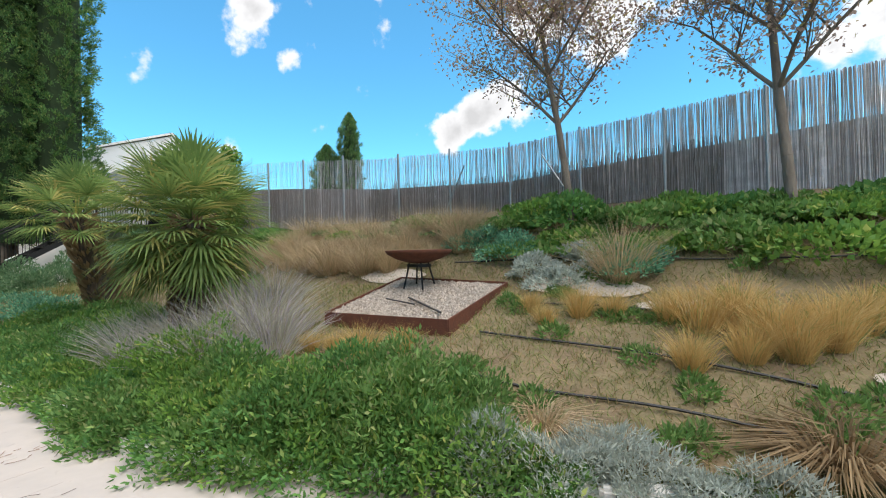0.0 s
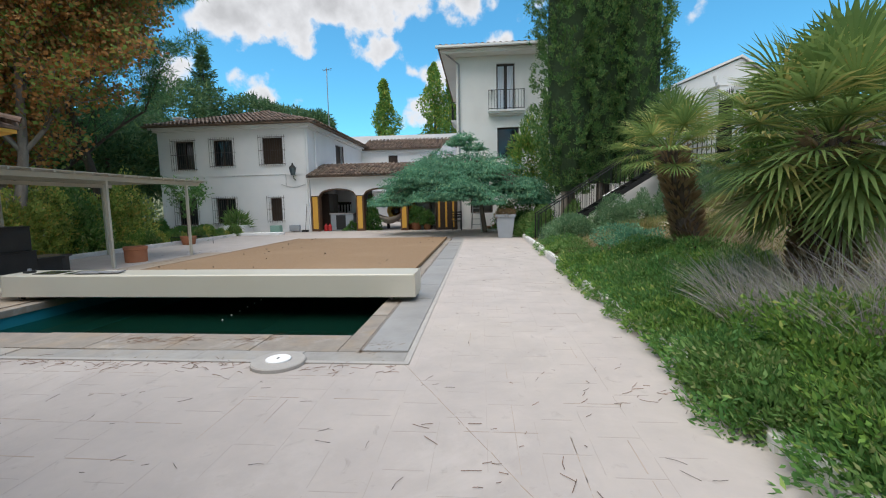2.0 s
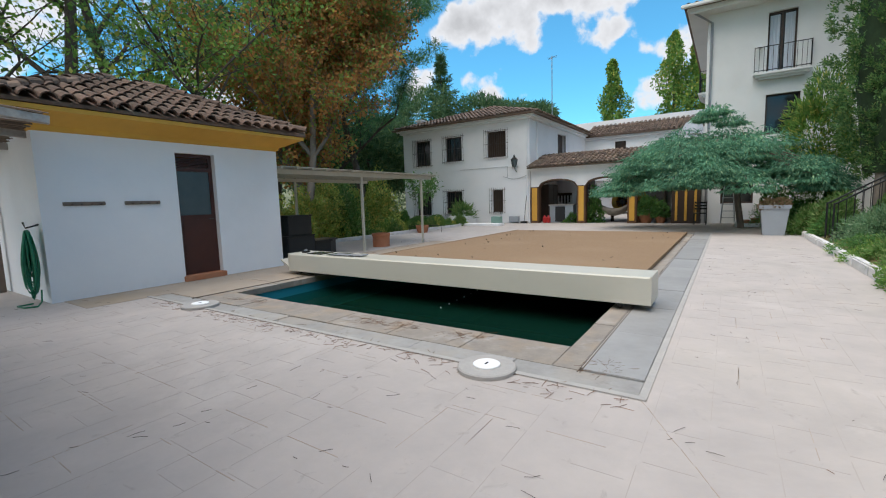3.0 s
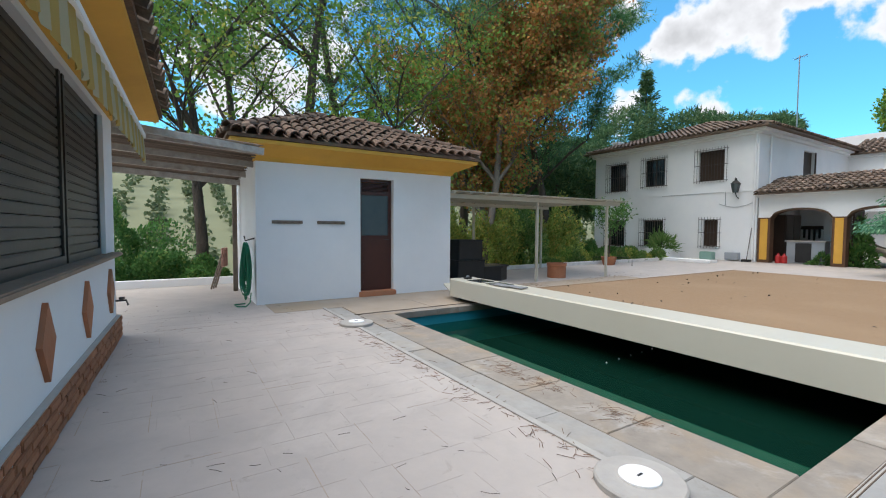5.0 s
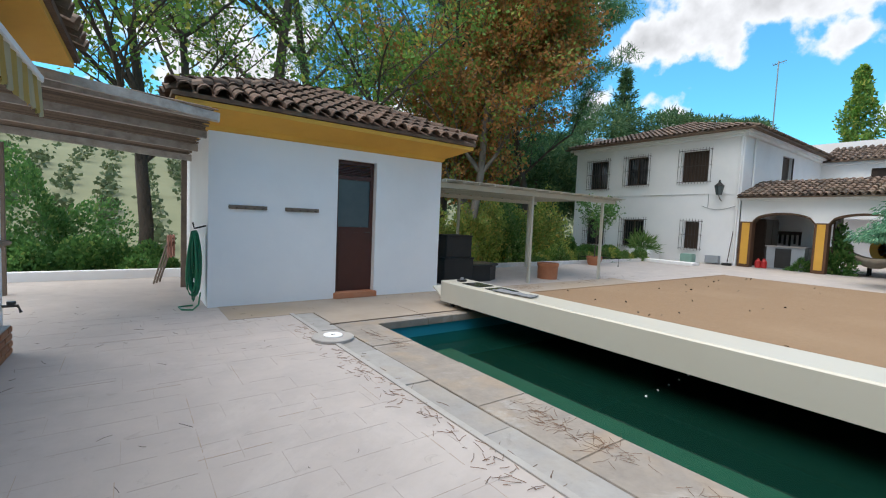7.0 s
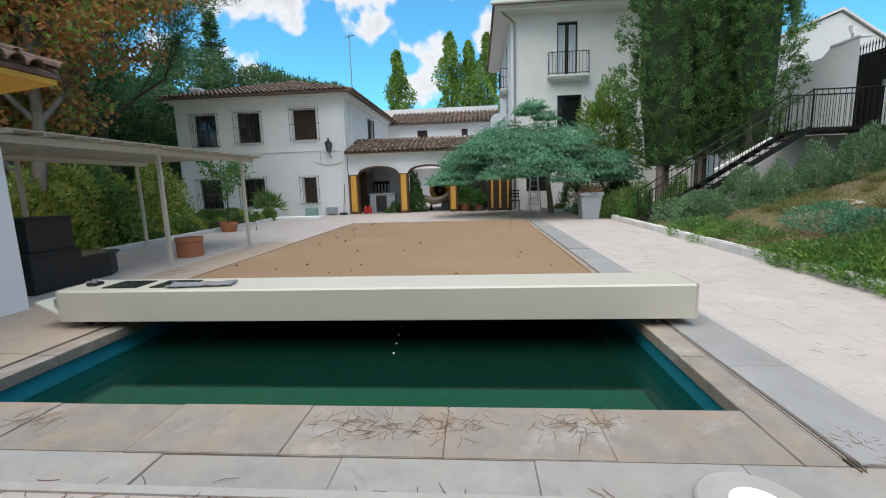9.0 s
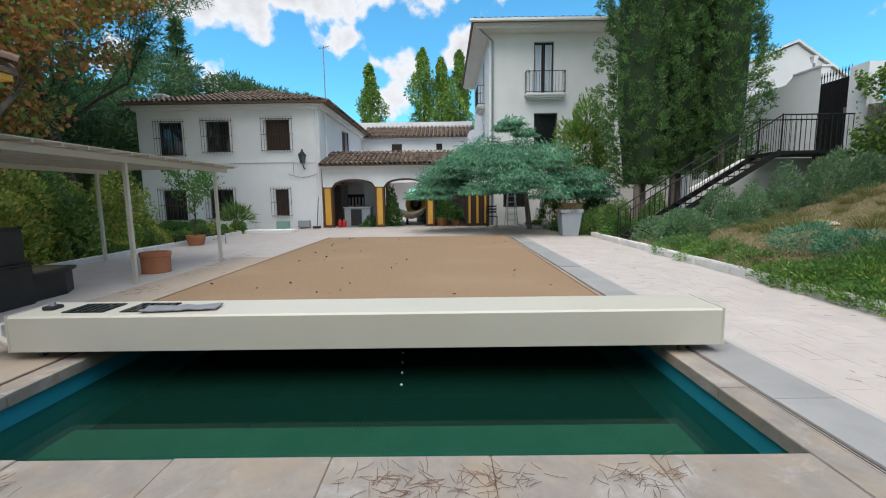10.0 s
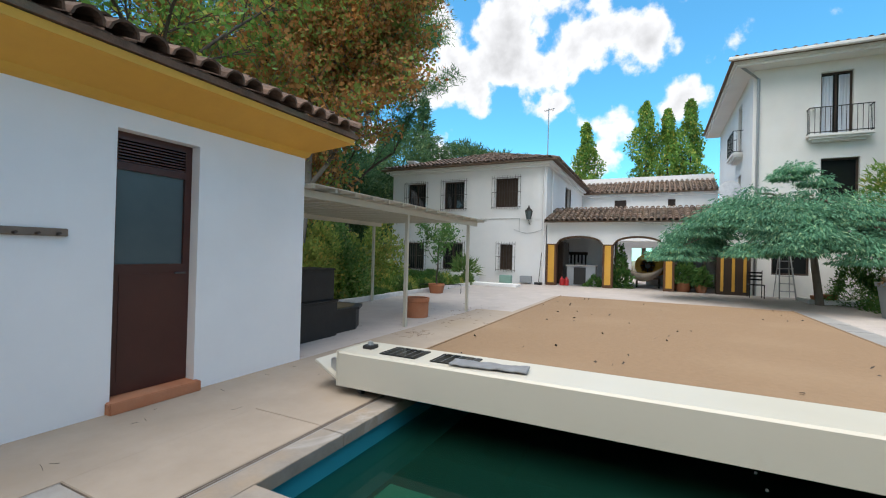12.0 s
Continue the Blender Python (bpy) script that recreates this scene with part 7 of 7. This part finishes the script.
gold = tuft("golden_grass_tuft", G(-2.46, 3.42), 0.40, 0.34, 600, L_GOLD, "golden feather grass tuft", 0.004, 0.08, 0.4, "golden grass tufts")
for k, (x, y, s) in enumerate(((-0.85, 4.7, 1.0), (-1.1, 4.42, 0.7), (-0.55, 4.75, 0.8), (0.08, 4.05, 1.0), (0.15, 4.6, 1.3), (0.4, 4.75, 1.35), (0.62, 4.5, 1.3), (0.72, 4.35, 1.2), (0.95, 4.55, 1.35), (0.45, 4.25, 1.0), (-0.1, 4.75, 1.0), (1.75, 4.3, 1.2), (1.95, 4.0, 1.3), (1.5, 5.2, 1.0), (-2.15, 3.6, 0.75), (-2.8, 3.42, 0.7), (-3.1, 3.4, 0.6), (1.2, 4.9, 1.2), (-1.35, 4.75, 0.7))):
    copy_thing(gold, Matrix.Translation(G(x, y)) @ Matrix.Rotation(k * 1.3, 4, "Z") @ Matrix.Scale(s, 4))
fawn = tuft("dry_fountain_grass", G(-0.65, 5.7), 0.85, 0.75, 700, L_FAWN, "tall fawn fountain grass with seed heads", 0.005, 0.14, 0.3, "fawn grasses")
for k in range(60):
    x, y = -8.6 + R.uniform(0, 5.6), 5.7 + R.uniform(0, 1.4)
    if k > 54:
        x, y = R.uniform(-4.2, -3.0), R.uniform(6.0, 6.9)
    copy_thing(fawn, Matrix.Translation(G(x, y)) @ Matrix.Rotation(k * 2.1, 4, "Z") @ Matrix.Scale(R.uniform(0.5, 0.95), 4))
lav = tuft("lavender_clump", G(-3.9, 2.9), 0.70, 1.2, 380, L_LAV, "grey lavender clump with spent flower stalks", 0.006, 0.2, 0.15, "lavender clumps", "lavender")
for k, (x, y, s) in enumerate(((-4.5, 3.1, 1.05), (-3.4, 3.2, 0.95), (-4.2, 3.7, 1.1), (-5.0, 2.75, 0.9), (-3.7, 3.45, 1.0), (-4.9, 4.4, 1.1), (-5.6, 2.9, 0.8), (-6.0, 4.6, 1.1), (-4.35, 2.75, 1.0), (-4.0, 3.3, 1.15), (-4.7, 2.65, 0.9), (-5.3, 3.2, 0.9))):
    copy_thing(lav, Matrix.Translation(G(x, y)) @ Matrix.Rotation(k * 1.1, 4, "Z") @ Matrix.Scale(s, 4))
for k, (x, y, r, h) in enumerate(((-0.92, 2.72, 0.21, 0.27), (-0.52, 2.84, 0.24, 0.26), (-0.15, 2.9, 0.24, 0.24), (0.15, 2.98, 0.22, 0.22), (-0.36, 3.02, 0.2, 0.2), (0.45, 3.1, 0.22, 0.2))):
    bush("santolina", G(x, y), r, r, h, 2600, L_SILVER, "silvery santolina cushion at the bed's edge", 0.05, 0.009, "bush", "santolina cushions", 210 + k)
for k, (x, y, r) in enumerate(((-1.3, 5.6, 0.35), (-1.75, 5.8, 0.3), (-1.15, 6.2, 0.3), (-2.2, 6.3, 0.45), (-2.8, 6.6, 0.45), (-0.5, 5.9, 0.4), (-10.2, 3.3, 0.6), (-9.6, 3.4, 0.5))):
    bush("grey_sage", G(x, y), r, r, r * 0.65, 2200, L_SILVER if k in (0, 1, 2) else L_CEDAR, "grey-green sage mound on the bank", 0.06, 0.02, "bush", "sage mounds", 220 + k)
turf = tuft("green_grass_tuft", G(-11.2, 5.4), 0.26, 0.8, 240, L_LAWN, "green grass tuft on the bare bank", 0.007, 0.16, 0.4, "grass tufts on the bank")
for k in range(34):
    x, y = R.uniform(-13.2, -8.8), R.uniform(3.6, 7.2)
    copy_thing(turf, Matrix.Translation(G(x, y)) @ Matrix.Rotation(k * 1.7, 4, "Z") @ Matrix.Scale(R.uniform(0.6, 1.5), 4))
tagged(tuft("dead_grass_mound", G(-0.74, 3.15), 0.3, 1.6, 700, L_FAWN, "x", 0.006, 0.12, 0.9), "faded grey mound of dead grass", "grass")
tagged(tuft("dry_palm_mound", G(0.8, 3.55), 0.35, 1.8, 900, L_PALMDRY, "x", 0.014, 0.25, 0.9), "heap of dry brown palm leaves", "dead leaves")

# leafy ground cover that spills over the kerb
for k in range(46):
    t = k / 45
    x = -4.6 + 3.5 * t + R.uniform(-.25, .25)
    y = kerb_y(x) + 0.2 + R.uniform(-0.22, 0.8) * (1 - 0.3 * t)
    rr_ = R.uniform(0.24, 0.44)
    b = bush("ground_cover_plant", G(x, max(y, kerb_y(x) + 0.03), -0.04), rr_, rr_ * 0.95, rr_ * R.uniform(0.6, 1.15), int(14000 * rr_ * rr_), (L_COVER, L_COVER, L_IVY, L_BUSH)[k % 4], "bright green leafy ground cover spilling over the kerb", 0.055, 0.02, "plant", "ground cover plants", 240 + k)
for k in range(66):
    x = -8.8 + R.uniform(0, 4.4) if k < 54 else -12.6 + R.uniform(0, 4.0)
    y = 2.25 + R.uniform(0, 1.4 if k < 54 else 0.5)
    bush("low_herb", G(x, y, -0.05), 0.45, 0.4, 0.2 + R.uniform(-.06, .1), 1300, (L_BUSH, L_COVER, L_IVY)[k % 3], "low green herb cushion behind the kerb", 0.06, 0.022, "plant", "herbs behind the kerb", 300 + k)
for k in range(60):
    x = -9.6 + 6.2 * k / 45 + R.uniform(-.1, .1) if k < 46 else -2.5 + 1.9 * (k - 46) / 13
    bush("kerb_herb", G(x, kerb_y(x) + (0.16 if k < 46 else 0.05) + R.uniform(-.06, .06), -0.02), 0.26, 0.24, 0.17 + R.uniform(-.04, .06), 1100, (L_COVER, L_IVY, L_BUSH)[k % 3], "small leafy herb hanging over the white kerb", 0.05, 0.02, "plant", "herbs over the kerb", 500 + k)
for k in range(54):
    x, y = R.uniform(-1.8, 2.4), R.uniform(2.6, 6.0)
    bush("weed", G(x, y, -0.03), 0.14, 0.14, 0.10, 300, L_COVER, "small bright green weed in the rough grass", 0.06, 0.02, "plant", "weeds", 400 + k)

# rough grass over the whole bank
n_ = 130000
X = np.concatenate([R.uniform(-4.5, 4.5, 72000), R.uniform(-15.5, -8.5, 38000), R.uniform(-9.5, -4.5, 20000)])
Y = np.array([max(b, kerb_y(a) + 0.1) for a, b in zip(X.tolist(), R.uniform(2.1, 7.6, n_).tolist())])
Z = np.array([ground_h(float(a), float(b)) for a, b in zip(X, Y)])
ob = part("rough_grass", blade_mesh("rough_grass", np.stack([X, Y, Z - 0.01], 1), np.stack([R.normal(size=n_) * 0.6, R.normal(size=n_) * 0.6, np.ones(n_)], 1), R.uniform(0.03, 0.13, n_), 0.006, L_LAWN, 0.4), None)
tagged(ob, "short rough grass and dry straw over the bank", "grass", kind="stuff")

# irrigation pipes
for k, (y0, dz) in enumerate(((3.05, 0), (3.5, 0), (4.05, 0), (4.9, 0), (6.1, 0))):
    pts = [(x, y0 + 0.05 * math.sin(x * 1.3 + k), ground_h(x, y0 + 0.05 * math.sin(x * 1.3 + k)) + 0.03 + 0.015 * math.sin(x * 3 + k)) for x in np.arange(-1.6 if k < 4 else -3, 3.2, 0.2)]
    tagged(part("irrigation_pipe", path_tube(bmesh.new(), pts, 0.011, 6), BLACKPLASTIC), "black irrigation pipe lying on the bank", "pipe", "irrigation pipes")

# gravel platform with the fire bowl
FL, FR_, BR, BL = Vector((-3.42, 3.9, 0.71)), Vector((-1.87, 3.93, 0.71)), Vector((-1.92, 5.5, 0.95)), Vector((-3.55, 5.5, 1.0))
plat = thing("gravel_platform", (-2.7, 4.7, 0.6), "square rusted steel bed filled with pale gravel", "platform")
for a, b in ((FL, FR_), (FR_, BR), (BR, BL), (BL, FL)):
    bm = bmesh.new()
    d = (b - a)
    s = d.cross(Vector((0, 0, 1))).normalized() * 0.008
    q = [a - s, b - s, b + s, a + s]
    lo = [bm.verts.new(p - Vector((0, 0, 0.30))) for p in q]
    hi = [bm.verts.new(p + Vector((0, 0, 0.015))) for p in q]
    bm.faces.new(hi)
    for i in range(4):
        bm.faces.new((lo[i], lo[(i + 1) % 4], hi[(i + 1) % 4], hi[i]))
    part("steel_edging", bm, CORTEN, plat, "rusted steel edging")
bm = bmesh.new()
bm.faces.new([bm.verts.new(p - Vector((0, 0, 0.02))) for p in (FL, FR_, BR, BL)])
part("gravel_bed", bm, GRAVEL, plat)
n_ = 6000
uu, vv = R.uniform(0.01, 0.99, n_), R.uniform(0.01, 0.99, n_)
A, B, C, D_ = (np.array(p) for p in (FL, FR_, BR, BL))
P = (A * (1 - uu)[:, None] + B * uu[:, None]) * (1 - vv)[:, None] + (D_ * (1 - uu)[:, None] + C * uu[:, None]) * vv[:, None]
oct_ = np.array([(1, 0, 0), (-1, 0, 0), (0, 1, 0), (0, -1, 0), (0, 0, 1), (0, 0, -1)], float)
of = np.array([(0, 2, 4), (2, 1, 4), (1, 3, 4), (3, 0, 4), (2, 0, 5), (1, 2, 5), (3, 1, 5), (0, 3, 5)])
sz = R.uniform(0.008, 0.02, (n_, 1, 1)) * R.uniform(0.6, 1.3, (n_, 1, 3))
V = (P[:, None, :] - np.array([0, 0, 0.012])) + (oct_[None] + R.normal(size=(n_, 6, 3)) * 0.25) * sz
part("gravel_fill", raw("gravel_fill", V.reshape(-1, 3), (of[None] + 6 * np.arange(n_)[:, None, None]).reshape(-1, 3)), GRAVEL, plat)["kind"] = "stuff"
bowl = thing("fire_bowl", (-2.98, 5.1, 0.9), "shallow rusted steel fire bowl on four thin legs", "fire bowl")
bc = (-2.98, 5.12, 0)
part("bowl", lathe(bmesh.new(), [(0.10, 1.22), (0.28, 1.27), (0.40, 1.335), (0.44, 1.385), (0.43, 1.39), (0.38, 1.345), (0.26, 1.29), (0.001, 1.25)], bc, 40), CORTEN, bowl, "shallow rusted bowl", True)
for sx, sy in ((-1, -1), (1, -1), (1, 1), (-1, 1)):
    part("leg", tb((bc[0] + sx * 0.15, bc[1] + sy * 0.15, 0.88 + 0.02 * sy), (bc[0] + sx * 0.085, bc[1] + sy * 0.085, 1.24), 0.012, seg=6), BLACKIRON, bowl)
part("ring", lathe(bmesh.new(), [(0.15, 1.17), (0.16, 1.17), (0.16, 1.21), (0.15, 1.21)], bc, 24), BLACKIRON, bowl)
tagged(part("poker", tb((-2.75, 4.55, 0.84), (-2.05, 4.1, 0.76), 0.012, 0.012, 6), DARKMETAL), "dark iron poker lying on the gravel", "poker")
tagged(part("poker", tb((-3.0, 4.45, 0.83), (-2.5, 4.3, 0.80), 0.009, 0.009, 6), DARKMETAL), "dark iron poker lying on the gravel", "poker")
for k, (x, y, rx, ry) in enumerate(((-1.0, 5.5, 0.7, 0.25), (0.1, 5.1, 0.5, 0.2), (1.6, 4.2, 0.5, 0.25), (-3.9, 5.75, 0.6, 0.2), (-12, 4.6, 0.8, 0.3))):
    bm = bmesh.new()
    bmesh.ops.create_circle(bm, cap_ends=True, segments=20, radius=1)
    bmesh.ops.subdivide_edges(bm, edges=bm.edges, cuts=1)
    for v in bm.verts:
        px, py = x + v.co.x * rx * (1 + 0.2 * noise.noise(v.co * 2)), y + v.co.y * ry
        v.co = Vector((px, py, ground_h(px, py) + 0.025))
    tagged(part("gravel_patch", bm, GRAVEL), "patch of pale gravel showing in the grass", "gravel", "gravel patches")

# ---- litter ----
def litter(name, material, pts, lmin, lmax, rad, label, z=0.004):
    V, F = [], []
    r = random.Random(len(pts))
    for x, y, zz in pts:
        a = r.uniform(0, 6.283)
        ln = r.uniform(lmin, lmax)
        p = Vector((x, y, zz + z))
        for s in range(2):
            a += r.uniform(-.35, .35)
            q = p + Vector((math.cos(a), math.sin(a), 0)) * ln / 2 + Vector((0, 0, r.uniform(0, 0.006)))
            n2 = Vector((-math.sin(a), math.cos(a), 0)) * rad
            k = len(V)
            V += [p - n2, p + n2, p + Vector((0, 0, rad * 1.6)), q - n2, q + n2, q + Vector((0, 0, rad * 1.6))]
            F += [(k, k + 3, k + 5, k + 2), (k + 2, k + 5, k + 4, k + 1), (k, k + 1, k + 4, k + 3)]
            p = q
    tagged(part(name, raw(name, V, F), material), label, "twigs", kind="stuff")


lr = random.Random(77)
pts = []
while len(pts) < 300:
    x, y = lr.uniform(-14, 1.6), lr.uniform(-8.5, 1.8)
    if on_paving(x, y):
        pts.append((x, y, 0))
litter("twig_litter", DARKTWIG, pts, 0.02, 0.10, 0.0012, "thin dark twigs scattered on the paving")
pts = []
for k in range(9):
    cx, cy = PX1 + 0.17 + lr.uniform(-.06, .08), lr.uniform(-5.5, -0.9)
    for _ in range(24):
        pts.append((cx + lr.gauss(0, 0.04), cy + lr.gauss(0, 0.10), 0.002))
for _ in range(110):
    pts.append((lr.gauss(-4.85, 0.07), lr.gauss(-0.52, 0.05), 0.004))
litter("pine_needles", DRYSTRAW, pts, 0.04, 0.14, 0.0010, "dry brown pine needles heaped on the coping")
pts = []
for _ in range(260):
    pts.append((lr.gauss(KX + 0.12, 0.07), lr.uniform(-6.2, -0.3), 0))
for _ in range(130):
    cx, cy = lr.choice(((-2.6, 1.2), (-3.3, 0.4), (-4.0, 1.3), (-9.5, -7.2), (-11.2, -7.4), (-12.6, -7.6)))
    pts.append((cx + lr.gauss(0, 0.3), cy + lr.gauss(0, 0.2), 0))
litter("dry_needles", DRYSTRAW, pts, 0.03, 0.12, 0.0016, "dry brown needles swept along the coping edge")
V = []
Lp, Ld = [], []
for _ in range(44):
    Lp.append((lr.uniform(-16.5, -7.3), lr.uniform(-6.3, -1.0), 0.09))
    Ld.append((lr.uniform(-1, 1), lr.uniform(-1, 1), lr.uniform(0, 0.5)))
dl = new("dead_leaves", leaf_mesh("dead_leaves", np.array(Lp), np.array(Ld), R.uniform(0.035, 0.08, len(Lp)), R.uniform(0.02, 0.05, len(Lp)), DARKTWIG))
tagged(dl, "dead brown leaves scattered on the tan mat", "dead leaves", kind="stuff")

# olive trees on the far hillside
n_ = 9000
Ps = []
hr = random.Random(9)
for i in range(n_):
    x, y = hr.uniform(-260, 200), hr.uniform(-330, -62)
    x, y = round(x / 6) * 6 + hr.uniform(-.8, .8), round(y / 6) * 6 + hr.uniform(-.8, .8)
    c = np.array((x, y, ground_h(x, y) + 1.6))
    d = ball(11)
    Ps.append(c + d * np.array([1.5, 1.5, 1.1]) * R.uniform(0.6, 1.05, (11, 1)))
Ps = np.concatenate(Ps)
ol = new("olive_grove", leaf_mesh("olive_grove", Ps, R.normal(size=Ps.shape), 1.0, 0.8, L_OLIVE))
tagged(ol, "rows of grey-green olive trees on the far hill", "olive trees", kind="stuff")

# ---- roof tiles near the camera, one by one ----
for s in slopes(RX0, RX1, RY0, RY1, 2.70, 0.88, ("+y",)):
    tile_roof(roof, *s, True, 2)
for s in slopes(RX0, RX1, RY0, RY1, 2.70, 0.88, ("+x", "-x", "-y")):
    tile_roof(roof, *s, False, 3)
for s in slopes(BX - 0.48, 2.7, BY0 - 0.48, BY1 + 0.48, 2.72, 0.95, ("-x", "-y")):
    tile_roof(broof, *s, False, 4)
for x, sg in ((RX0, 1), (RX1, -1)):
    w = min(RX1 - RX0, RY1 - RY0) / 2
    p0, p1 = Vector((x, RY1, 2.74)), Vector((x + sg * w, RY1 - w, 2.74 + 0.88))
    d = (p1 - p0).normalized()
    e = d.cross(Vector((0, 0, 1))).normalized()
    m = Matrix((e, d, e.cross(d))).transposed().to_4x4()
    for k in range(int((p1 - p0).length / 0.33)):
        t = new("ridge_tile", tile_me)
        t.parent = roof
        t.matrix_basis = Matrix.Translation(p0 + d * 0.33 * k) @ m
